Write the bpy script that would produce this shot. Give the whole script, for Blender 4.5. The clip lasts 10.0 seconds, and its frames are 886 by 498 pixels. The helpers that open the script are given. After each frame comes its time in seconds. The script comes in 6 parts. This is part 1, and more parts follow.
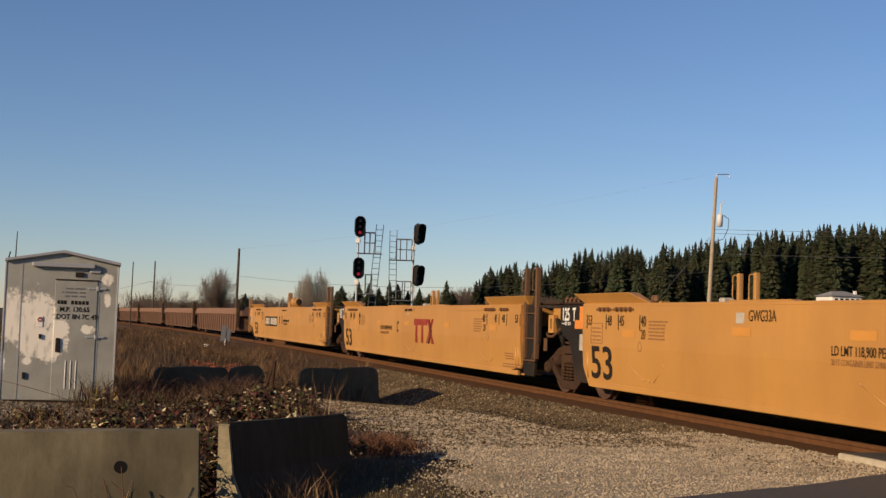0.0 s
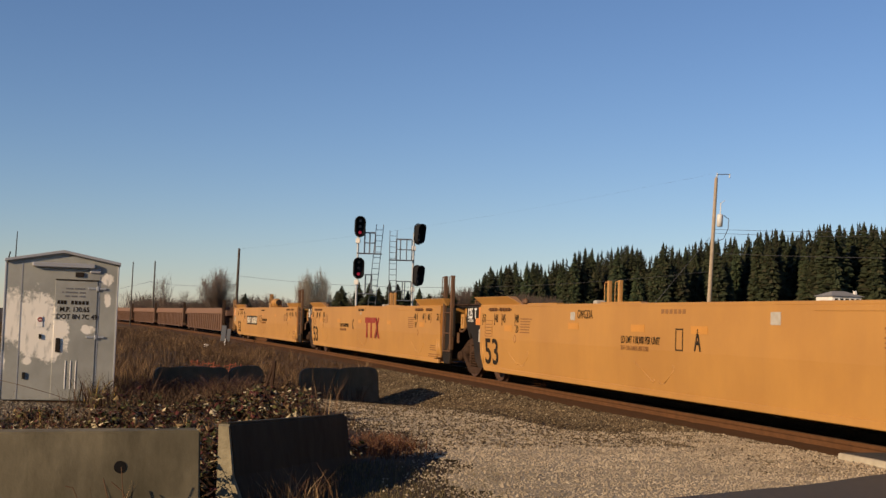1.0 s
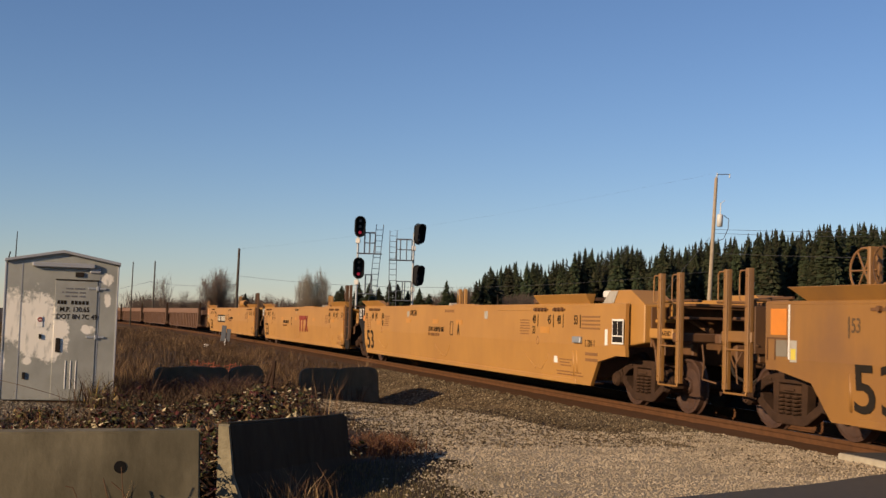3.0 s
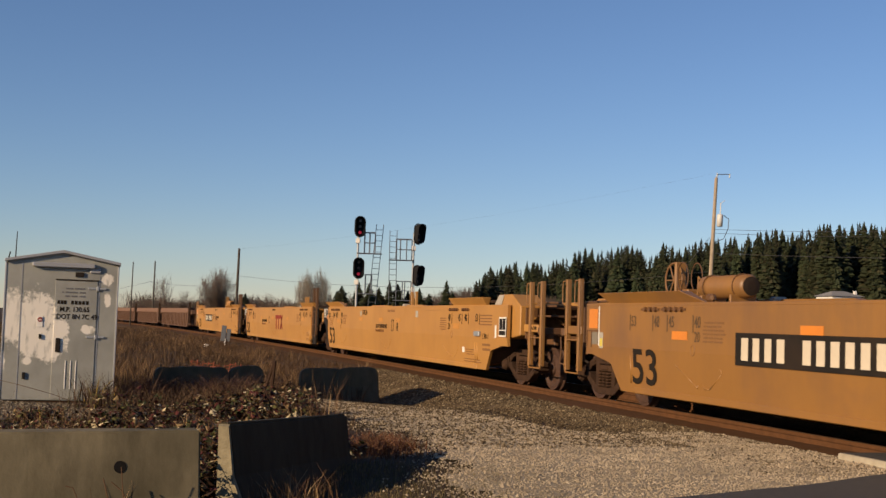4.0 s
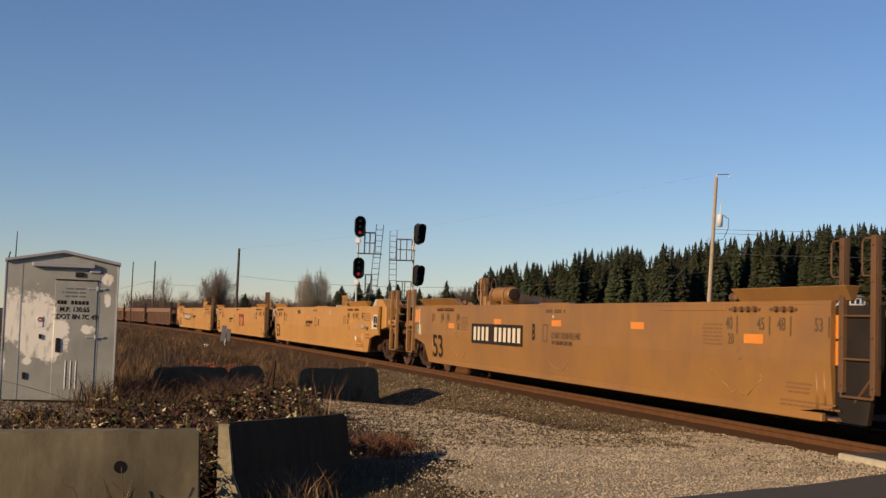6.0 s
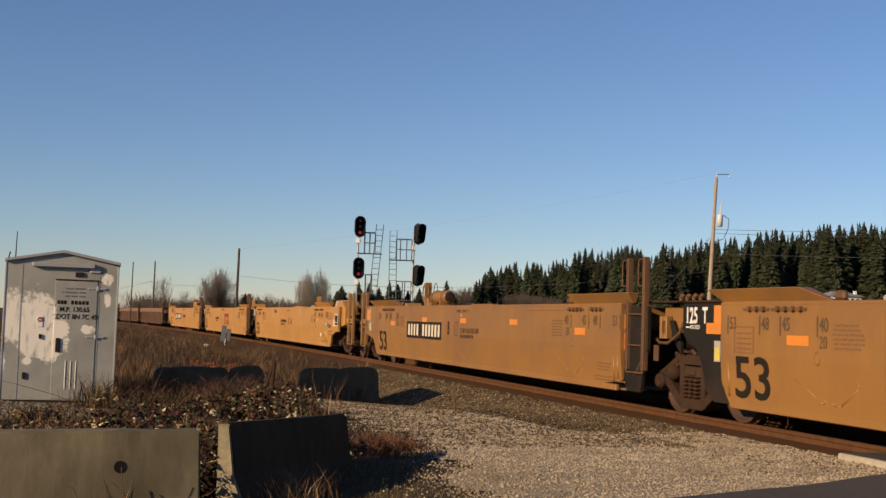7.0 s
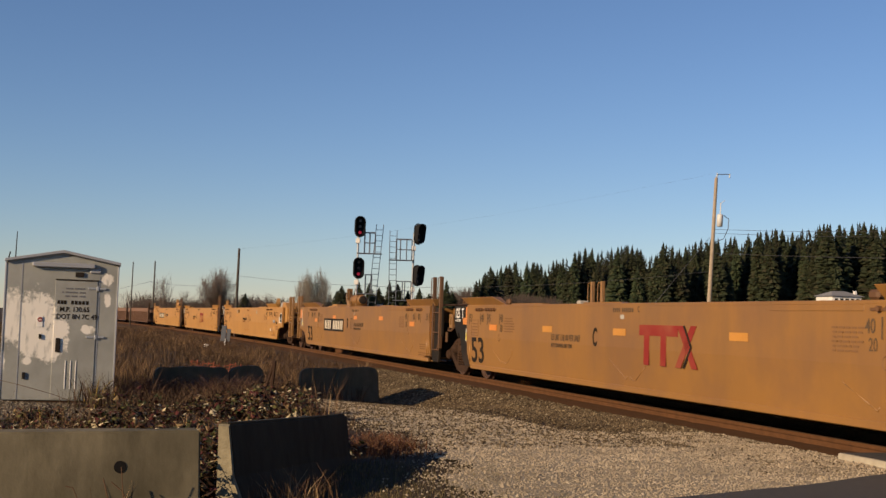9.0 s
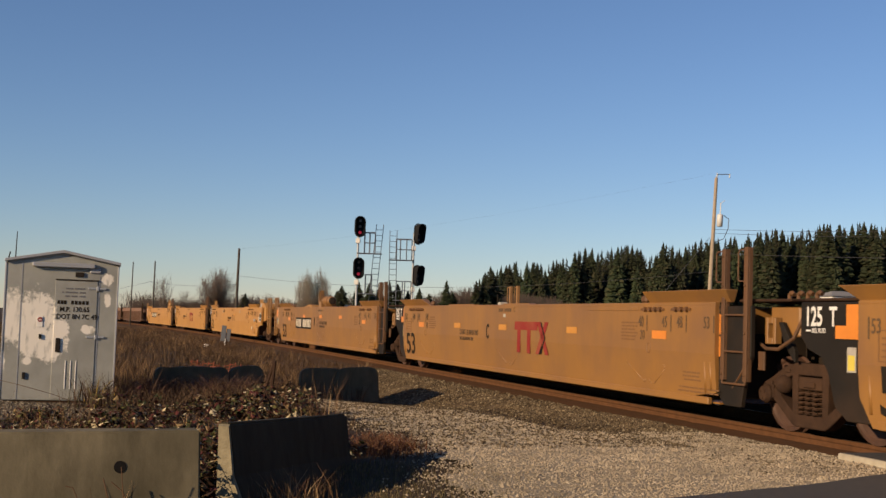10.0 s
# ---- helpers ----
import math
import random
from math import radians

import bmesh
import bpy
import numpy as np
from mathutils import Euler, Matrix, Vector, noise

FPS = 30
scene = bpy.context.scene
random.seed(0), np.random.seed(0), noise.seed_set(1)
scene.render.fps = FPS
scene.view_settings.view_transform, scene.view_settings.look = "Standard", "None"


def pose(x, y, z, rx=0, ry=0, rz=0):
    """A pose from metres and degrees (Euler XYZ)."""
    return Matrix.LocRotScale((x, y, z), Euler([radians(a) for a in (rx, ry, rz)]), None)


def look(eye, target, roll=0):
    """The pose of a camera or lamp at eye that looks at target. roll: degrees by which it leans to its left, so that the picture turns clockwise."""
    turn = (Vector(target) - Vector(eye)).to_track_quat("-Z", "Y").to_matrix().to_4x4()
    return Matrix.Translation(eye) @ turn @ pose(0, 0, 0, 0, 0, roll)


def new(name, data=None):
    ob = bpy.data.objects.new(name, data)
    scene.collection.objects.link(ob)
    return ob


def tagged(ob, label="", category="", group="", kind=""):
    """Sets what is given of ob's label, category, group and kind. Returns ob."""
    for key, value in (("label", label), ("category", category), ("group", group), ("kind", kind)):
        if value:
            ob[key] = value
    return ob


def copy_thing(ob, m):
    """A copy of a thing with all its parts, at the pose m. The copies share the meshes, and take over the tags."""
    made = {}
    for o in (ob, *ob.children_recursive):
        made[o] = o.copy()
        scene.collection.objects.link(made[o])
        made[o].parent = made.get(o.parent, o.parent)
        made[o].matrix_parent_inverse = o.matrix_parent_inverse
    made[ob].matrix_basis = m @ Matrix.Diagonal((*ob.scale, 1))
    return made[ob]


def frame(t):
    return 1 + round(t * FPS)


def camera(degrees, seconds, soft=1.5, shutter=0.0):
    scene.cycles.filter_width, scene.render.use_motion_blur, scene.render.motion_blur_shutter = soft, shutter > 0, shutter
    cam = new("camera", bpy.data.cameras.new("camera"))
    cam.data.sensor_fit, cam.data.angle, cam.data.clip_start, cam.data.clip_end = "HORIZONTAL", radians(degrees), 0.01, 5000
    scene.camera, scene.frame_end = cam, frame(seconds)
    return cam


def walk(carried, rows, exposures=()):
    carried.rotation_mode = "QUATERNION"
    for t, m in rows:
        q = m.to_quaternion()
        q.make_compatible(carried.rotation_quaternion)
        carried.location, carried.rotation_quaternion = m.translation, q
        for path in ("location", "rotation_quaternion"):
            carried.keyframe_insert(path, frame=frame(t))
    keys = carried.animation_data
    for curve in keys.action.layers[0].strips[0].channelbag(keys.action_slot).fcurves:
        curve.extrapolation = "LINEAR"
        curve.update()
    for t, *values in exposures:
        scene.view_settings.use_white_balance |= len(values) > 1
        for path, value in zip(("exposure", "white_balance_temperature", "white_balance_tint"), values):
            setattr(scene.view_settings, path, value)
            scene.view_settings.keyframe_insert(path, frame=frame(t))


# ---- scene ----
cam = camera(41.46, 10.0, soft=1.45, shutter=0.12)
EYE = (0.0, 0.0, 1.271)
PITCH, ROLL = 3.544, 1.856
CAM_POSE = Matrix.Translation(EYE) @ pose(0, 0, 0, 90 + PITCH) @ pose(0, 0, 0, 0, 0, ROLL)
walk(cam, [(0.0, CAM_POSE), (10.0, CAM_POSE)], exposures=[(0.0, 0.5, 5700, 13), (10.0, 0.5, 5700, 13)])

# ---- light ----
SUN_AZ, SUN_EL = 230.0, 17.5
world = bpy.data.worlds.new("sky")
scene.world = world
world.use_nodes = True
wn = world.node_tree.nodes
wl = world.node_tree.links
sky = wn.new("ShaderNodeTexSky")
sky.sky_type = "NISHITA"
sky.sun_disc = False
sky.sun_elevation = radians(SUN_EL)
sky.sun_rotation = radians(SUN_AZ)
sky.air_density, sky.dust_density, sky.ozone_density = 1.0, 0.0, 3.0
wn["Background"].inputs["Strength"].default_value = 0.0622
tint = wn.new("ShaderNodeMix")
tint.data_type = "RGBA"
tint.blend_type = "MULTIPLY"
tint.inputs[0].default_value = 1.0
tint.inputs[7].default_value = (1.06, 0.985, 1.0, 1)
wl.new(sky.outputs[0], tint.inputs[6])
wl.new(tint.outputs[2], wn["Background"].inputs["Color"])
sun = new("sun", bpy.data.lights.new("sun", "SUN"))
sun.data.energy = 4.9
sun.data.angle = radians(0.5)
sun.data.color = (1.0, 0.69, 0.37)
to_sun = Vector((math.sin(radians(SUN_AZ)) * math.cos(radians(SUN_EL)), math.cos(radians(SUN_AZ)) * math.cos(radians(SUN_EL)), math.sin(radians(SUN_EL))))
sun.matrix_world = look(to_sun * 50, (0, 0, 0))

# ---- the track's line ----
HEADING = radians(16.70)
ALONG = Vector((-math.sin(HEADING), math.cos(HEADING), 0))
ACROSS = Vector((math.cos(HEADING), math.sin(HEADING), 0))
SIDE = 8.078            # from the eye to the near face of the cars
BEND_AT, BEND_R = 25.0, 1350.0
MID = 1.5               # from the near face to the track's middle


def on_track(s, off=MID, z=0.0):
    """A place s metres along the track and off metres beyond the near face of the cars."""
    if s <= BEND_AT:
        p = ALONG * s + ACROSS * (SIDE + off)
    else:
        a = (s - BEND_AT) / BEND_R
        p = ALONG * BEND_AT + ACROSS * (SIDE + MID - BEND_R) + (BEND_R + off - MID) * (ACROSS * math.cos(a) + ALONG * math.sin(a))
    return Vector((p.x, p.y, z))


def track_turn(s):
    return 90 + math.degrees(HEADING) + (math.degrees((s - BEND_AT) / BEND_R) if s > BEND_AT else 0)


def to_track(x, y):
    """Along and across (from the near face of the cars) of a place on the ground."""
    p = Vector((x, y, 0))
    s, n = p.dot(ALONG), p.dot(ACROSS) - SIDE
    if s > BEND_AT:
        n += (s - BEND_AT) ** 2 / (2 * BEND_R)
    return s, n


def step(a, b, v):
    u = min(1.0, max(0.0, (v - a) / (b - a)))
    return u * u * (3 - 2 * u)


# ---- materials ----
def material(name, color, rough=0.7, metal=0.0, color2=None, scale=4.0, grain=0.15, bump=0.2, bump_scale=60.0, stain=None, stain_scale=1.2, stain_amount=0.4, rnd=0.0, spec=0.5):
    m = bpy.data.materials.new(name)
    m.use_nodes = True
    nt = m.node_tree
    N, L = nt.nodes, nt.links
    b = N["Principled BSDF"]
    b.inputs["Roughness"].default_value = rough
    b.inputs["Metallic"].default_value = metal
    b.inputs["Specular IOR Level"].default_value = spec if rough < 0.84 else min(spec, 0.15)
    tc = N.new("ShaderNodeTexCoord")
    n1 = N.new("ShaderNodeTexNoise")
    n1.inputs["Scale"].default_value = scale
    n1.inputs["Detail"].default_value = 8
    n1.inputs["Roughness"].default_value = 0.65
    L.new(tc.outputs["Object"], n1.inputs["Vector"])
    mix = N.new("ShaderNodeMix")
    mix.data_type = "RGBA"
    c2 = color2 or tuple(c * (1 - grain) for c in color)
    mix.inputs[6].default_value = (*color, 1)
    mix.inputs[7].default_value = (*c2, 1)
    ramp = N.new("ShaderNodeValToRGB")
    ramp.color_ramp.elements[0].position, ramp.color_ramp.elements[1].position = 0.35, 0.68
    L.new(n1.outputs["Fac"], ramp.inputs[0])
    L.new(ramp.outputs[0], mix.inputs[0])
    out = mix.outputs[2]
    if stain:
        n2 = N.new("ShaderNodeTexNoise")
        n2.inputs["Scale"].default_value = stain_scale
        n2.inputs["Detail"].default_value = 6
        L.new(tc.outputs["Object"], n2.inputs["Vector"])
        r2 = N.new("ShaderNodeValToRGB")
        r2.color_ramp.elements[0].position, r2.color_ramp.elements[1].position = 0.45, 0.75
        r2.color_ramp.elements[1].color = (stain_amount,) * 3 + (1,)
        L.new(n2.outputs["Fac"], r2.inputs[0])
        m2 = N.new("ShaderNodeMix")
        m2.data_type = "RGBA"
        m2.inputs[7].default_value = (*stain, 1)
        L.new(r2.outputs[0], m2.inputs[0])
        L.new(out, m2.inputs[6])
        out = m2.outputs[2]
    if rnd:
        geo = N.new("ShaderNodeNewGeometry")
        hsv = N.new("ShaderNodeHueSaturation")
        mr = N.new("ShaderNodeMapRange")
        mr.inputs[3].default_value, mr.inputs[4].default_value = 1 - rnd, 1 + rnd
        L.new(geo.outputs["Random Per Island"], mr.inputs[0])
        L.new(mr.outputs[0], hsv.inputs["Value"])
        L.new(out, hsv.inputs["Color"])
        out = hsv.outputs[0]
    L.new(out, b.inputs["Base Color"])
    if bump:
        n3 = N.new("ShaderNodeTexNoise")
        n3.inputs["Scale"].default_value = bump_scale
        n3.inputs["Detail"].default_value = 4
        L.new(tc.outputs["Object"], n3.inputs["Vector"])
        bp = N.new("ShaderNodeBump")
        bp.inputs["Strength"].default_value = bump
        bp.inputs["Distance"].default_value = 0.01
        L.new(n3.outputs["Fac"], bp.inputs["Height"])
        L.new(bp.outputs[0], b.inputs["Normal"])
    return m


def car_paint(name, color, dirt, amount, rough=0.5, bump=0.05, size=1.0, blot=None, blot_amount=0.4, worn_below=0.0):
    """Freight car paint with road dust in streaks and a film that lies heavier low down on the side."""
    m = material(name, color, rough, 0, tuple(c * 0.9 for c in color), 0.6 * size, bump=bump, bump_scale=25 * size)
    nt = m.node_tree
    N, L = nt.nodes, nt.links
    b = N["Principled BSDF"]
    old = b.inputs["Base Color"].links[0].from_socket
    tc = N.new("ShaderNodeTexCoord")
    mp = N.new("ShaderNodeMapping")
    mp.inputs["Scale"].default_value = (0.9, 1.0, 0.22)
    L.new(tc.outputs["Object"], mp.inputs["Vector"])
    ns = N.new("ShaderNodeTexNoise")
    ns.inputs["Scale"].default_value = 1.7 * size
    ns.inputs["Detail"].default_value = 9
    ns.inputs["Roughness"].default_value = 0.7
    L.new(mp.outputs[0], ns.inputs["Vector"])
    rp = N.new("ShaderNodeValToRGB")
    rp.color_ramp.elements[0].position, rp.color_ramp.elements[1].position = 0.36, 0.74
    rp.color_ramp.elements[1].color = (amount,) * 3 + (1,)
    L.new(ns.outputs["Fac"], rp.inputs[0])
    mx = N.new("ShaderNodeMix")
    mx.data_type = "RGBA"
    mx.inputs[7].default_value = (*dirt, 1)
    film = rp.outputs[0]
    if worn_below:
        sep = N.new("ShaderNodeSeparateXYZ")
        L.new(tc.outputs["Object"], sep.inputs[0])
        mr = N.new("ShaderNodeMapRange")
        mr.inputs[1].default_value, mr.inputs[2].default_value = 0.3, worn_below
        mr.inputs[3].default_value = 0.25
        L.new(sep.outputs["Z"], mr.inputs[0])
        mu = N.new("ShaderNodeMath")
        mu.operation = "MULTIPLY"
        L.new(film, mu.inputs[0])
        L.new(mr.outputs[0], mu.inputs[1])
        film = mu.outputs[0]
    L.new(film, mx.inputs[0])
    L.new(old, mx.inputs[6])
    out = mx.outputs[2]
    if blot:
        nb = N.new("ShaderNodeTexNoise")
        nb.inputs["Scale"].default_value = 0.75
        nb.inputs["Detail"].default_value = 7
        nb.inputs["Roughness"].default_value = 0.6
        L.new(tc.outputs["Object"], nb.inputs["Vector"])
        rb = N.new("ShaderNodeValToRGB")
        rb.color_ramp.elements[0].position, rb.color_ramp.elements[1].position = 0.46, 0.72
        rb.color_ramp.elements[1].color = (blot_amount,) * 3 + (1,)
        L.new(nb.outputs["Fac"], rb.inputs[0])
        mb = N.new("ShaderNodeMix")
        mb.data_type = "RGBA"
        mb.inputs[7].default_value = (*blot, 1)
        L.new(rb.outputs[0], mb.inputs[0])
        L.new(out, mb.inputs[6])
        out = mb.outputs[2]
    L.new(out, b.inputs["Base Color"])
    return m


YELLOW = car_paint("yellow_car_paint", (0.37, 0.1895, 0.038), (0.245, 0.1236, 0.033), 0.45, blot=(0.25, 0.1185, 0.025), blot_amount=0.45)
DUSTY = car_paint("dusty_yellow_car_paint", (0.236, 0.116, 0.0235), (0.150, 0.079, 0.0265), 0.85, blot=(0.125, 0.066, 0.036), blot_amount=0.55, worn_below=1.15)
RUSTRED = car_paint("faded_red_brown_paint", (0.0899, 0.0434, 0.0223), (0.1178, 0.067, 0.0372), 0.6, 0.75)
PINKTOP = car_paint("faded_pink_paint", (0.1612, 0.0899, 0.0527), (0.124, 0.067, 0.0372), 0.5, 0.75)
BLACK = material("black_paint", (0.013, 0.0105, 0.008), 0.7, stain=(0.045, 0.026, 0.014), stain_amount=0.5, spec=0.2)
GRIMY = car_paint("grimy_yellow_paint", (0.1193, 0.054, 0.0155), (0.0362, 0.0191, 0.0086), 0.8, 0.7)
STEEL = material("grimy_steel", (0.0424, 0.0233, 0.0133), 0.85, 0.0, (0.0242, 0.0139, 0.0089), 6, bump=0.4, stain=(0.0655, 0.0353, 0.0186), stain_amount=0.6)
TREAD = material("worn_wheel_steel", (0.0655, 0.0315, 0.0182), 0.7, 0.1, (0.0385, 0.0196, 0.0126), 5, bump=0.2)
WHITE = material("white_paint", (0.663, 0.6545, 0.6205), 0.55, stain=(0.425, 0.357, 0.2805), stain_amount=0.3)
PAPER = material("weathered_label", (0.336, 0.315, 0.273), 0.7, stain=(0.21, 0.168, 0.105), stain_scale=8, stain_amount=0.5)
LETTER = material("black_lettering", (0.015, 0.011, 0.007), 0.75, grain=0.3, spec=0.2)
FADED = material("faded_brown_lettering", (0.189, 0.091, 0.028), 0.7)
ORANGE = material("orange_reflector", (0.5508, 0.1913, 0.0168), 0.35)
RED = material("red_lettering", (0.19, 0.019, 0.013), 0.7, spec=0.25, stain=(0.264, 0.128, 0.056), stain_amount=0.5)
LIME = material("yellow_notice", (0.522, 0.432, 0.054), 0.5)
RAIL = material("rusty_rail", (0.0936, 0.043, 0.0173), 0.9, 0.0, (0.0599, 0.0282, 0.012), 8, bump=0.3)
RAILTOP = material("worn_rail_head", (0.105, 0.0665, 0.042), 0.55, 0.3)
TIE = material("oily_tie", (0.035, 0.0252, 0.0182), 0.9, 0, (0.021, 0.0154, 0.0112), 7, bump=0.6)
BALLAST = material("ballast_stone", (0.0952, 0.0727, 0.0425), 0.9, 0, (0.0547, 0.0396, 0.0223), 14, bump=0.9, bump_scale=40, stain=(0.0666, 0.0396, 0.0223), stain_amount=0.6, rnd=0.35)
GRAVEL = material("pale_gravel", (0.369, 0.3101, 0.2114), 0.92, 0, (0.2108, 0.1731, 0.1133), 55, bump=0.35, bump_scale=90, stain=(0.2151, 0.1807, 0.1187), stain_scale=0.55, stain_amount=0.55, rnd=0.3)
SOIL = material("brown_soil", (0.0588, 0.0381, 0.0224), 0.95, 0, (0.0364, 0.0241, 0.0146), 3, bump=0.8, bump_scale=30, stain=(0.0728, 0.0532, 0.028), stain_scale=0.4, stain_amount=0.7)
ASPHALT = material("worn_asphalt", (0.0805, 0.0756, 0.07), 0.85, 0, (0.063, 0.0595, 0.056), 20, bump=0.6, bump_scale=120)
CONCRETE = car_paint("dirty_concrete", (0.205, 0.175, 0.108), (0.032, 0.027, 0.015), 0.8, 0.92, 0.13, 2.6, blot=(0.06, 0.052, 0.03), blot_amount=0.7)
# dark copy of the concrete: the long side's shade put into the colour
SHADESIDE = car_paint("shaded_side_concrete", (0.0502, 0.0428, 0.026), (0.0186, 0.0156, 0.0093), 0.85, 0.92, 0.14, 4.0)
# pale copy of it: sunlight on the barrier's end put into the colour
LITEND = material("sunlit_end_concrete", (0.24, 0.21, 0.135), 0.92, 0, (0.16, 0.14, 0.09), 14, bump=0.5, stain=(0.10, 0.085, 0.05), stain_scale=3, stain_amount=0.6)
HOLESHADE = material("hole_shade", (0.012, 0.011, 0.01), 0.95, spec=0.1)
# darker concrete for the low back barriers: their shade is in the colour
SHADECON = car_paint("shade_dark_concrete", (0.1125, 0.0936, 0.0594), (0.0562, 0.0486, 0.0281), 0.85, 0.95, 0.3, 4.0)
# oily stone between the rails; blackened further for the train's shade
OILSHADE = material("oily_shade_dark_ballast", (0.0111, 0.0079, 0.0054), 0.95, 0, (0.0063, 0.0044, 0.0031), 8, bump=0.9, bump_scale=40, stain=(0.0189, 0.0132, 0.0088), stain_amount=0.5, spec=0.0)
ALUMINIUM = material("dull_aluminium", (0.3276, 0.3354, 0.351), 0.5, 0.35, (0.2808, 0.2886, 0.3042), 2, bump=0.08, stain=(0.2574, 0.2574, 0.2574), stain_amount=0.5)
GALV = material("galvanised_steel", (0.357, 0.374, 0.391), 0.5, 0.5, (0.2805, 0.2975, 0.3145), 10, bump=0.1)
# darker bluish copy of GALV: the backlit look is put into the colour
BACKLITGALV = material("backlit_galvanised_steel", (0.105, 0.1155, 0.133), 0.6, 0.3, (0.07, 0.077, 0.091), 10, bump=0.1)
WOODPOLE = material("grey_pole_wood", (0.322, 0.266, 0.196), 0.9, 0, (0.231, 0.189, 0.14), 6, bump=0.5, bump_scale=30)
DARKPOLE = material("dark_pole_wood", (0.07, 0.0595, 0.049), 0.9, 0, (0.049, 0.042, 0.035), 6, bump=0.5)
WIRE = material("dark_wire", (0.05, 0.05, 0.055), 0.6)


# ---- mesh helpers ----
def part(name, bm, mat, parent=None, label="", at=None, smooth=False):
    me = bpy.data.meshes.new(name)
    if smooth:
        for f in bm.faces:
            f.smooth = True
    bm.to_mesh(me)
    bm.free()
    for m in (mat if isinstance(mat, (list, tuple)) else [mat]):
        me.materials.append(m)
    ob = new(name, me)
    if parent:
        ob.parent = parent
    if at is not None:
        ob.matrix_basis = at
    if label:
        tagged(ob, label)
    return ob


def box(bm, x0, x1, y0, y1, z0, z1, m=None):
    """A box with small chamfers on its long edges."""
    r = bmesh.ops.create_cube(bm, size=1.0, matrix=Matrix.Translation(((x0 + x1) / 2, (y0 + y1) / 2, (z0 + z1) / 2)) @ Matrix.Diagonal((abs(x1 - x0), abs(y1 - y0), abs(z1 - z0), 1)))
    if m is not None:
        bmesh.ops.transform(bm, matrix=m, verts=r["verts"])
    return r["verts"]


def bevel(bm, w=0.01, n=1):
    bmesh.ops.bevel(bm, geom=bm.edges[:], offset=w, segments=n, affect="EDGES", clamp_overlap=True)
    return bm


def boxes(*specs, w=0.0):
    bm = bmesh.new()
    for s in specs:
        box(bm, *s)
    if w:
        bevel(bm, w)
    return bm


def rod(bm, a, b, r0, r1=None, n=8, caps=True):
    a, b = Vector(a), Vector(b)
    d = b - a
    m = Matrix.Translation((a + b) / 2) @ d.to_track_quat("Z", "Y").to_matrix().to_4x4()
    return bmesh.ops.create_cone(bm, cap_ends=caps, segments=n, radius1=r0, radius2=r0 if r1 is None else r1, depth=d.length, matrix=m)["verts"]


def pipe(bm, pts, r, n=6):
    """A bent bar through the points."""
    for a, b in zip(pts, pts[1:]):
        rod(bm, a, b, r, n=n)


def prism(bm, outline, y0, y1, m=None):
    """An outline in x and z, drawn out from y0 to y1."""
    a = [bm.verts.new((x, y0, z)) for x, z in outline]
    b = [bm.verts.new((x, y1, z)) for x, z in outline]
    n = len(outline)
    bm.faces.new(a)
    bm.faces.new(b[::-1])
    for i in range(n):
        bm.faces.new((a[i], b[i], b[(i + 1) % n], a[(i + 1) % n]))
    bmesh.ops.recalc_face_normals(bm, faces=bm.faces[:])
    if m is not None:
        bmesh.ops.transform(bm, matrix=m, verts=a + b)


def lathe(bm, prof, n=24, m=None):
    """Turns (radius, y) pairs about the y axis."""
    rings = []
    for r, y in prof:
        rings.append([bm.verts.new((r * math.cos(2 * math.pi * i / n), y, r * math.sin(2 * math.pi * i / n))) for i in range(n)])
    for a, b in zip(rings, rings[1:]):
        for i in range(n):
            bm.faces.new((a[i], b[i], b[(i + 1) % n], a[(i + 1) % n]))
    bm.faces.new(rings[0])
    bm.faces.new(rings[-1][::-1])
    bmesh.ops.recalc_face_normals(bm, faces=bm.faces[:])
    if m is not None:
        bmesh.ops.transform(bm, matrix=m, verts=[v for r in rings for v in r])


FONT_CACHE = {}


def lettering(text, height, mat, parent, m, name="lettering", wide=1.0, label="", bold=0.0):
    """Painted letters: a thin mesh from the built-in font, its lower left at m."""
    key = (text, mat.name, bold)
    if key not in FONT_CACHE:
        cu = bpy.data.curves.new("lettering", "FONT")
        cu.body = text
        cu.size = 1.4
        cu.extrude = 0.002
        cu.resolution_u = 3
        cu.offset = bold
        ob = bpy.data.objects.new("lettering", cu)
        scene.collection.objects.link(ob)
        dg = bpy.context.evaluated_depsgraph_get()
        me = bpy.data.meshes.new_from_object(ob.evaluated_get(dg))
        bpy.data.objects.remove(ob)
        me.name = name
        me.materials.clear()
        me.materials.append(mat)
        FONT_CACHE[key] = me
    ob = new(name, FONT_CACHE[key])
    ob.parent = parent
    ob.matrix_basis = m @ Matrix.Diagonal((height * wide, height, 1, 1))
    if label:
        tagged(ob, label)
    return ob


# ---- ground and track ----
def ground_height(x, y):
    s, n = to_track(x, y)
    apron = step(25.0, 15.0, s) * step(-7.0, -5.4, n) * step(0.35, -0.15, n)
    z = -0.34 * (1 - apron) - 0.09 * apron
    z -= 0.25 * step(-4.5, -1.5, n) * step(4.6, 3.5, n) * step(17.0, 26.0, s)
    z += 0.09 * step(8.7, 7.9, y) * step(-6.0, -7.0, n)
    z += 0.035 * noise.noise((x * 0.7, y * 0.7, 0)) * (1 - 0.6 * apron)
    z += 0.12 * noise.noise((x * 0.12, y * 0.12, 3)) * step(25, 60, abs(y)) 
    z += 5.5 * step(110, 230, y) * step(5, 80, x)
    return z


def apron_end(n):
    """How far along the track the pale gravel reaches, at n metres from the cars."""
    return 13.4 + 9.5 * step(-1.9, -3.4, n)


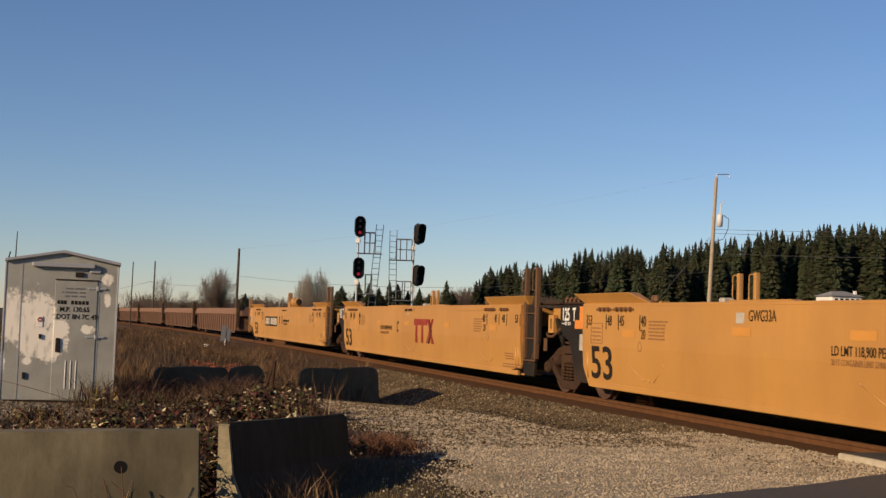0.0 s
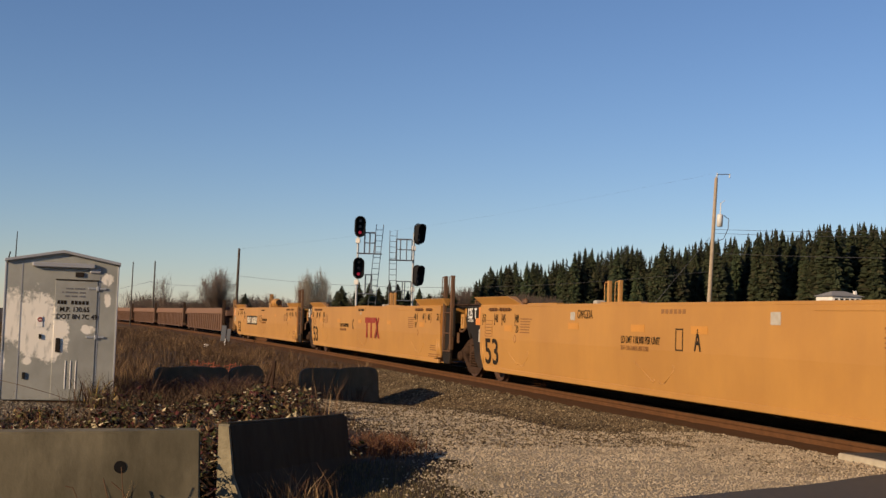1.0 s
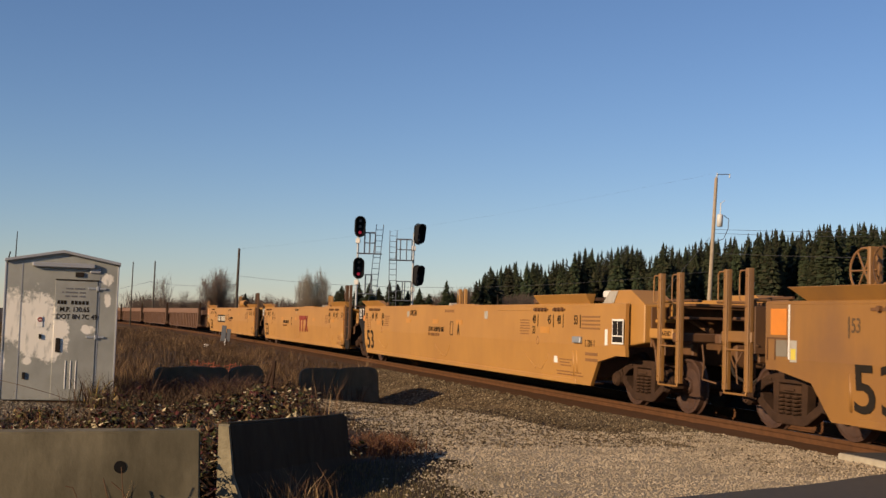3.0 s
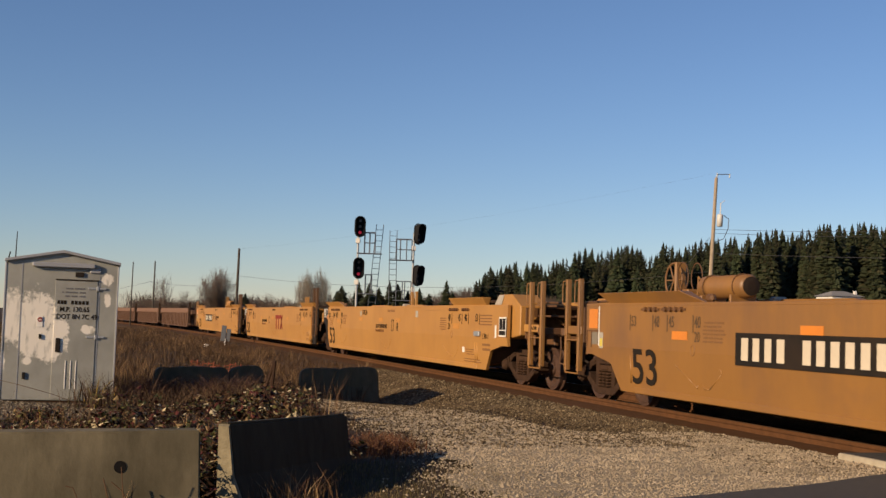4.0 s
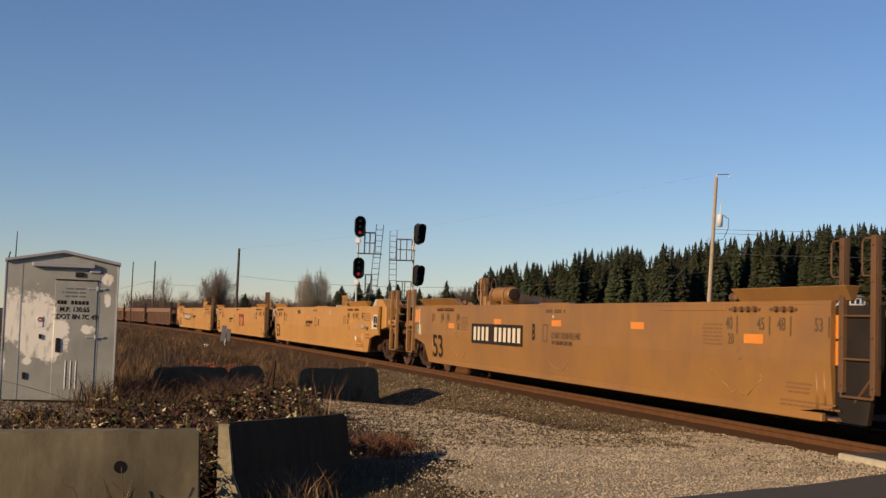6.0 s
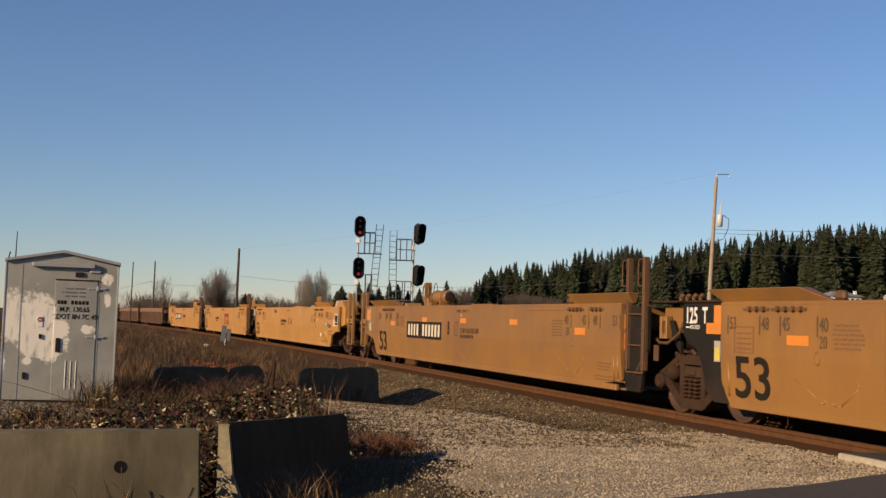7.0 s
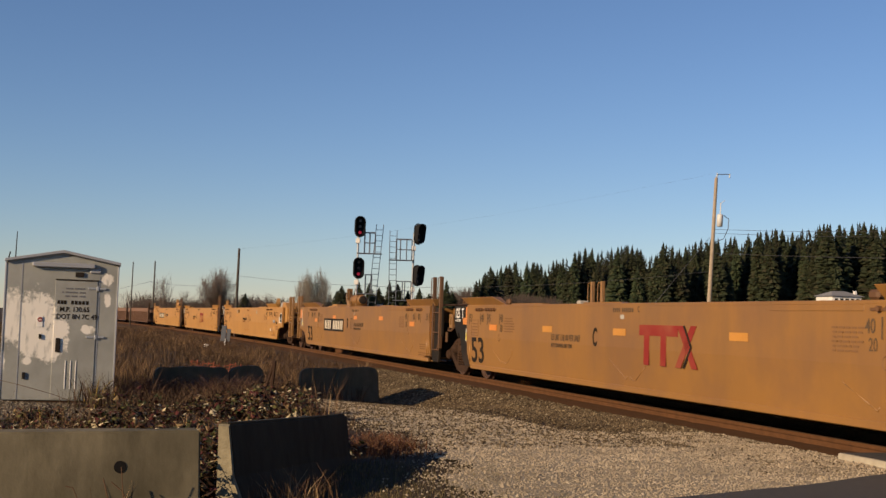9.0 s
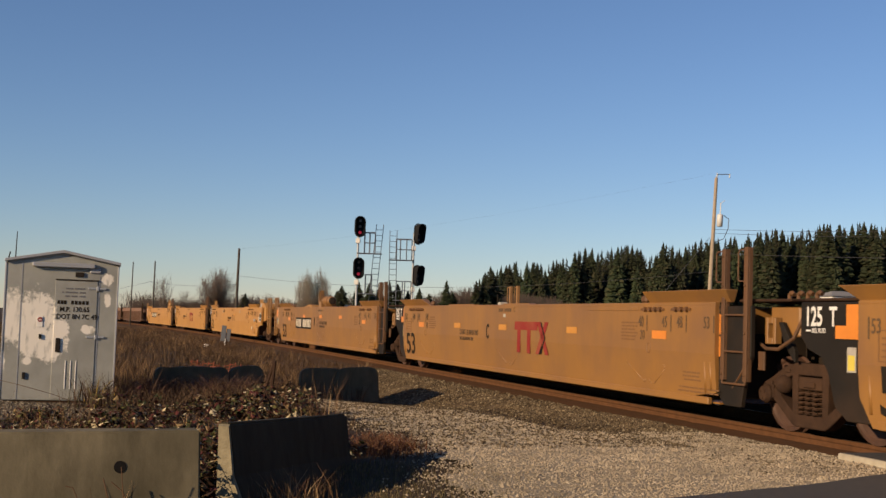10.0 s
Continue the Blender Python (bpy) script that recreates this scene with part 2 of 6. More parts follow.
def spread(stops):
    """Values from pairs of (from, to, step)."""
    out = []
    for a, b, d in stops:
        k = max(1, round((b - a) / d))
        out += [a + (b - a) * i / k for i in range(k)]
    return out + [stops[-1][1]]


def sheet(name, xs, ys, height, mat, label, category="ground", keep=None, parent=None):
    bm = bmesh.new()
    grid = [[bm.verts.new((x, y, height(x, y))) for x in xs] for y in ys]
    for j in range(len(ys) - 1):
        for i in range(len(xs) - 1):
            cx, cy = (xs[i] + xs[i + 1]) / 2, (ys[j] + ys[j + 1]) / 2
            if keep is None or keep(cx, cy):
                bm.faces.new((grid[j][i], grid[j][i + 1], grid[j + 1][i + 1], grid[j + 1][i]))
    bmesh.ops.delete(bm, geom=[v for v in bm.verts if not v.link_faces], context="VERTS")
    return tagged(part(name, bm, mat, smooth=True), label, category, kind="structure")


def build_ground():
    xs = spread([(-2500, -300, 400), (-300, -60, 30), (-60, -12, 2.0), (-12, 10, 0.25), (10, 60, 2.5), (60, 300, 20), (300, 2500, 400)])
    ys = spread([(-1500, -60, 300), (-60, -4, 8), (-4, 5, 1.0), (5, 34, 0.25), (34, 80, 2.0), (80, 300, 10), (300, 3500, 400)])
    sheet("ground", xs, ys, ground_height, SOIL, "bare brown soil with dead weeds, reaching to the horizon")
    # gravel apron by the crossing, with a ragged edge
    xs = spread([(-3.0, 8.0, 0.12)])
    ys = spread([(4.0, 24.0, 0.12)])

    def in_apron(x, y):
        s, n = to_track(x, y)
        w = 0.5 * noise.noise((x * 0.9, y * 0.9, 7)) + 0.2 * noise.noise((x * 3, y * 3, 2))
        far = apron_end(n)
        return n > -4.4 - 0.78 * step(11.0, 9.3, s) + w and n < 0.15 and s < far + w * 0.8 and s > 4

    sheet("gravel_apron", xs, ys, lambda x, y: ground_height(x, y) + 0.018 + 0.012 * noise.noise((x * 4, y * 4, 1)), GRAVEL, "pale compacted gravel beside the level crossing", "gravel", keep=in_apron)
    # gravel pad before the shed
    def on_pad(x, y):
        return abs(x + 6.6 + 0.1 * (y - 19)) < 1.6 + 0.5 * noise.noise((x * 2, y * 2, 3)) and y < 20.6
    sheet("shed_pad", spread([(-9.0, -4.5, 0.15)]), spread([(16.8, 20.7, 0.15)]), lambda x, y: ground_height(x, y) + 0.02, PADGRAVEL, "dull gravel pad before the shed", "gravel", keep=on_pad)
    # asphalt road up to the crossing
    bm = bmesh.new()
    rows = []
    for n in spread([(-14.0, -0.25, 0.5)]):
        row = []
        for s in spread([(2.0, 9.6, 0.475)]):
            edge = 0.05 * noise.noise((n * 2.1, s, 4)) if s > 9.5 else 0
            p = ALONG * (s + edge + 0.352 * min(n + 0.2, 0.0)) + ACROSS * (SIDE + n)
            row.append(bm.verts.new((p.x, p.y, -0.055 + 0.05 * step(-2.5, -0.3, n))))
        rows.append(row)
    for a, b in zip(rows, rows[1:]):
        for i in range(len(a) - 1):
            bm.faces.new((a[i], b[i], b[i + 1], a[i + 1]))
    bmesh.ops.recalc_face_normals(bm, faces=bm.faces[:])
    r = bmesh.ops.extrude_face_region(bm, geom=bm.faces[:])
    bmesh.ops.translate(bm, vec=(0, 0, -0.09), verts=[v for v in r["geom"] if isinstance(v, bmesh.types.BMVert)])
    bmesh.ops.recalc_face_normals(bm, faces=bm.faces[:])
    tagged(part("road", bm, ASPHALT), "grey worn asphalt road leading to the crossing", "road", kind="structure")
    # crossing panel with a pale concrete edge
    panel = tagged(new("crossing_panel"), "concrete crossing panel with a pale weathered edge beside the rail", "crossing panel", kind="structure")
    panel.matrix_basis = Matrix.Translation(on_track(8.0, 0.1)) @ pose(0, 0, 0, 0, 0, track_turn(0))
    bm = bevel(boxes((-6.0, 3.05, -0.42, 0.30, -0.22, -0.012)), 0.012)
    part("slab", bm, ASPHALT, panel)
    bm = bevel(boxes((-6.0, 2.95, 0.304, 0.38, -0.24, -0.004)), 0.015)
    part("edge_beam", bm, PALECON, panel, "pale worn concrete edge")


PADGRAVEL = material("dull_gravel", (0.21, 0.182, 0.14), 0.92, 0, (0.119, 0.098, 0.07), 30, bump=0.5, bump_scale=70, stain=(0.084, 0.0595, 0.035), stain_scale=2.5, stain_amount=0.8)
PALECON = material("pale_concrete", (0.385, 0.35, 0.266), 0.9, 0, (0.294, 0.259, 0.189), 9, bump=0.5, stain=(0.175, 0.147, 0.098), stain_amount=0.5)


EARTHY = material("earthy_ballast", (0.0702, 0.0416, 0.0226), 0.95, 0, (0.0428, 0.025, 0.0137), 6, bump=0.9, bump_scale=30, stain=(0.0952, 0.0714, 0.0446), stain_amount=0.6)


RUSTDUST = material("rust_dusted_ballast", (0.1, 0.0485, 0.0203), 0.95, 0, (0.068, 0.033, 0.0142), 9, bump=0.5, bump_scale=25, stain=(0.0674, 0.0364, 0.0182), stain_scale=2.5, stain_amount=0.6)


def rail_profile():
    return [(-0.075, -0.185), (0.075, -0.185), (0.075, -0.172), (0.032, -0.150), (0.022, -0.062), (0.036, -0.044), (0.037, -0.008), (0.026, 0.0), (-0.026, 0.0), (-0.037, -0.008), (-0.036, -0.044), (-0.022, -0.062), (-0.032, -0.150), (-0.075, -0.172)]


def build_track():
    stops = spread([(-30, 25, 5), (25, 260, 4)])
    for k, off in enumerate((MID - 0.755, MID + 0.755)):
        bm = bmesh.new()
        rings = []
        for s in stops:
            rings.append([bm.verts.new(on_track(s, off - dx, z)) for dx, z in rail_profile()])
        n = len(rings[0])
        for a, b in zip(rings, rings[1:]):
            for i in range(n):
                f = bm.faces.new((a[i], a[(i + 1) % n], b[(i + 1) % n], b[i]))
                f.material_index = 1 if i == 7 else 0
        bmesh.ops.recalc_face_normals(bm, faces=bm.faces[:])
        tagged(part("rail", bm, [RAIL, RAILTOP]), "rusty steel rail with a worn bright head", "rail", "rails of the track", "structure")
    # ballast bed
    bm = bmesh.new()
    # runs on past the far slope as a dark sheet where the train's shade lies
    prof = [(-1.9, -0.62), (-0.75, -0.27), (-0.3, -0.21), (0.08, -0.175), (0.68, -0.115), (0.86, -0.135), (2.25, -0.20), (3.3, -0.22), (4.2, -0.26), (9.0, -0.27)]
    rings, marks_at = [], []
    for s in spread([(-30, 6, 3), (6, 45, 0.3), (45, 260, 4)]):
        marks_at.append(s)
        wob = 0.12 * noise.noise((s * 0.8, 0, 5))
        rings.append([bm.verts.new(on_track(s, o + (wob if i in (0, 1) else 0), z + (0.025 if i < 3 else 0.012) * noise.noise((s * 2.3, o * 3, 1)))) for i, (o, z) in enumerate(prof)])
    for a, b, s in zip(rings, rings[1:], marks_at):
        for i in range(len(prof) - 1):
            f = bm.faces.new((a[i], a[i + 1], b[i + 1], b[i]))
            # past the near rail the train's shade is put into the stone's colour
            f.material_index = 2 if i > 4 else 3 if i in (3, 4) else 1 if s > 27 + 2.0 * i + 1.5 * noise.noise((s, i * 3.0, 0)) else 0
    bmesh.ops.recalc_face_normals(bm, faces=bm.faces[:])
    tagged(part("ballast_bed", bm, [BALLAST, EARTHY, OILSHADE, RUSTDUST], smooth=True), "brownish crushed stone ballast under the track", "ballast", kind="structure")
    # ties
    bm = bevel(boxes((-0.115, 0.115, -1.3, 1.3, -0.38, -0.187)), 0.012)
    me_ob = part("tie", bm, TIE)
    tagged(me_ob, "dark weathered wooden tie bedded in ballast", "tie", "ties of the track", "structure")
    s, first = 10.6, True
    while s < 75:
        m = Matrix.Translation(on_track(s)) @ pose(0, 0, 0, 0, 0, track_turn(s) + random.uniform(-1, 1))
        if first:
            me_ob.matrix_basis = m
            first = False
        else:
            copy_thing(me_ob, m)
        s += 0.53


build_ground()
build_track()


# ---- the train ----
def side_y(z):
    """The outer face of a car's side at the height z: upright above, leaning in below the crease."""
    return 1.5 - (0.05 * (0.95 - z) / 0.68 if z < 0.95 else 0)


def flat_on_side(x, z, lift=0.004, tilt=None):
    """The pose of something painted on the camera's side of a car, its lower left at x, z."""
    leans = z < 0.8 if tilt is None else tilt
    lean = 4.2 if leans else 0
    m = Matrix(((-1, 0, 0, x), (0, 0, 1, (side_y(z) if leans else 1.5) + lift), (0, 1, 0, z), (0, 0, 0, 1)))
    return m @ pose(0, 0, 0, lean)


def patch(name, x, z, w, h, mat, parent, label="", lift=0.004, tilt=None):
    """A thin plate or painted field on a car's side, its upper left at x, z + h."""
    bm = boxes((0, w, 0, h, -0.002, 0.002))
    return part(name, bm, mat, parent, label, flat_on_side(x, z, lift, tilt))


def bottom_edge(x, kind):
    front_end, rear_end = kind == "B", kind == "A"
    u = abs(x)
    if (x > 0 and front_end) or (x < 0 and rear_end):
        if u < 8.45:
            return 0.27
        if u < 8.8:
            return 0.27 + (u - 8.45) / 0.35 * 0.42
        return 0.69 + min(1, (u - 8.8) / 0.7) * 0.12
    return 0.27 + max(0.0, u - (8.05 if x > 0 else 7.95)) * 1.6


def side_panel(kind, sign):
    x0 = -9.85 if kind == "A" else -8.06
    x1 = 9.74 if kind == "B" else 8.25
    xs = sorted(set([x0, x1] + [x0 + (x1 - x0) * i / 12 for i in range(1, 12)] + [q for q in (-9.5, -8.8, -8.6, -8.45, -8.2, -8.05, 8.05, 8.2, 8.45, 8.6, 8.8, 9.5) if x0 < q < x1]))
    bm = bmesh.new()
    outer, inner = [], []
    for x in xs:
        b = bottom_edge(x, kind)
        zs = [b, max(b + 0.01, 0.62), max(b + 0.02, 0.95), 1.3, 1.64]
        outer.append([bm.verts.new((x, sign * side_y(z), z)) for z in zs])
        inner.append([bm.verts.new((x, sign * (side_y(z) - 0.06), z)) for z in zs])
    for g in (outer, inner):
        for a, b in zip(g, g[1:]):
            for i in range(4):
                bm.faces.new((a[i], a[i + 1], b[i + 1], b[i]))
    for i in range(len(xs) - 1):
        bm.faces.new((outer[i][0], outer[i + 1][0], inner[i + 1][0], inner[i][0]))
        bm.faces.new((outer[i][4], outer[i + 1][4], inner[i + 1][4], inner[i][4]))
    for g in (0, -1):
        for i in range(4):
            bm.faces.new((outer[g][i], outer[g][i + 1], inner[g][i + 1], inner[g][i]))
    bmesh.ops.recalc_face_normals(bm, faces=bm.faces[:])
    return bm, x0, x1


def wheel_set(r):
    bm = bmesh.new()
    for sg in (1, -1):
        prof = [(0.10, 0.86), (0.12, 0.84), (0.13, 0.80), (r * 0.62, 0.775), (r - 0.07, 0.80), (r - 0.045, 0.825), (r, 0.82), (r + 0.003, 0.74), (r + 0.028, 0.715), (r + 0.026, 0.70), (r - 0.05, 0.695), (r * 0.6, 0.735), (0.12, 0.72), (0.1, 0.66)]
        lathe(bm, [(q, sg * y) for q, y in prof], 32)
    lathe(bm, [(0.085, 0.98), (0.085, -0.98)], 14)
    return bm


def coil(bm, x, y, z0, z1, r=0.07, turns=5):
    pts = []
    for i in range(turns * 8 + 1):
        a = i / 8 * 2 * math.pi
        pts.append((x + r * math.cos(a), y + r * math.sin(a), z0 + (z1 - z0) * i / (turns * 8)))
    pipe(bm, pts, 0.018, 4)


def side_frame(axle, r):
    """A cast truck side: arched top chord, columns, a V-shaped lower chord with its spring seat, and bearing jaws."""
    bm = bmesh.new()
    h = axle
    y0, y1 = -0.07, 0.07
    tall = 1.0 if r > 0.45 else 0.80
    half = [(0.3, 0.42), (0.55, 0.36), (h - 0.02, 0.20), (h + 0.17, 0.13), (h + 0.17, 0.03)]
    under = [(h - 0.12, 0.04), (0.56, 0.20), (0.34, 0.27)]
    prism(bm, [(-x, r + z * tall) for x, z in half[::-1]] + [(x, r + z * tall) for x, z in half] + [(x, r + z * tall) for x, z in under] + [(-x, r + z * tall) for x, z in under[::-1]], y0, y1)
    half = [(0.30, -0.37), (0.38, -0.34), (h - 0.12, -0.07), (h - 0.12, 0.08), (h - 0.25, 0.08), (h - 0.28, -0.02), (0.33, -0.21)]
    prism(bm, [(x, r + z * tall) for x, z in half] + [(-x, r + z * tall) for x, z in half[::-1]], y0 - 0.01, y1 + 0.012)
    for sg in (-1, 1):
        prism(bm, [(sg * 0.25, r + 0.30 * tall), (sg * 0.38, r + 0.30 * tall), (sg * 0.36, r - 0.24 * tall), (sg * 0.25, r - 0.24 * tall)], y0 + 0.01, y1 + 0.006)
        box(bm, sg * h - 0.13, sg * h + 0.13, -0.10, 0.10, r - 0.05, r + 0.12)
        box(bm, sg * (h - 0.08) - 0.02, sg * (h - 0.08) + 0.02, y1, y1 + 0.03, r + 0.08, r + 0.17)
        box(bm, sg * 0.46 - 0.05, sg * 0.46 + 0.05, y1, y1 + 0.02, r + 0.29 * tall, r + 0.34 * tall)
    bevel(bm, 0.014)
    for sg in (-1, 1):
        lathe(bm, [(0.115, -0.1), (0.12, 0.12), (0.09, 0.17), (0.03, 0.175)], 16, Matrix.Translation((sg * h, 0, r)))
        for a in (0.5, 2.6, 4.7):
            lathe(bm, [(0.018, 0.17), (0.018, 0.185)], 6, Matrix.Translation((sg * h + 0.055 * math.cos(a), 0, r + 0.055 * math.sin(a))))
    return bm


WHEELS = []


def truck(parent, x, r, axle=0.87):
    tall = 1.0 if r > 0.45 else 0.80
    bm = bmesh.new()
    box(bm, -0.2, 0.2, -0.95, 0.95, r - 0.02, r + 0.26)
    lathe(bm, [(0.33, -0.06), (0.33, 0.06)], 20, Matrix.Translation((0, 0, r + 0.32)) @ pose(0, 0, 0, 90))
    bevel(bm, 0.02)
    t = part("truck", bm, STEEL, parent, "grimy cast steel truck", pose(x, 0, 0))
    for sg in (1, -1):
        part("side_frame", side_frame(axle, r), STEEL, t, at=pose(0, sg * 1.05, 0))
        for dx in (-0.15, 0, 0.15):
            bm = bmesh.new()
            coil(bm, dx, sg * 1.095, r - 0.20 * tall, r + 0.09)
            part("spring", bm, STEEL, t)
        bm = boxes((-0.235, 0.235, sg * 0.96, sg * 1.125, r + 0.095, r + 0.25 * tall), (-0.12, 0.12, sg * 1.125, sg * 1.15, r + 0.12, r + 0.20 * tall), w=0.015)
        part("bolster_end", bm, STEEL, t)
    for sg in (1, -1):
        w = part("wheelset", wheel_set(r), TREAD, t, "brown steel wheels on an axle", pose(sg * axle, 0, r), smooth=False)
        WHEELS.append((w, sg * axle, r))
    bm = bmesh.new()
    for sg in (1, -1):
        for sx in (1, -1):
            box(bm, sx * (axle - r - 0.09), sx * (axle - r - 0.03), sg * 0.74, sg * 0.84, r - 0.2, r + 0.12)
        rod(bm, (axle - r - 0.06, sg * 0.6, r + 0.05), (-(axle - r) + 0.06, sg * 0.6, r + 0.05), 0.03)
    part("brake_rigging", bm, STEEL, t)
    return t


def ladder(parent, xa, xb, y, z0, z1, rungs, paint, loops=True, low=1.66):
    """Two uprights with rungs, and bent grab irons beside their tops."""
    sg = 1 if y > 0 else -1
    for x in (xa, xb):
        bm = bevel(boxes((x - 0.043, x + 0.043, y - 0.012, y + 0.014, z0, z1), (x - 0.043, x - 0.033, y - 0.07, y - 0.013, z0, z1), (x + 0.033, x + 0.043, y - 0.07, y - 0.013, z0, z1)), 0.005)
        post = part("ladder_post", bm, paint, parent)
        for z in (z0 + 0.08, z0 + 0.62, z1 - 0.5, z1 - 0.1):
            bm = bmesh.new()
            lathe(bm, [(0.016, 0.0), (0.016, 0.012), (0.008, 0.018)], 7, Matrix.Translation((x, y + 0.0145, z)))
            part("bolt", bm, paint, post)
        if loops:
            bm = bmesh.new()
            pipe(bm, [(x, y, z1 - 0.03), (x + 0.17, y, z1 - 0.03), (x + 0.20, y, z1 - 0.07), (x + 0.20, y, low + 0.04), (x + 0.17, y, low), (x, y, low)], 0.011)
            part("grab_iron", bm, paint, parent)
    for z in rungs:
        bm = bmesh.new()
        rod(bm, (xa, y, z), (xb, y, z), 0.014)
        part("rung", bm, paint, parent)
    bm = bmesh.new()
    pipe(bm, [(xa, y, z0 + 0.02), (xa, y, z0 - 0.04), (xb, y, z0 - 0.04), (xb, y, z0 + 0.02)], 0.016)
    part("step", bm, paint, parent)


def guide(parent, low, high, sign, paint):
    """A container guide: a plate leaning out above the side's top. low and high: its two ends at its foot and at its lip."""
    bm = bmesh.new()
    v = [(low[0], 1.44, 1.65), (low[1], 1.44, 1.65), (high[1], 1.56, 1.82), (high[0], 1.56, 1.82)]
    q = [(low[0], 1.38, 1.65), (low[1], 1.38, 1.65), (high[1], 1.36, 1.82), (high[0], 1.36, 1.82)]
    a = [bm.verts.new((x, sign * y, z)) for x, y, z in v]
    b = [bm.verts.new((x, sign * y, z)) for x, y, z in q]
    bm.faces.new(a)
    bm.faces.new(b[::-1])
    for i in range(4):
        bm.faces.new((a[i], b[i], b[(i + 1) % 4], a[(i + 1) % 4]))
    bmesh.ops.recalc_face_normals(bm, faces=bm.faces[:])
    part("container_guide", bevel(bm, 0.008), paint, parent)


def end_block(parent, x_dir, paint, kind):
    """What stands over an end: kind joint_rear, joint_front or coupler."""
    d = x_dir
    if kind == "joint_front":
        for sg in (1, -1):
            bm = bmesh.new()
            prism(bm, [(d * 8.15, 1.64), (d * 9.45, 1.64), (d * 9.45, 1.22), (d * 9.30, 1.08), (d * 9.05, 1.0), (d * 8.9, 0.8), (d * 8.78, 0.45), (d * 8.55, 0.30), (d * 8.15, 0.30)], sg * 1.34, sg * 1.42)
            part("end_plate", bevel(bm, 0.01), BLACK, parent, "black end plate")
        bm = boxes((d * 8.36, d * 8.42, -1.34, 1.34, 0.4, 1.6), (d * 8.42, d * 9.6, -0.5, 0.5, 0.95, 1.25), (d * 9.3, d * 9.69, -0.3, 0.3, 0.85, 1.2), w=0.02)
        part("end_sill", bm, BLACK, parent)
        bm = boxes((d * 8.4, d * 9.5, -1.34, 1.34, 1.655, 1.69), w=0.01)
        part("walkway", bm, STEEL, parent)
    elif kind == "joint_rear":
        for sg in (1, -1):
            bm = bmesh.new()
            prism(bm, [(d * 8.04, 1.60), (d * 8.84, 1.60), (d * 8.84, 0.95), (d * 8.70, 0.62), (d * 8.62, 0.28), (d * 8.2, 0.28), (d * 8.04, 0.42)], sg * 1.36, sg * 1.43)
            part("end_plate", bevel(bm, 0.01), BLACK, parent, "black end plate")
        bm = boxes((d * 8.36, d * 8.42, -1.34, 1.34, 0.4, 1.6), (d * 8.86, d * 9.50, -1.15, 1.15, 1.22, 1.60), w=0.02)
        part("end_sill", bm, paint, parent)
        bm = boxes((d * 8.44, d * 8.50, -1.3, 1.3, 0.4, 1.24), w=0.01)
        part("end_screen", bm, BLACK, parent, "black lower end sheet")
        bm = boxes((d * 8.90, d * 8.96, 1.16, 1.26, 1.12, 1.46), (d * 9.07, d * 9.13, 1.16, 1.26, 1.12, 1.46), (d * 8.962, d * 9.068, 1.16, 1.26, 1.38, 1.46), (d * 8.962, d * 9.068, 1.16, 1.26, 1.12, 1.20), w=0.008)
        part("bracket", bm, paint, parent)
        bm = bmesh.new()
        prism(bm, [(d * 9.16, 1.40), (d * 9.24, 1.40), (d * 9.52, 1.05), (d * 9.52, 0.90), (d * 9.30, 1.10)], 1.17, 1.23)
        part("strut", bevel(bm, 0.006), BLACK, parent, "black bent strut")
        part("gauge_plate", boxes((d * 8.86, d * 9.0, 1.30, 1.33, 0.78, 1.02), w=0.006), GRIMY, parent)
        bm = bmesh.new()
        lathe(bm, [(0.03, -0.10), (0.10, -0.09), (0.12, 0.0), (0.10, 0.09), (0.03, 0.10)], 16, Matrix.Translation((d * 9.14, 1.12, 0.62)) @ pose(0, 0, 0, 0, 0, 70))
        part("cut_off_valve", bm, STEEL, parent, smooth=True)
        for z in (1.22, 0.92):
            part("reflector", boxes((d * 8.065, d * 8.20, 1.432, 1.437, z, z + 0.27)), ORANGE, parent, "orange reflective strip")
        bm = bmesh.new()
        rod(bm, (d * 8.2, 1.40, 0.34), (d * 8.7, 1.44, 0.78), 0.016, n=6)
        part("brace", bm, GRIMY, parent)
        bm = boxes((d * 8.45, d * 9.75, -0.38, 0.38, 0.78, 1.15), w=0.02)
        part("drawbar", bm, BLACK, parent)
        bm = bmesh.new()
        pipe(bm, [(d * 8.7, 1.2, 1.12), (d * 9.0, 1.3, 1.06), (d * 9.3, 1.32, 1.06), (d * 9.6, 1.30, 1.2), (d * 9.75, 1.25, 1.48)], 0.024, 8)
        part("air_hose", bm, GRIMY, parent)
        bm = boxes((d * 8.4, d * 9.6, -1.34, 1.34, 1.655, 1.69), w=0.01)
        part("walkway", bm, STEEL, parent)
        for k in range(4):
            bm = bmesh.new()
            pipe(bm, [(d * (8.9 + 0.2 * k), 0.9, 1.69), (d * (8.9 + 0.2 * k), 0.9, 1.76), (d * (8.95 + 0.2 * k), 0.9, 1.79), (d * (9.0 + 0.2 * k), 0.9, 1.76)], 0.03, 8)
            part("pipe_elbow", bm, GRIMY, parent)
    else:
        for sg in (1, -1) if d < 0 else ():
            bm = bmesh.new()
            prism(bm, [(d * 8.75, 1.62), (d * 9.04, 1.87), (d * 9.78, 1.87), (d * 10.3, 1.63), (d * 10.3, 1.04), (d * 9.6, 0.96), (d * 8.95, 0.96)], sg * 0.84, sg * 1.40)
            hood = part("end_hood", bevel(bm, 0.015), paint, parent)
            bm = bmesh.new()
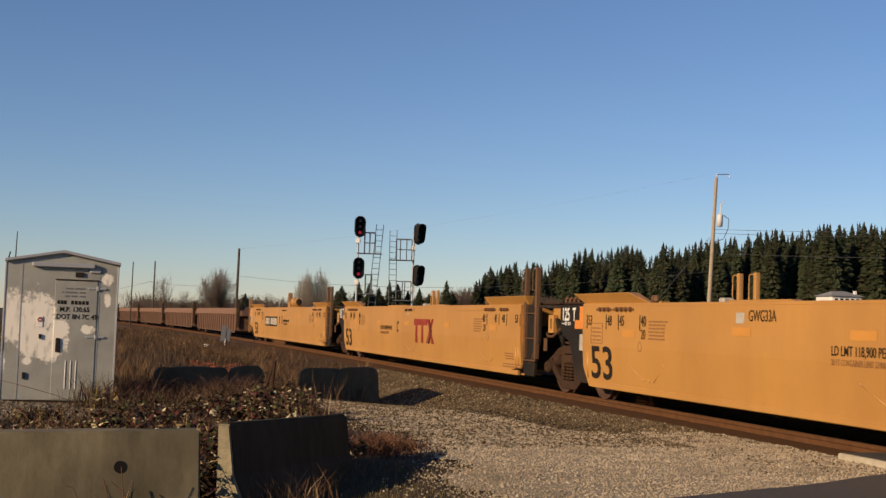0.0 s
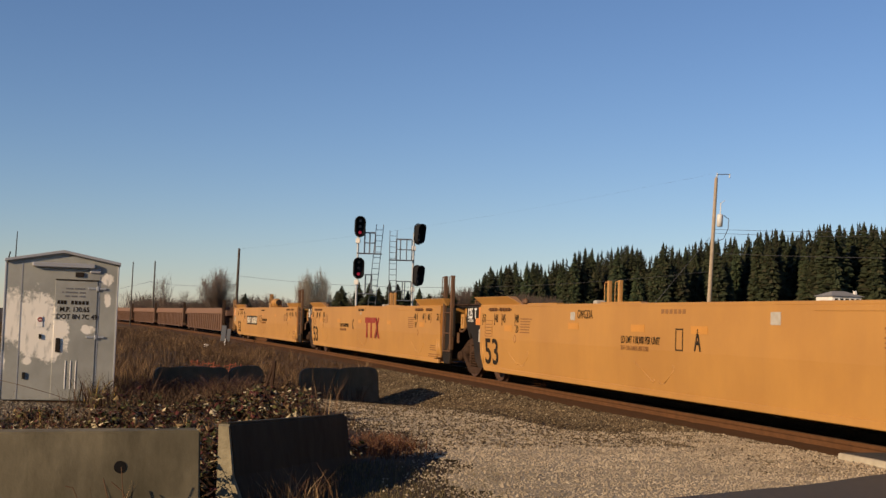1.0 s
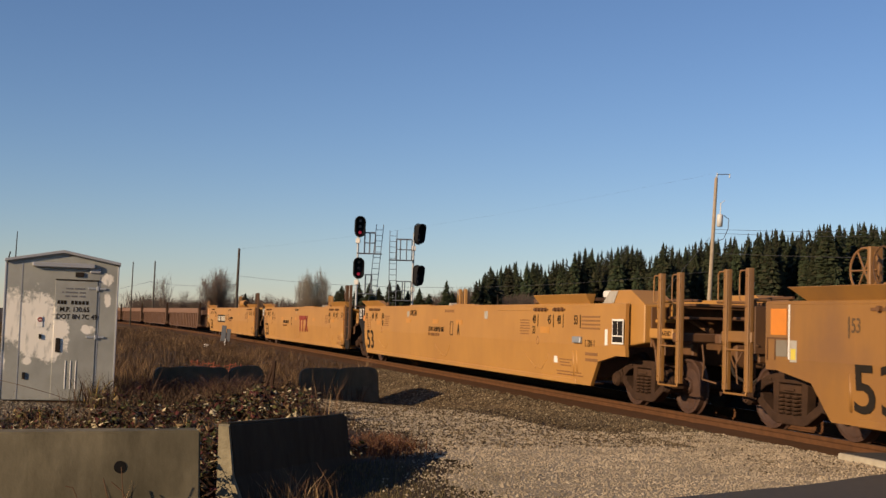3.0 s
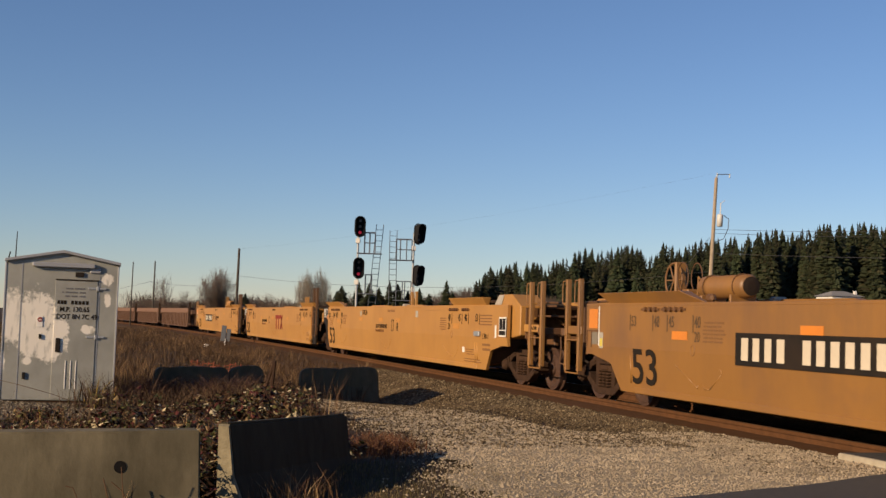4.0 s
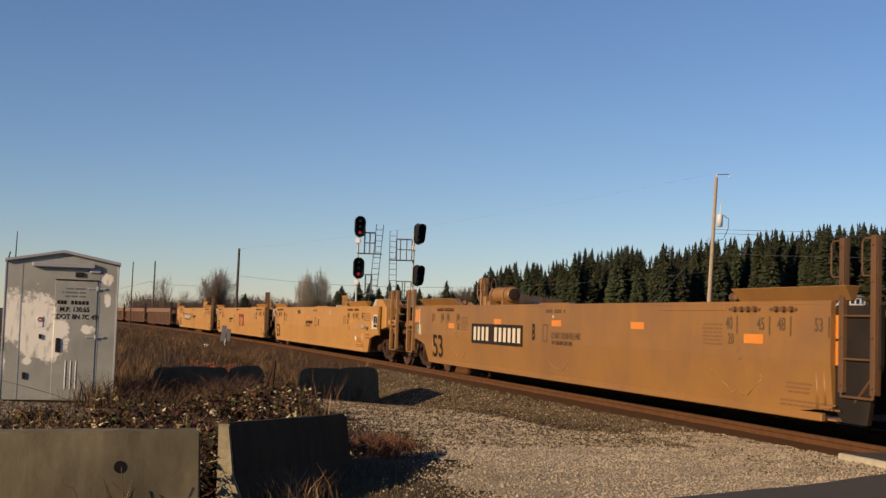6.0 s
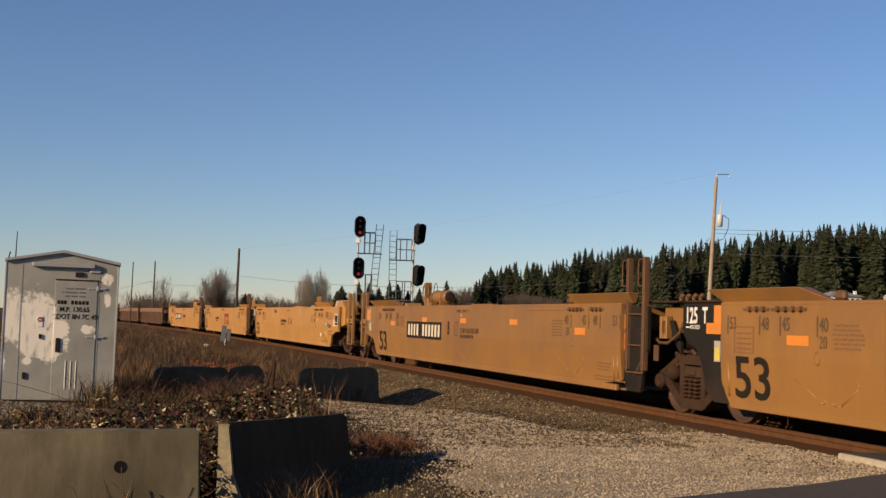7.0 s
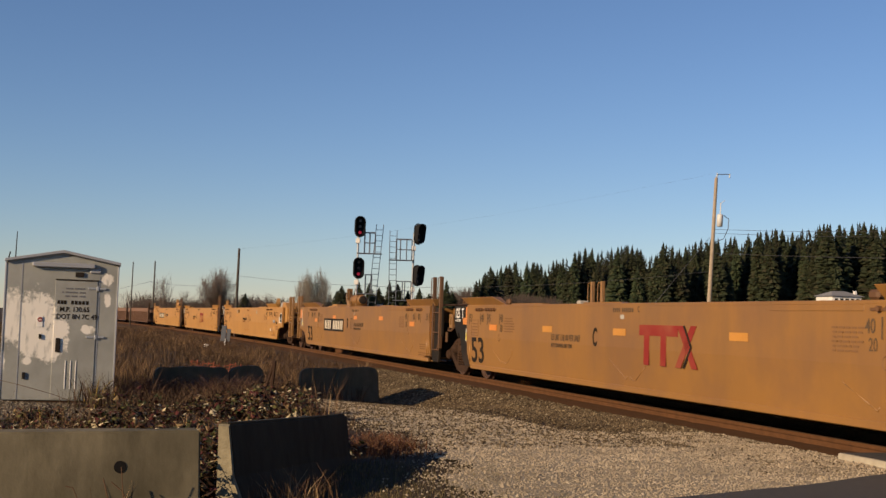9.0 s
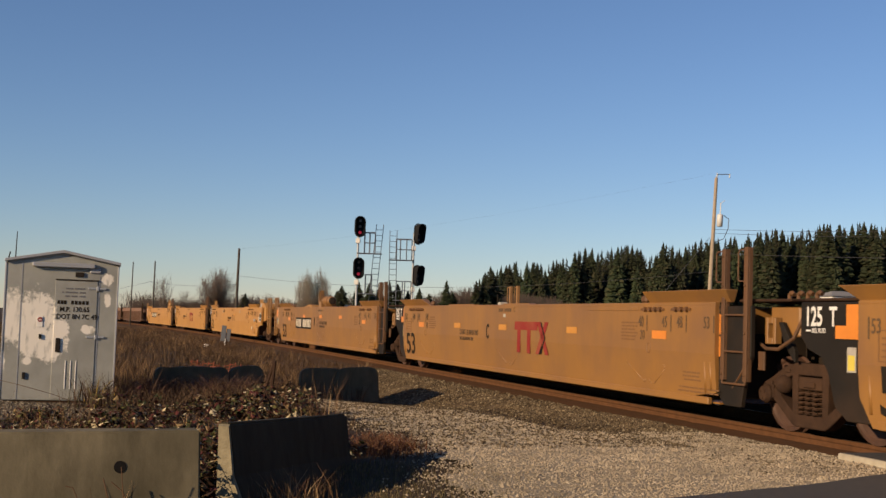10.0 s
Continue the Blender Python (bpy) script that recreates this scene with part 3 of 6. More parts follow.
            prism(bm, [(d * 8.79, 1.66), (d * 9.20, 1.66), (d * 9.37, 1.86), (d * 9.05, 1.86)], sg * 1.402, sg * 1.412)
            part("worn_plate", bm, PAPER, hood, "pale worn sloping plate")
        part("bulkhead", boxes((d * 10.31, d * 10.34, -1.3, 1.3, 0.98, 1.60), w=0.008), GRIMY, parent, "grimy yellow-brown bulkhead")
        bm = boxes((d * 9.70, d * 9.80, -0.83, 0.83, 1.56, 1.66), (d * 9.0, d * 9.7, -0.83, 0.83, 1.05, 1.12), w=0.012)
        part("cross_beam", bm, GRIMY, parent, "grimy cross beam")
        bm = boxes((d * 8.36, d * 8.42, -1.34, 1.34, 0.4, 1.6), (d * 9.0, d * 11.25, -0.36, 0.36, 0.72, 1.06), (d * 11.1, d * 11.25, -1.35, 1.35, 1.08, 1.22), w=0.02)
        part("end_sill", bm, GRIMY, parent)
        for sg in (1, -1):
            bm = boxes((d * 10.345, d * 11.09, sg * 1.22, sg * 1.34, 1.12, 1.27), w=0.015)
            part("side_beam", bm, paint, parent)
            bm = boxes((d * 10.36, d * 11.0, sg * 0.85, sg * 0.95, 0.86, 1.08), w=0.02)
            part("reservoir_box", bm, GRIMY, parent, "rusty brown equipment box")
        bm = boxes((d * 10.45, d * 11.2, -1.1, 1.1, 1.42, 1.46), w=0.008)
        part("walkway", bm, GRIMY, parent)
        bm = boxes((d * 10.36, d * 10.60, 1.0, 1.25, 1.36, 1.41), (d * 10.42, d * 10.56, 1.2, 1.25, 1.41, 1.66), (d * 10.42, d * 10.56, 1.0, 1.05, 1.41, 1.66), (d * 10.40, d * 10.58, 1.0, 1.25, 1.665, 1.70), w=0.01)
        part("bracket", bm, paint, parent)
        for y in (-0.9, 0.0, 0.9):
            bm = bmesh.new()
            rod(bm, (d * 10.06, y, 1.72), (d * 11.15, y, 1.70), 0.022, n=6)
            part("crossover_rail", bm, GRIMY, parent)
        bm = bmesh.new()
        pipe(bm, [(d * 10.3, 1.25, 1.10), (d * 10.5, 1.30, 0.95), (d * 10.55, 1.28, 0.62), (d * 10.7, 1.2, 0.5)], 0.022, 7)
        part("brake_pipe", bm, GRIMY, parent)
        bm = boxes((d * 10.36, d * 10.60, 1.05, 1.2, 0.86, 1.06), (d * 10.42, d * 10.52, 1.2, 1.24, 0.66, 0.90), w=0.015)
        part("valve", bm, GRIMY, parent)
        for y in (-0.7, 0.7):
            bm = bmesh.new()
            rod(bm, (d * 9.85, y, 1.6), (d * 11.1, y, 1.25), 0.05, n=6)
            part("gusset", bm, GRIMY, parent)
        bm = boxes((d * 10.05, d * 11.1, -0.95, 0.95, 1.62, 1.66), w=0.006)
        part("crossover_grating", bm, GRIMY, parent)
        bm = bmesh.new()
        pipe(bm, [(d * 11.2, 0.9, 1.05), (d * 11.35, 0.95, 0.8), (d * 11.3, 0.95, 0.55), (d * 11.45, 0.8, 0.5)], 0.014)
        part("uncoupling_lever", bm, GRIMY, parent)
        bm = bmesh.new()
        rod(bm, (d * 11.2, 0, 0.86), (d * 11.68, 0, 0.86), 0.085, n=10)
        box(bm, d * 11.55, d * 11.83, -0.14, 0.10, 0.70, 1.02)
        part("coupler", bm, STEEL, parent)
        bm = bmesh.new()
        pipe(bm, [(d * 11.2, 0.5, 0.95), (d * 11.45, 0.5, 0.62), (d * 11.7, 0.4, 0.5), (d * 11.8, 0.3, 0.6)], 0.025, 8)
        part("air_hose", bm, BLACK, parent)


def well_unit(kind, paint, label, group):
    u = tagged(new("well_car"), label, "well car", group)
    for sg in (1, -1):
        bm, x0, x1 = side_panel(kind, sg)
        part("side_panel", bm, paint, u)
        bm = bevel(boxes((x0, x1, sg * 1.42, sg * 1.503, 1.60, 1.655)), 0.012)
        part("top_chord", bm, paint, u)
        bm = bevel(boxes((-7.85, 7.95, sg * 1.40, sg * 1.466, 0.262, 0.36)), 0.01)
        part("bottom_chord", bm, paint, u)
        front = 8.3 if kind != "B" else 8.95
        guide(u, (5.85, front), (6.42, front + 0.25), sg, paint)
        guide(u, (-6.02, -8.35), (-5.97, -8.4), sg, paint)
        for x in (5.74, -5.84):
            part("guide_stop", bevel(boxes((x - 0.09, x + 0.09, sg * 1.38, sg * 1.47, 1.657, 1.77)), 0.03), GRIMY, u)
        part("backing_plate", boxes((-5.75, -3.9, sg * 1.5005, sg * 1.509, 1.535, 1.597), w=0.003), paint, u)
    bm = bmesh.new()
    for k in range(9):
        x = -7.2 + 1.8 * k
        box(bm, x - 0.12, x + 0.12, -1.36, 1.36, 0.285, 0.42)
    part("cross_bearers", bm, paint, u)
    bm = boxes((-8.0, 8.0, 1.0, 1.37, 0.275, 0.30), (-8.0, 8.0, -1.37, -1.0, 0.275, 0.30))
    part("floor_angle", bm, paint, u)
    # added plate, not a real floor: blocks light so the underside stays dark
    part("light_block_plate", boxes((-8.3, 8.3, -0.98, 0.98, 0.29, 0.31)), STEEL, u)
    for x, z0 in ((8.06, 0.42), (-7.78, 0.40), (-7.93, 0.46)):
        for sg in (1, -1):
            bm = bmesh.new()
            rod(bm, (x, sg * (side_y(z0) - 0.004), z0), (x, sg * (side_y(0.84) - 0.004), 0.84), 0.024, 0.018, n=8)
            part("pressed_bead", bm, paint, u, smooth=True)
    for x in (5.92, 0.1, -6.02):
        for pts in (((-0.55, 0.76), (-0.50, 0.72), (-0.16, 0.52), (-0.06, 0.46), (-0.03, 0.51)), ((0.06, 0.51), (0.10, 0.46), (0.20, 0.46), (0.47, 0.68), (0.47, 0.73), (0.43, 0.75))):
            bm = bmesh.new()
            pipe(bm, [(x - dx * 1.25, side_y(z) - 0.004, z) for dx, z in pts], 0.011, 6)
            part("pressed_rib", bm, paint, u, smooth=True)
    # hinges and small castings under the guides
    for cx, n in ((7.2, 3), (6.4, 4), (-6.5, 4), (-7.3, 3)):
        bm = bmesh.new()
        for k in range(n):
            lathe(bm, [(0.035, 0), (0.035, 0.05)], 8, Matrix.Translation((cx + 0.16 * k, 1.5, 1.555)))
        box(bm, cx - 0.1, cx + 0.16 * n, 1.49, 1.516, 1.535, 1.57)
        part("hinge", bm, GRIMY, u)
    if kind == "A":
        truck(u, 9.69, 0.4826, 0.89)
        truck(u, -9.77, 0.4191)
        end_block(u, 1, paint, "joint_front")
        end_block(u, -1, paint, "coupler")
        ladder(u, -10.72, -11.3, 1.36, 0.48, 2.1, (1.02,), DUSTY)
        ladder(u, 8.3, 7.75, -1.52, 0.7, 2.3, (0.95, 1.25, 1.5), paint)
    elif kind == "C":
        truck(u, 9.69, 0.4826, 0.89)
        end_block(u, 1, paint, "joint_front")
        end_block(u, -1, paint, "joint_rear")
        ladder(u, -8.22, -8.78, 1.47, 0.62, 2.36, (1.0, 1.48), GRIMY, low=1.92)
        ladder(u, 8.3, 7.75, -1.52, 0.7, 2.3, (0.95, 1.25, 1.5), paint)
    else:
        truck(u, 9.77, 0.4191)
        end_block(u, 1, paint, "coupler")
        end_block(u, -1, paint, "joint_rear")
        ladder(u, -8.22, -8.78, 1.47, 0.62, 2.36, (1.0, 1.48), GRIMY, low=1.92)
        ladder(u, 10.95, 10.4, 1.36, 0.48, 2.1, (1.02,), DUSTY)
        brake_gear(u, paint)
    bm = bevel(boxes((8.36, 8.54, -1.5, -1.25, 1.66, 1.86)), 0.03)
    part("valve_box", bm, PAPER, u, "off-white box")
    if kind == "A":
        part("valve_box", bevel(boxes((-8.42, -7.87, 0.6, 1.0, 1.765, 1.90)), 0.03), WHITE, u, "off-white box")
        part("hatch_plate", boxes((-9.2, -7.8, 0.5, 1.36, 1.70, 1.76), w=0.01), STEEL, u)
    return u


def brake_gear(u, paint):
    """Hand brake wheel with its guard hoops on the end platform, and the air tank on brackets beyond the well's middle."""
    Y = -0.6
    bm = bmesh.new()
    lathe(bm, [(0.07, -0.75), (0.16, -0.73), (0.195, -0.66), (0.195, -0.42), (0.20, -0.41), (0.20, -0.37), (0.195, -0.36), (0.195, 0.66), (0.16, 0.73), (0.07, 0.75)], 28, Matrix.Translation((8.76, Y, 2.0)) @ pose(0, 0, 0, 0, 0, 90))
    tank = part("air_tank", bm, paint, u, smooth=True)
    bm = bmesh.new()
    lathe(bm, [(0.08, 0.758), (0.155, 0.743), (0.155, 0.735)], 20, Matrix.Translation((8.76, Y, 2.0)) @ pose(0, 0, 0, 0, 0, 90))
    part("tank_end", bm, BLACK, tank, "dark tank end")
    for x in (8.25, 9.2):
        part("tank_bracket", boxes((x, x + 0.06, Y - 0.24, Y + 0.24, 1.66, 1.86), w=0.01), paint, u)
        bm = bmesh.new()
        pipe(bm, [(x + 0.03, Y + 0.205 * math.cos(a * math.pi / 10), 2.0 + 0.205 * math.sin(a * math.pi / 10)) for a in range(21)], 0.012)
        part("tank_strap", bm, GRIMY, tank)
    part("gear_sill", boxes((6.8, 10.2, Y - 0.26, Y + 0.26, 1.60, 1.67), w=0.01), paint, u)
    for y in (Y - 0.18, Y + 0.10):
        bm = bmesh.new()
        pipe(bm, [(10.12 + 0.20 * math.cos(a * math.pi / 12), y, 2.2 + 0.26 * math.sin(a * math.pi / 12)) for a in range(25)], 0.012)
        part("guard_hoop", bm, GRIMY, u)
    bm = bmesh.new()
    for k in range(6):
        a = k * math.pi / 3
        rod(bm, (10.64, Y, 2.16), (10.64 + 0.31 * math.cos(a), Y, 2.16 + 0.31 * math.sin(a)), 0.014, n=6)
    pipe(bm, [(10.64 + 0.31 * math.cos(a * math.pi / 12), Y, 2.16 + 0.31 * math.sin(a * math.pi / 12)) for a in range(25)], 0.018)
    part("brake_wheel", bm, paint, u)
    part("brake_post", boxes((10.42, 10.49, Y - 0.14, Y + 0.08, 1.66, 2.48), w=0.015), paint, u)
    part("brake_housing", boxes((9.86, 10.08, Y - 0.19, Y + 0.14, 1.67, 1.98), (9.66, 9.86, Y - 0.19, Y + 0.10, 1.67, 1.84), w=0.02), paint, u)
    bm = bmesh.new()
    pipe(bm, [(9.76, Y, 1.86), (9.74, Y, 2.2), (9.58, Y, 2.1), (9.44, Y - 0.05, 1.95)], 0.014)
    part("brake_pipe", bm, paint, u)


def marks(u, kind, dusty):
    """The painted marks on the side that is seen."""
    ink = LETTER if not dusty else FADELET
    fade = FADED if not dusty else FADED2
    for end in (1, -1):
        for word, d in (("53", 0.0), ("48", 0.762), ("45", 1.219), ("40", 1.981)):
            x = end * ((8.077 if end > 0 or kind == "A" else 8.02) - d)
            patch("mark_line", x, 1.23, 0.025, 0.24, ink, u)
            off = -0.05 if end > 0 else 0.27
            lettering(word, 0.165, ink, u, flat_on_side(x + off, 1.295), wide=0.75, bold=0.012)
        lettering("20", 0.15, ink, u, flat_on_side(end * 6.096 + (-0.05 if end > 0 else 0.27), 1.10), wide=0.75)
        patch("reflector", end * 6.096 + (0.60 if end > 0 else -0.13), 1.12, 0.45, 0.12, ORANGE if dusty else PALEORANGE, u, "orange reflective strip")
        bm = bmesh.new()
        pipe(bm, [(0.06 * math.cos(k * math.pi / 6), 0.075 * math.sin(k * math.pi / 6), 0) for k in range(13)], 0.006, 4)
        part("test_mark", bm, fade, u, at=flat_on_side(end * 6.1 - 0.02, 0.98, 0.001))
    for x in {"A": (3.4, 0.9, -1.0), "B": (3.5, 0.33, -2.93), "C": (3.68, 0.62, -2.95)}[kind]:
        patch("reflector", x, {"A": 1.21, "B": 1.25, "C": 1.14}[kind], 0.457, 0.11, ORANGE if dusty and kind == "B" else PALEORANGE, u, "orange reflective strip")
    if kind in "AC":
        lettering("53", 0.54, LETTER, u, flat_on_side(8.03 if kind == "B" else 7.93, 0.425, 0.008), wide=1.2, label="large black 53", bold=0.016)
        bm = boxes((0, 0.46, 0, 0.012, -0.002, 0.002), (0, 0.46, 0.33, 0.342, -0.002, 0.002), (0, 0.012, 0.012, 0.33, -0.002, 0.002), (0.448, 0.46, 0.012, 0.33, -0.002, 0.002))
        part("panel_frame", bm, fade, u, at=flat_on_side(7.9, 0.99))
        for k in range(4):
            for x, w in ((7.84, 0.14), (7.68, 0.10), (7.56, 0.06)):
                patch("small_print", x, 1.04 + 0.065 * k, w, 0.02, fade, u)
        lettering("125  T", 0.225, WHITE, u, Matrix(((-1, 0, 0, 9.36), (0, 0, 1, 1.425), (0, 1, 0, 1.365), (0, 0, 0, 1))), wide=0.74, label="white 125 T on black", bold=0.03)
        lettering("REL ROD", 0.06, WHITE, u, Matrix(((-1, 0, 0, 9.22), (0, 0, 1, 1.425), (0, 1, 0, 1.28), (0, 0, 0, 1))), wide=0.8)
        patch("arrow", 9.33, 1.295, 0.09, 0.02, WHITE, u, lift=-0.073)
        bm = boxes((0, 0.26, 0, 0.24, -0.003, 0.003), (-0.20, 0.26, -0.15, 0, -0.003, 0.003))
        part("reflector", bm, ORANGE, u, "orange reflective field", Matrix(((-1, 0, 0, 8.56), (0, 0, 1, 1.427), (0, 1, 0, 1.37), (0, 0, 0, 1))))
        bm = boxes((0, 0.16, 0, 0.28, -0.003, 0.003))
        nt = part("notice", bm, PAPER, u, "small notice plate", Matrix(((-1, 0, 0, 8.54), (0, 0, 1, 1.427), (0, 1, 0, 0.85), (0, 0, 0, 1))))
        if dusty:
            part("notice_field", boxes((0.02, 0.14, 0.02, 0.19, 0.0032, 0.005)), LIME, nt, "yellow printed field")
    else:
        lettering("53", 0.54, LETTER, u, flat_on_side(8.03 if kind == "B" else 7.93, 0.425, 0.008), wide=1.2, label="large black 53", bold=0.016)
        bm = boxes((0, 0.34, 0, 0.32, -0.003, 0.003))
        part("reflector", bm, ORANGE, u, "orange reflective field", flat_on_side(9.62, 1.24))
        patch("blank_plate", 9.50, 0.98, 0.24, 0.20, WORNGREY, u, "grey-green blank plate")
        for x, z, w, h in ((9.70, 1.19, 0.44, 0.02), (9.70, 0.93, 0.02, 0.26), (9.53, 0.93, 0.02, 0.26)):
            patch("edge_bead", x, z, w, h, GRIMY, u, lift=0.008)
        nt = patch("notice", 9.2, 0.92, 0.14, 0.26, PAPER, u, "small notice plate")
        part("notice_field", boxes((0.02, 0.12, 0.03, 0.16, 0.002, 0.005)), LIME, nt, "yellow printed field")
        patch("edge_strip", 9.24, 0.95, 0.03, 0.66, WHITE, u)
        # number board: white bars on black
        patch("number_board", 4.95, 0.83, 3.15, 0.42, BLACK, u, "black number board", 0.006, False)
        k = 0
        for w in (0.26, 0.24, 0.24, 0.26, 0, 0.26, 0.26, 0.26, 0.26, 0.26, 0.26):
            if w:
                patch("number_bar", 4.80 - k * 0.272, 0.895, w * 0.62, 0.29, CREAM, u, lift=0.010, tilt=False)
            k += 1
        lettering("B", 0.31, LETTER, u, flat_on_side(1.30, 0.98), wide=0.66, bold=0.03)
    if kind in "AC":
        lettering(kind, 0.30, LETTER, u, flat_on_side(-1.1 if kind == "A" else 1.42, 0.98 if kind == "A" else 0.955), wide=0.62, bold=0.03)
        x = 1.25 if kind == "A" else 3.25
        lettering("LD LMT 118,900 PER UNIT" if kind == "A" else "LD LMT 118,100 PER UNIT", 0.115, ink, u, flat_on_side(x, 1.03 if kind == "A" else 1.0), wide=0.72, bold=0.012)
        lettering("20 FT CONTAINER LIMIT 52900", 0.075, fade if not dusty else ink, u, flat_on_side(x, 0.92 if kind == "A" else 0.875, tilt=False), wide=0.66)
    else:
        lettering("LD LMT 118,100 PER UNIT", 0.115, ink, u, flat_on_side(0.32, 1.03), wide=0.72, bold=0.012)
        lettering("20 FT CONTAINER LIMIT 52900", 0.075, fade if not dusty else ink, u, flat_on_side(0.32, 0.92, tilt=False), wide=0.66)
    if kind == "B":
        for k in range(11):
            if k not in (4, 9):
                patch("number_bar", 0.62 - 0.085 * k, 1.49, 0.06, 0.065, ink, u)
        patch("white_label", 0.30, 1.40, 0.09, 0.05, PAPER, u)
    if kind in "AB":
        x = -0.55 if kind == "A" else 0.75
        bm = boxes((0, 0.22, 0, 0.02, -0.002, 0.002), (0, 0.22, 0.30, 0.32, -0.002, 0.002), (0, 0.02, 0.02, 0.30, -0.002, 0.002), (0.20, 0.22, 0.02, 0.30, -0.002, 0.002))
        part("stencil_box", bm, ink, u, at=flat_on_side(x, 0.96))
    if kind == "C":
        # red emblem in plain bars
        bm = boxes((0, 1.22, 0.44, 0.60, -0.003, 0.003), (0.16, 0.33, 0.0, 0.44, -0.003, 0.003), (0.70, 0.87, 0.0, 0.44, -0.003, 0.003))
        for a, b in (((1.28, 0.60), (1.72, 0.0)), ((1.68, 0.60), (1.24, 0.0))):
            prism_flat(bm, a, b, 0.085)
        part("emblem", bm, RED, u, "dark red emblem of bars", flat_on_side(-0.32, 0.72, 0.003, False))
        bm = bmesh.new()
        prism_flat(bm, (1.40, 0.60), (1.62, 0.30), 0.025)
        prism_flat(bm, (1.62, 0.30), (1.40, 0.0), 0.025)
        part("emblem_stripe", bm, LETTER, u, "black chevron stripe", flat_on_side(-0.32, 0.72, 0.007, False))
        for k in range(10):
            patch("number_bar", 0.645 - 0.07 * k - (0.06 if k > 3 else 0), 1.512, 0.045, 0.066, ink, u)
        lettering("C", 0.095, ink, u, flat_on_side(-0.24, 1.512), wide=0.75, bold=0.01)
        patch("white_label", 0.36, 1.40, 0.13, 0.07, PAPER, u)
    # patches of small print that cannot be read
    rng = random.Random(len(kind) + ord(kind))
    for x, z, w, n in ((5.80, 1.10, 0.5, 6), (-5.15, 1.08, 0.5, 6), (-7.0, 0.40, 1.1, 2), (-7.15, 0.56, 0.45, 3)):
        for k in range(n):
            at = x - rng.uniform(0, 0.05)
            while at > x - w:
                q = rng.uniform(0.05, 0.13)
                patch("small_print", at, z + 0.052 * k, q, 0.022, fade, u)
                at -= q + 0.022
    if kind == "A":
        patch("white_label", 3.3, 1.37, 0.2, 0.14, PAPER, u)
        patch("white_label", -3.0, 1.36, 0.22, 0.16, PAPER, u)
        lettering("GWG33A", 0.15, ink, u, flat_on_side(3.0, 1.40), wide=0.72)
        for k in range(6):
            patch("number_bar", -0.1 - 0.13 * k, 1.49, 0.085, 0.065, fade, u)
        # consolidated stencil board near the end
        b = patch("stencil_board", -9.42, 1.0, 0.42, 0.40, WHITE, u, "white framed black board", 0.03)
        for x, z, w, h in ((0.03, 0.14, 0.17, 0.23), (0.22, 0.14, 0.17, 0.23), (0.03, 0.03, 0.36, 0.09)):
            part("board_field", boxes((x, x + w, z, z + h, 0.002, 0.005)), BLACK, b)
        patch("notice", -9.1, 0.97, 0.10, 0.26, WHITE, u, "small white notice")
        bm = bevel(boxes((0, 0.34, 0, 0.11, 0, 0.05)), 0.01)
        part("placard_holder", bm, GALV, u, "grey placard holder", flat_on_side(-7.85, 0.98))
        patch("white_label", -6.9, 0.6, 0.16, 0.12, WHITE, u)
        lettering("L 201-1", 0.12, ink, u, flat_on_side(-8.3, 0.93, tilt=False), wide=0.8)
        for k in range(2):
            patch("small_print", -8.3, 0.78 - 0.1 * k, 0.5, 0.05, fade, u, tilt=True)
        for k in range(4):
            patch("small_print", -8.15, 1.22 + 0.065 * k, 0.75, 0.03, fade, u)
        lettering("A-END", 0.075, ink, u, Matrix(((-1, 0, 0, -10.76), (0, 0, 1, 1.344), (0, 1, 0, 1.165), (0, 0, 0, 1))), wide=0.9)


def prism_flat(bm, a, b, half):
    """A straight painted stroke in x and y from a to b."""
    w = half
    pts = [(a[0] - w, a[1]), (a[0] + w, a[1]), (b[0] + w, b[1]), (b[0] - w, b[1])]
    lo = [bm.verts.new((x, y, -0.002)) for x, y in pts]
    hi = [bm.verts.new((x, y, 0.003)) for x, y in pts]
    bm.faces.new(hi)
    bm.faces.new(lo[::-1])
    for i in range(4):
        bm.faces.new((lo[i], lo[(i + 1) % 4], hi[(i + 1) % 4], hi[i]))
    bmesh.ops.recalc_face_normals(bm, faces=bm.faces[:])


WORNGREY = material("worn_grey_plate", (0.17, 0.15, 0.115), 0.7, stain=(0.16, 0.09, 0.04), stain_scale=4, stain_amount=0.5)
CREAM = material("dusty_white_lettering", (0.527, 0.4675, 0.357), 0.6)
PALEORANGE = material("faded_orange_reflector", (0.432, 0.2, 0.028), 0.5)
FADELET = material("dusty_black_lettering", (0.084, 0.0525, 0.0245), 0.7, grain=0.3)
FADED2 = material("dusty_brown_lettering", (0.1505, 0.0756, 0.0259), 0.7)


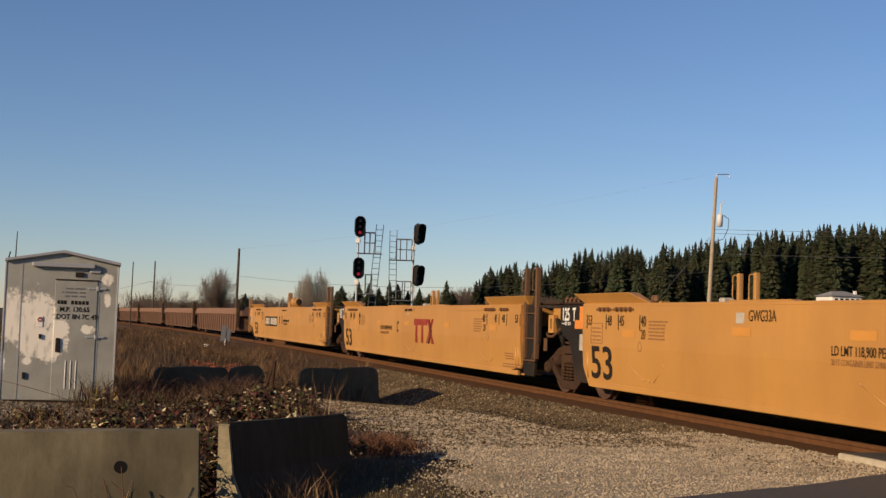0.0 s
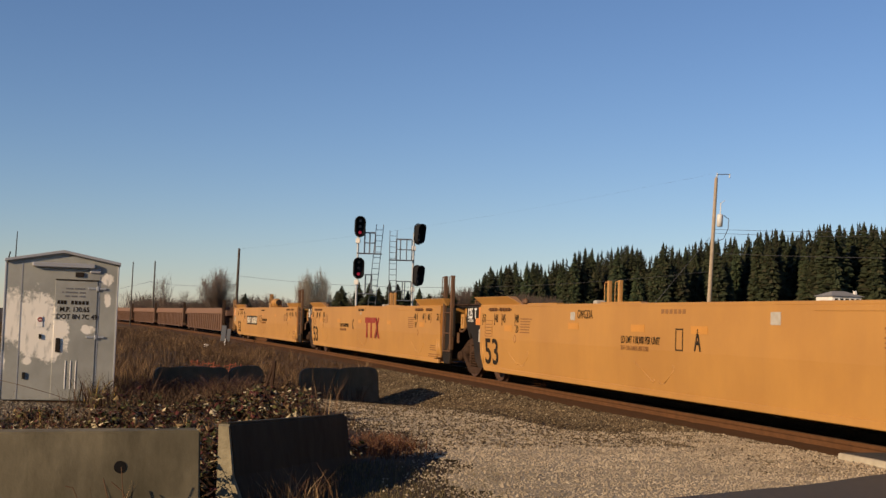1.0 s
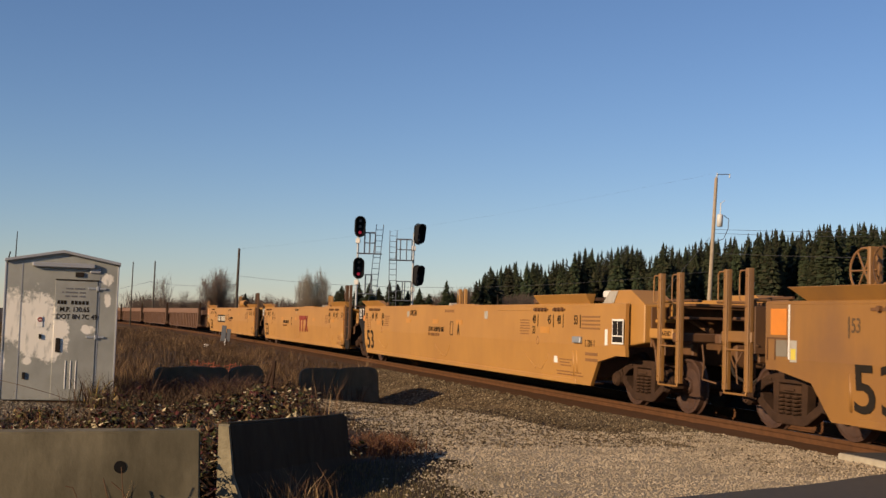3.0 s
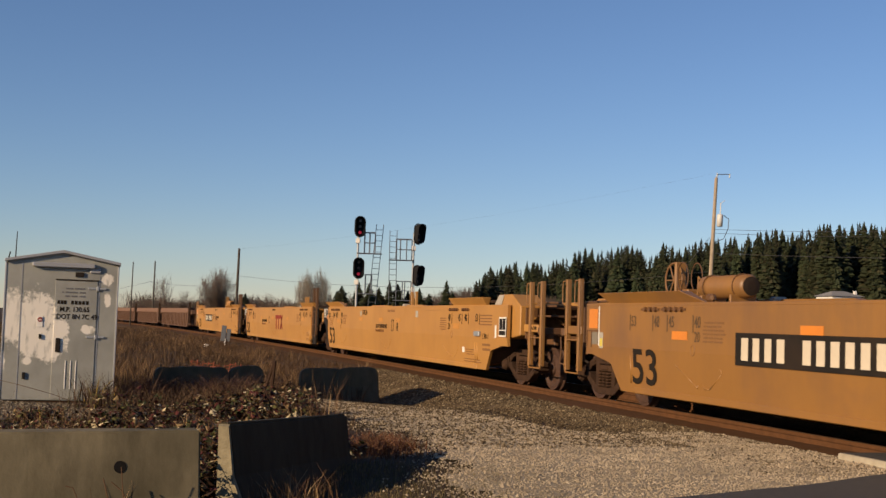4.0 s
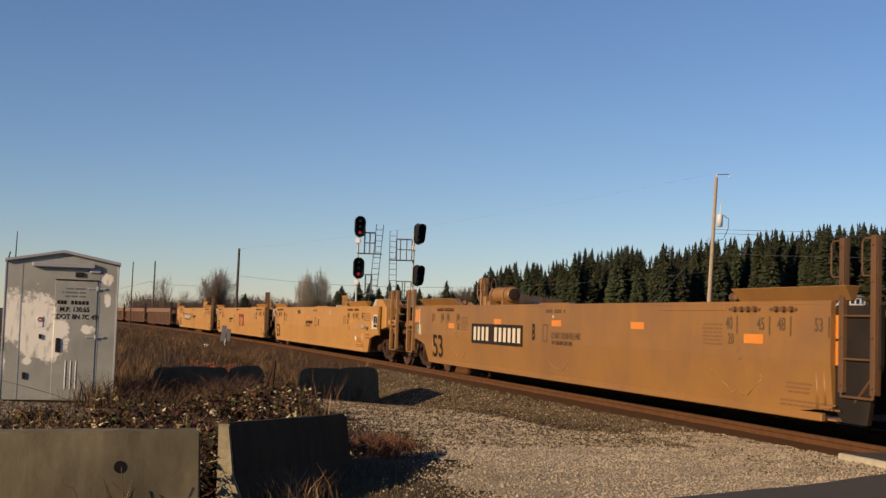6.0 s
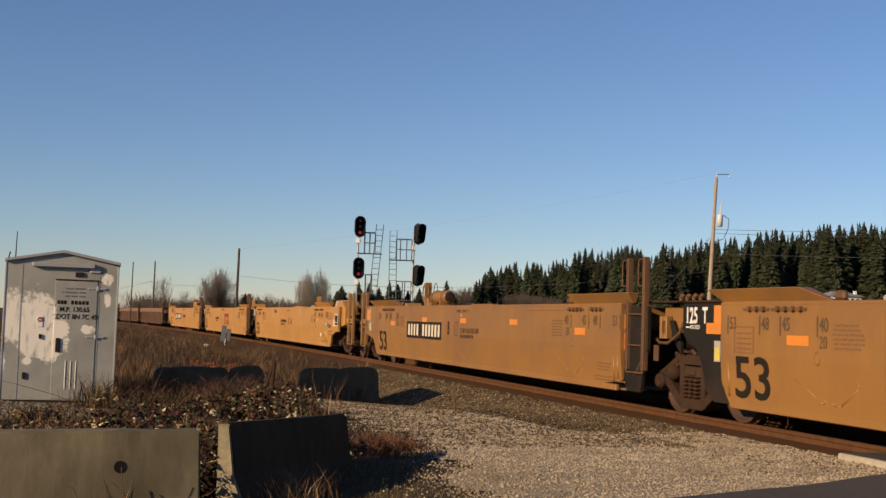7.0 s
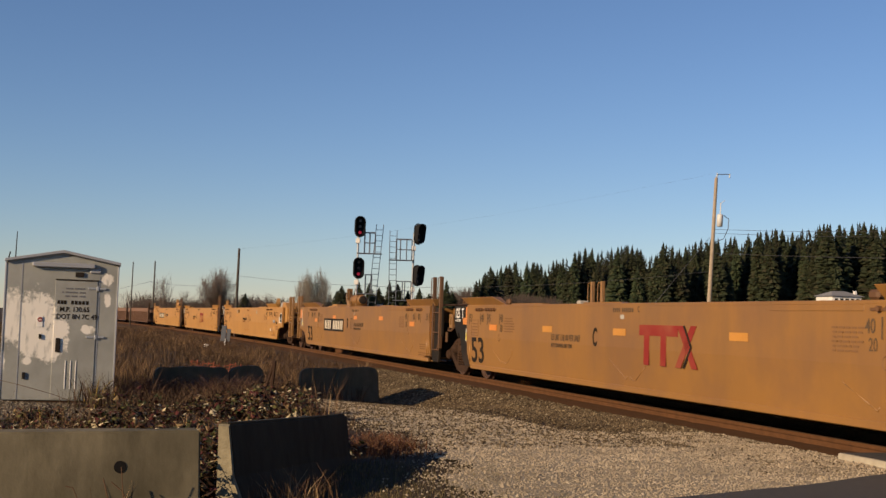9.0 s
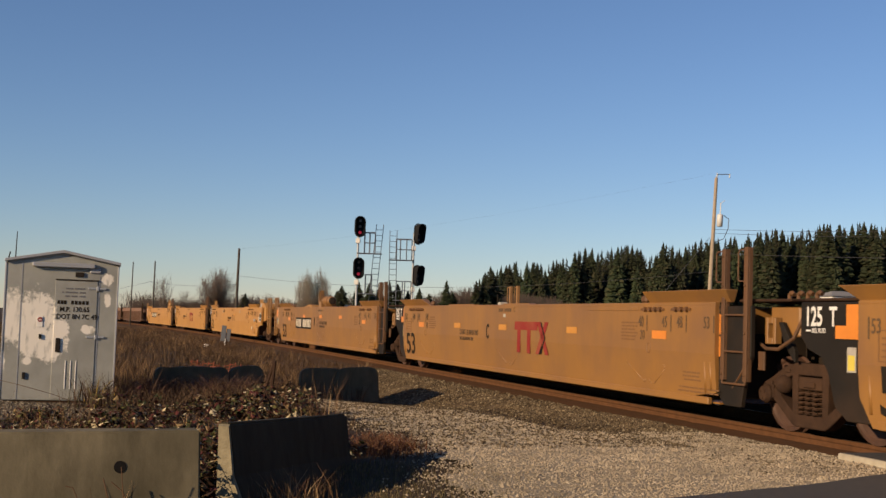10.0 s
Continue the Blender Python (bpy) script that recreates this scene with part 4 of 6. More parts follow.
def red_unit(group):
    """An older ribbed well car in faded red-brown with a paler top band."""
    u = tagged(new("well_car"), "faded red-brown ribbed well car with a paler top band", "well car", group)
    for sg in (1, -1):
        bm = bmesh.new()
        prism(bm, [(-8.3, 0.45), (-8.0, 0.30), (8.0, 0.30), (8.3, 0.45), (8.3, 1.36), (-8.3, 1.36)], sg * 1.38, sg * 1.44)
        part("side_panel", bm, RUSTRED, u)
        bm = bevel(boxes((-8.5, 8.5, sg * 1.36, sg * 1.50, 1.30, 1.64)), 0.02)
        part("top_chord", bm, PINKTOP, u, "faded pinkish top band")
    for k in range(18):
        x = -7.65 + 0.9 * k
        bm = bevel(boxes((x - 0.06, x + 0.06, 1.44, 1.51, 0.36, 1.30)), 0.01)
        part("rib", bm, RUSTRED, u)
    bm = bmesh.new()
    for k in range(9):
        x = -7.2 + 1.8 * k
        box(bm, x - 0.12, x + 0.12, -1.36, 1.36, 0.285, 0.42)
    part("cross_bearers", bm, RUSTRED, u)
    for d in (1, -1):
        bm = boxes((d * 8.3, d * 8.4, -1.36, 1.36, 0.4, 1.7), (d * 8.4, d * 9.6, -0.4, 0.4, 0.8, 1.2), (d * 8.4, d * 9.2, -1.3, 1.3, 1.2, 1.5), w=0.02)
        part("end_sill", bm, RUSTRED, u)
    ladder(u, -8.5, -9.0, 1.42, 0.6, 2.1, (1.0, 1.45), STEEL, loops=False)
    truck(u, 9.69, 0.4191)
    return u


# ---- the equipment shed ----
def shed_paint():
    """Dull aluminium with sprayed white patches over the front."""
    m = material("sprayed_aluminium", (0.2808, 0.2847, 0.2574), 0.5, 0.1, (0.2262, 0.2301, 0.2067), 2.5, bump=0.08, stain=(0.156, 0.156, 0.1443), stain_amount=0.6)
    N, L = m.node_tree.nodes, m.node_tree.links
    b = N["Principled BSDF"]
    old = b.inputs["Base Color"].links[0].from_socket
    tc = N.new("ShaderNodeTexCoord")
    nz = N.new("ShaderNodeTexNoise")
    nz.inputs["Scale"].default_value = 6.5
    nz.inputs["Detail"].default_value = 12
    nz.inputs["Roughness"].default_value = 0.72
    L.new(tc.outputs["Object"], nz.inputs["Vector"])
    total = None
    for cx, cz, rx, rz in ((-0.78, 1.45, 0.24, 0.43), (-0.40, 1.47, 0.30, 0.42), (-0.45, 1.07, 0.28, 0.28), (-0.05, 1.14, 0.19, 0.32), (-0.21, 0.93, 0.25, 0.20), (-0.92, 0.68, 0.06, 0.21), (0.75, 1.78, 0.06, 0.12), (0.74, 2.14, 0.10, 0.09), (0.45, 1.27, 0.12, 0.07), (-0.52, 0.72, 0.08, 0.07)):
        sub = N.new("ShaderNodeVectorMath")
        sub.operation = "SUBTRACT"
        sub.inputs[1].default_value = (cx, 0, cz)
        L.new(tc.outputs["Object"], sub.inputs[0])
        mul = N.new("ShaderNodeVectorMath")
        mul.operation = "MULTIPLY"
        mul.inputs[1].default_value = (1 / rx, 0, 1 / rz)
        L.new(sub.outputs[0], mul.inputs[0])
        ln = N.new("ShaderNodeVectorMath")
        ln.operation = "LENGTH"
        L.new(mul.outputs[0], ln.inputs[0])
        mr = N.new("ShaderNodeMapRange")
        mr.inputs[1].default_value, mr.inputs[2].default_value = 1.6, 0.55
        L.new(ln.outputs["Value"], mr.inputs[0])
        if total is None:
            total = mr.outputs[0]
        else:
            mx = N.new("ShaderNodeMath")
            mx.operation = "MAXIMUM"
            L.new(total, mx.inputs[0])
            L.new(mr.outputs[0], mx.inputs[1])
            total = mx.outputs[0]
    nm = N.new("ShaderNodeMath")
    nm.operation = "MULTIPLY"
    nm.inputs[1].default_value = 2.4
    L.new(nz.outputs["Fac"], nm.inputs[0])
    ad = N.new("ShaderNodeMath")
    ad.operation = "ADD"
    L.new(total, ad.inputs[0])
    L.new(nm.outputs[0], ad.inputs[1])
    rp = N.new("ShaderNodeMapRange")
    rp.inputs[1].default_value, rp.inputs[2].default_value = 1.66, 1.92
    L.new(ad.outputs[0], rp.inputs[0])
    smp = N.new("ShaderNodeMapping")
    smp.inputs["Scale"].default_value = (9.0, 9.0, 2.4)
    smp.inputs["Rotation"].default_value = (0, 0.35, 0)
    L.new(tc.outputs["Object"], smp.inputs["Vector"])
    sn = N.new("ShaderNodeTexNoise")
    sn.inputs["Scale"].default_value = 1.0
    sn.inputs["Detail"].default_value = 4
    L.new(smp.outputs[0], sn.inputs["Vector"])
    scr = N.new("ShaderNodeMapRange")
    scr.inputs[1].default_value, scr.inputs[2].default_value = 0.30, 0.46
    scr.inputs[3].default_value = 0.25
    L.new(sn.outputs["Fac"], scr.inputs[0])
    film = N.new("ShaderNodeMath")
    film.operation = "MULTIPLY"
    L.new(rp.outputs[0], film.inputs[0])
    L.new(scr.outputs[0], film.inputs[1])
    mix = N.new("ShaderNodeMix")
    mix.data_type = "RGBA"
    mix.inputs[7].default_value = (0.68, 0.645, 0.57, 1)
    L.new(film.outputs[0], mix.inputs[0])
    L.new(old, mix.inputs[6])
    L.new(mix.outputs[2], b.inputs["Base Color"])
    return m


def build_shed():
    SPRAY = shed_paint()
    sh = tagged(new("equipment_shed"), "dull aluminium railway equipment shed with sprayed white patches", "shed")
    sh.matrix_basis = Matrix.Translation((-6.47, 20.0, -0.34)) @ pose(0, 0, 0, 0, 0, math.degrees(HEADING))
    W, D, H = 0.915, 1.83, 2.42
    bm = bmesh.new()
    prism(bm, [(-W, 0.06), (W, 0.06), (W, H), (0, H + 0.17), (-W, H)], 0, D)
    part("body", bevel(bm, 0.012), SPRAY, sh)
    bm = bmesh.new()
    prism(bm, [(-W - 0.03, H - 0.03), (0, H + 0.15), (W + 0.03, H - 0.03), (W + 0.03, H + 0.02), (0, H + 0.20), (-W - 0.03, H + 0.02)], -0.07, D + 0.05)
    part("roof", bevel(bm, 0.006), ALUMINIUM, sh)
    part("skid", bevel(boxes((-W + 0.05, W - 0.25, 0.03, D - 0.03, -0.10, 0.058)), 0.01), STEEL, sh, "dark timber skid")
    door = part("door", bevel(boxes((-0.115, 0.575, -0.012, -0.002, 0.09, 2.10)), 0.004), SPRAY, sh, "closed metal door")
    part("door_top_strip", boxes((-0.115, 0.60, -0.022, -0.003, 2.105, 2.125)), BLACK, sh)
    for z in (1.15, 1.98):
        part("hinge", bevel(boxes((0.42, 0.72, -0.026, -0.014, z - 0.02, z + 0.02), (0.56, 0.60, -0.034, -0.014, z - 0.04, z + 0.04)), 0.006), GALV, door, "bright strap hinge")
    part("door_lock", bevel(boxes((-0.07, 0.01, -0.035, -0.014, 0.88, 1.12)), 0.008), BLACK, door, "black lock plate")
    for k in range(3):
        x = 0.10 + 0.085 * k
        part("louvre", bevel(boxes((x, x + 0.018, -0.022, -0.013, 0.26, 0.74)), 0.004), WHITE, door, "pale vertical strip")
    part("drip_channel", bevel(boxes((-0.50, 0.52, -0.09, -0.002, 2.32, 2.40), (0.44, 0.62, -0.03, -0.002, 2.24, 2.33)), 0.012), ALUMINIUM, sh)
    part("vent", bevel(boxes((0.20, 0.34, -0.03, -0.002, 2.17, 2.25)), 0.006), BLACK, sh, "dark vent")
    part("seam", boxes((-0.665, -0.650, -0.005, -0.001, 0.08, 2.38)), ALUMINIUM, sh)
    part("seam", boxes((0.60, 0.612, -0.005, -0.001, 0.09, 2.2)), ALUMINIUM, sh)
    for x in (-W, W):
        part("corner_trim", bevel(boxes((x - 0.02, x + 0.008, -0.01, 0.04, 0.06, 2.38)), 0.004), ALUMINIUM, sh)
    plate = part("sign", bevel(boxes((-0.385, -0.29, -0.012, -0.002, 1.30, 1.48)), 0.003), WHITE, sh, "small white sign with a red disc")
    bm = bmesh.new()
    lathe(bm, [(0.042, -0.018), (0.042, -0.0125)], 16, Matrix.Translation((-0.337, 0, 1.425)))
    part("disc", bm, RED, plate)
    part("sign_bar", boxes((-0.362, -0.312, -0.021, -0.0185, 1.415, 1.432)), WHITE, plate)
    part("socket", bevel(boxes((-0.345, -0.30, -0.03, -0.002, 1.10, 1.18)), 0.005), BLACK, sh)
    part("socket", bevel(boxes((-0.58, -0.53, -0.03, -0.002, 0.42, 0.53)), 0.005), BLACK, sh)
    # writing on the door, as bars
    for z, x0, spans, h in ((1.955, 0.06, (0.12, 0.17), 0.026), (1.89, 0.0, (0.03, 0.2, 0.1), 0.026), (1.825, 0.05, (0.08, 0.1, 0.1), 0.026), (1.70, -0.07, (0.16, 0.30), 0.062)):
        x = x0
        for w in spans:
            n = max(1, round(w / (h * 0.9)))
            for k in range(n):
                part("lettering_bar", boxes((x + k * w / n, x + (k + 0.72) * w / n, -0.017, -0.0135, z, z + h)), LETTER if h > 0.05 else GREYINK, door)
            x += w + h
    for word, x, z in (("M.P. 130.65", -0.03, 1.575), ("DOT 8N 7C 49", -0.08, 1.45)):
        lettering(word, 0.082, LETTER, door, Matrix(((1, 0, 0, x), (0, 0, -1, -0.0145), (0, 1, 0, z), (0, 0, 0, 1))), wide=0.9, bold=0.03)
    bm = bmesh.new()
    rod(bm, (-0.80, 0.3, 2.4), (-0.79, 0.3, 2.92), 0.012, 0.006)
    part("aerial", bm, BLACK, sh)
    bm = bmesh.new()
    rod(bm, (-0.9, 0.05, 2.40), (-0.87, 0.05, 2.56), 0.012, 0.010)
    part("aerial", bm, BLACK, sh)


GREYINK = material("grey_lettering", (0.112, 0.112, 0.119), 0.7)
build_shed()


# ---- concrete barriers ----
def barrier(length, label, m, hole=False, worn=0.012, mat=None, rounded=False, upright_back=False):
    """A road barrier: narrow top, sloping sides, wide foot, with worn rounded edges."""
    bm = bmesh.new()
    prof = [(-0.30, 0.0), (0.30, 0.0), (0.30, 0.10), (0.15, 0.42), (0.085, 0.81), (-0.085, 0.81), (-0.15, 0.42), (-0.30, 0.10)]
    if upright_back:
        prof = [(-0.30, 0.0), (0.0, 0.0), (-0.01, 0.42), (0.01, 0.81), (-0.085, 0.81), (-0.15, 0.42), (-0.30, 0.10)]
    rings = []
    R = 0.17 if rounded else 0.0
    stops = [length * i / 10 for i in range(11)]
    if rounded:
        stops = sorted(set([round(q, 3) for q in stops if R < q < length - R] + [round(R * (1 - math.cos(k * math.pi / 12)), 3) for k in range(7)] + [round(length - R * (1 - math.cos(k * math.pi / 12)), 3) for k in range(7)]))
    for x in stops:
        edge = min(x, length - x)
        cut = R * (1 - math.sqrt(max(0.0, 1 - ((R - edge) / R) ** 2))) if rounded and edge < R else 0.0
        uneven = 0.03 * noise.noise((x * 3, length, 2)) if rounded else 0.0
        rings.append([bm.verts.new((x, y + 0.006 * noise.noise((x * 3, y * 9, z * 3)), z + (0.008 * noise.noise((x * 4, y * 5, 8)) - cut + uneven if z > 0.5 else 0))) for y, z in prof])
    for a, b in zip(rings, rings[1:]):
        for i in range(len(prof)):
            bm.faces.new((a[i], a[(i + 1) % len(prof)], b[(i + 1) % len(prof)], b[i]))
    bm.faces.new(rings[0])
    bm.faces.new(rings[-1])
    bmesh.ops.recalc_face_normals(bm, faces=bm.faces[:])
    sharp = [e for e in bm.edges if e.calc_face_angle(0) > 0.3]
    bmesh.ops.bevel(bm, geom=sharp, offset=worn, segments=2, affect="EDGES", clamp_overlap=True)
    b = tagged(new("concrete_barrier"), label, "barrier", "concrete barriers")
    b.matrix_basis = m
    body = part("body", bm, mat or CONCRETE, b)
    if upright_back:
        # cap over the near end, coloured pale for the sunlight on it
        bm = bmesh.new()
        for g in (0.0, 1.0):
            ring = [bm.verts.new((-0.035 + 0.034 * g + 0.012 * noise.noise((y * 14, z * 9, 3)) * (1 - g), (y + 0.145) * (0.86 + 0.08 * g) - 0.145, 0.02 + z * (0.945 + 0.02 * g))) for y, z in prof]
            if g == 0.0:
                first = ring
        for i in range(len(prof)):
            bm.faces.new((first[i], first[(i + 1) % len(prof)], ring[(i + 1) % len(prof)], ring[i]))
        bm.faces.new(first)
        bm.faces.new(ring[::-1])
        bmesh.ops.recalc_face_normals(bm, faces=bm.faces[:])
        part("lit_end_cap", bm, LITEND, b, "pale end cap, coloured for the sunlight on it")
    if hole:
        # no real opening: a disc on the face, coloured black for the hole's shade
        bm = bmesh.new()
        lathe(bm, [(0.037, 0.0), (0.040, 0.02), (0.037, 0.06)], 18, Matrix.Translation((hole, -0.1215, 0.60)) @ pose(0, 0, 0, -9.5))
        part("hole_disc", bm, HOLESHADE, b, "black disc coloured as the dark inside of a lifting hole")
    return b


def turn_of(dx, dy):
    return math.degrees(math.atan2(dy, dx))


barrier(2.5, "dirty grey concrete road barrier with a lifting hole", Matrix.Translation((-3.80, 6.41, -0.26)) @ pose(0, 0, 0, 0, 0, turn_of(1.2, 0.50)), hole=2.02)
barrier(2.72, "concrete road barrier, coloured dark for the deep shade on its long side", Matrix.Translation((-1.628, 8.72, -0.34)) @ pose(0, 0, 0, 0, 0, turn_of(0.243, 0.97)) @ pose(0, 0, 0, 0, 2.5, 0), worn=0.02, mat=SHADESIDE, upright_back=True)
# low barriers in shadow, drawn in the concrete that is darkened for it
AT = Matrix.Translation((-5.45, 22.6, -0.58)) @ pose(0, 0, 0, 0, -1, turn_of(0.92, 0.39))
barrier(1.42, "concrete barrier among brambles, coloured dark for shade, rounded at the top", AT, worn=0.02, mat=SHADECON, rounded=True)
barrier(0.68, "short dark concrete barrier among brambles, rounded at the top", AT @ Matrix.Translation((1.44, 0, 0)), worn=0.02, mat=SHADECON, rounded=True)
barrier(0.95, "short weathered concrete barrier beside the ballast", Matrix.Translation((-3.0, 25.3, -0.62)) @ pose(0, 0, 0, 0, 1, 14), worn=0.02, mat=SHADECON, rounded=True)
barrier(0.9, "short weathered concrete barrier beside the ballast", Matrix.Translation((-2.2, 25.4, -0.60)) @ pose(0, 0, 0, 0, -1, 12), worn=0.02, mat=SHADECON, rounded=True)


# ---- signals ----
SIGNAL_BLACK = material("signal_black", (0.012, 0.012, 0.013), 0.85, spec=0.2)
LENS_OFF = material("dark_lens", (0.035, 0.0084, 0.0084), 0.2)
LENS_ON = bpy.data.materials.new("red_lamp")
LENS_ON.use_nodes = True
LENS_ON.node_tree.nodes["Principled BSDF"].inputs["Base Color"].default_value = (0.3, 0.01, 0.02, 1)
LENS_ON.node_tree.nodes["Principled BSDF"].inputs["Emission Color"].default_value = (1.0, 0.04, 0.07, 1)
LENS_ON.node_tree.nodes["Principled BSDF"].inputs["Emission Strength"].default_value = 0.2


def signal_head(parent, x, z, yaw, lit, y=-0.35):
    """An oval backboard with three hooded lamps on a bracket."""
    base = Matrix.Translation((x, y, z)) @ pose(0, 0, 0, 0, 0, yaw)
    bm = bmesh.new()
    outline = []
    for k in range(9):
        a = math.pi * k / 8
        outline.append((0.36 * math.cos(a), 0.33 + 0.36 * math.sin(a)))
    for k in range(9):
        a = math.pi + math.pi * k / 8
        outline.append((0.36 * math.cos(a), -0.33 + 0.36 * math.sin(a)))
    prism(bm, outline, -0.02, 0.03)
    board = part("backboard", bevel(bm, 0.01), SIGNAL_BLACK, parent, "black oval backboard", base)
    bm = bmesh.new()
    box(bm, -0.16, 0.16, 0.03, 0.30, -0.52, 0.52)
    part("lamp_case", bevel(bm, 0.03), SIGNAL_BLACK, board)
    bm = bmesh.new()
    rings = []
    for r, deep in ((0.31, 0.0), (0.31, 1.0), (0.285, 1.0), (0.285, 0.0)):
        ring = []
        for k in range(28):
            a = 2 * math.pi * k / 28
            zz = (0.33 if math.sin(a) > 0 else -0.33) + r * math.sin(a)
            ring.append(bm.verts.new((r * math.cos(a), -0.02 - deep * (0.34 + 0.16 * zz), zz)))
        rings.append(ring)
    for a, b in zip(rings, rings[1:]):
        for k in range(28):
            bm.faces.new((a[k], b[k], b[(k + 1) % 28], a[(k + 1) % 28]))
    bmesh.ops.recalc_face_normals(bm, faces=bm.faces[:])
    part("cowl", bm, SIGNAL_BLACK, board, "deep black oval cowl")
    for k, dz in enumerate((0.38, 0.0, -0.38)):
        bm = bmesh.new()
        lathe(bm, [(0.09, -0.05), (0.10, -0.015)], 16, Matrix.Translation((0, 0, dz)))
        part("lens", bm, LENS_ON if lit and k == 2 else LENS_OFF, board, "glowing red lens" if lit and k == 2 else "")
    return board


def ladder_frame(parent, xa, xb, za, zb, lean, y=0.0, step_z=0.36):
    for x in (xa, xb):
        bm = bmesh.new()
        rod(bm, (x + lean, y, za), (x, y, zb), 0.022, n=6)
        part("ladder_rail", bm, BACKLITGALV, parent)
    z = za + 0.25
    while z < zb - 0.02:
        u = (zb - z) / (zb - za) * lean
        bm = bmesh.new()
        rod(bm, (xa + u, y, z), (xb + u, y, z), 0.016, n=6)
        part("rung", bm, BACKLITGALV, parent)
        z += step_z


def platform(parent, x0, x1, z, rail_z, posts):
    part("platform", bevel(boxes((min(x0, x1), max(x0, x1), -0.35, 0.35, z - 0.05, z)), 0.01), BACKLITGALV, parent)
    for y in (-0.33, 0.33):
        bm = bmesh.new()
        pipe(bm, [(posts[0], y, rail_z), (posts[-1], y, rail_z)], 0.024)
        part("handrail", bm, BACKLITGALV, parent)
        bm = bmesh.new()
        pipe(bm, [(posts[0], y, (z + rail_z) / 2), (posts[-1], y, (z + rail_z) / 2)], 0.016)
        part("handrail", bm, BACKLITGALV, parent)
        for x in posts:
            bm = bmesh.new()
            rod(bm, (x, y, z), (x, y, rail_z), 0.024, n=6)
            part("rail_post", bm, BACKLITGALV, parent)


def build_signal(x, yaw, lit, flip, top, label):
    """A mast with two heads, platforms and a ladder beside it; flip puts the ladder on the other side."""
    sg = tagged(new("railway_signal"), label, "railway signal", "railway signals")
    g = -0.4
    sg.matrix_basis = Matrix.Translation((x, 75.0, g))
    d = -1 if flip else 1
    t = top - g
    bm = bmesh.new()
    rod(bm, (0, 0, 0), (0, 0, t - 0.6), 0.075, 0.065, 12)
    part("mast", bm, GALV, sg, "pale galvanised mast")
    part("base", bevel(boxes((-0.4, 0.4, -0.4, 0.4, -0.3, 0.25)), 0.02), CONCRETE, sg)
    for z in (t - 0.70, t - 3.36):
        signal_head(sg, 0.12 if not flip else 0.28, z, yaw, lit)
        part("junction_box", bevel(boxes((-0.14, 0.14, -0.22, 0.1, z - 1.05, z - 0.75)), 0.02), WHITE, sg, "pale junction box")
    platform(sg, d * -0.05, d * 1.55, t - 2.37, t - 1.05, [d * 0.42, d * 0.75, d * 1.1] if not flip else [d * 0.12, d * 0.45, d * 0.85, d * 1.12])
    platform(sg, d * 0.1, d * 1.25, t - 4.95, t - 3.75, [d * 0.55, d * 0.95] if not flip else [d * 0.1, d * 0.5, d * 0.65, d * 1.05])
    ladder_frame(sg, d * 1.12, d * 1.58, 0.0, t - 0.45, -0.55 if not flip else 0.1, 0.5)
    return sg


build_signal(-5.46, 6, True, False, 7.86, "two-headed railway signal showing red, with ladder and platforms")
build_signal(-1.88, 40, False, True, 7.50, "two-headed railway signal seen from its side, with ladder")


# ---- poles and wires ----
def wire(name, a, b, sag, r, label, n=14):
    bm = bmesh.new()
    a, b = Vector(a), Vector(b)
    pts = [a.lerp(b, i / n) - Vector((0, 0, sag * 4 * (i / n) * (1 - i / n))) for i in range(n + 1)]
    pipe(bm, pts, r, 4)
    return tagged(part(name, bm, WIRE), label, "wire")


def utility_pole(x, y, z0, z1, r, mat, label, lean=0.0, arm=False, can=False):
    p = tagged(new("utility_pole"), label, "utility pole", "utility poles")
    p.matrix_basis = Matrix.Translation((x, y, z0)) @ pose(0, 0, 0, 0, lean)
    h = z1 - z0
    bm = bmesh.new()
    rod(bm, (0, 0, 0), (0, 0, h), r, r * 0.68, 12)
    part("pole", bm, mat, p)
    if arm:
        bm = bmesh.new()
        pipe(bm, [(0, 0, h - 0.02), (0.05, 0, h + 0.22), (0.85, 0, h + 0.28)], 0.025)
        part("arm", bm, WIRE, p)
        for xx in (0.04, 0.85):
            bm = bmesh.new()
            rod(bm, (xx, 0, h + 0.05), (xx, 0, h + 0.32), 0.05, 0.035)
            part("insulator", bm, GALV, p)
    if can:
        bm = bmesh.new()
        lathe(bm, [(0.05, -0.42), (0.19, -0.40), (0.20, 0.30), (0.16, 0.39), (0.05, 0.42)], 18, Matrix.Translation((0.36, -0.1, h - 2.75)) @ pose(0, 0, 0, 90))
        part("transformer", bm, PALEGREY, p, "pale grey transformer can", smooth=True)
        bm = bmesh.new()
        rod(bm, (0.36, -0.1, h - 2.35), (0.36, -0.1, h - 1.6), 0.035)
        rod(bm, (0.3, -0.1, h - 1.7), (0.62, -0.1, h - 1.45), 0.02)
        part("bushing", bm, PALEGREY, p)
        bm = bmesh.new()
        pipe(bm, [(0.6, 0, h - 2.4), (0.95, 0, h - 2.6), (0.95, 0, h - 3.2), (0.7, 0, h - 3.9), (0.1, 0, h - 4.2)], 0.022)
        part("service_cable", bm, WIRE, p)
    return p


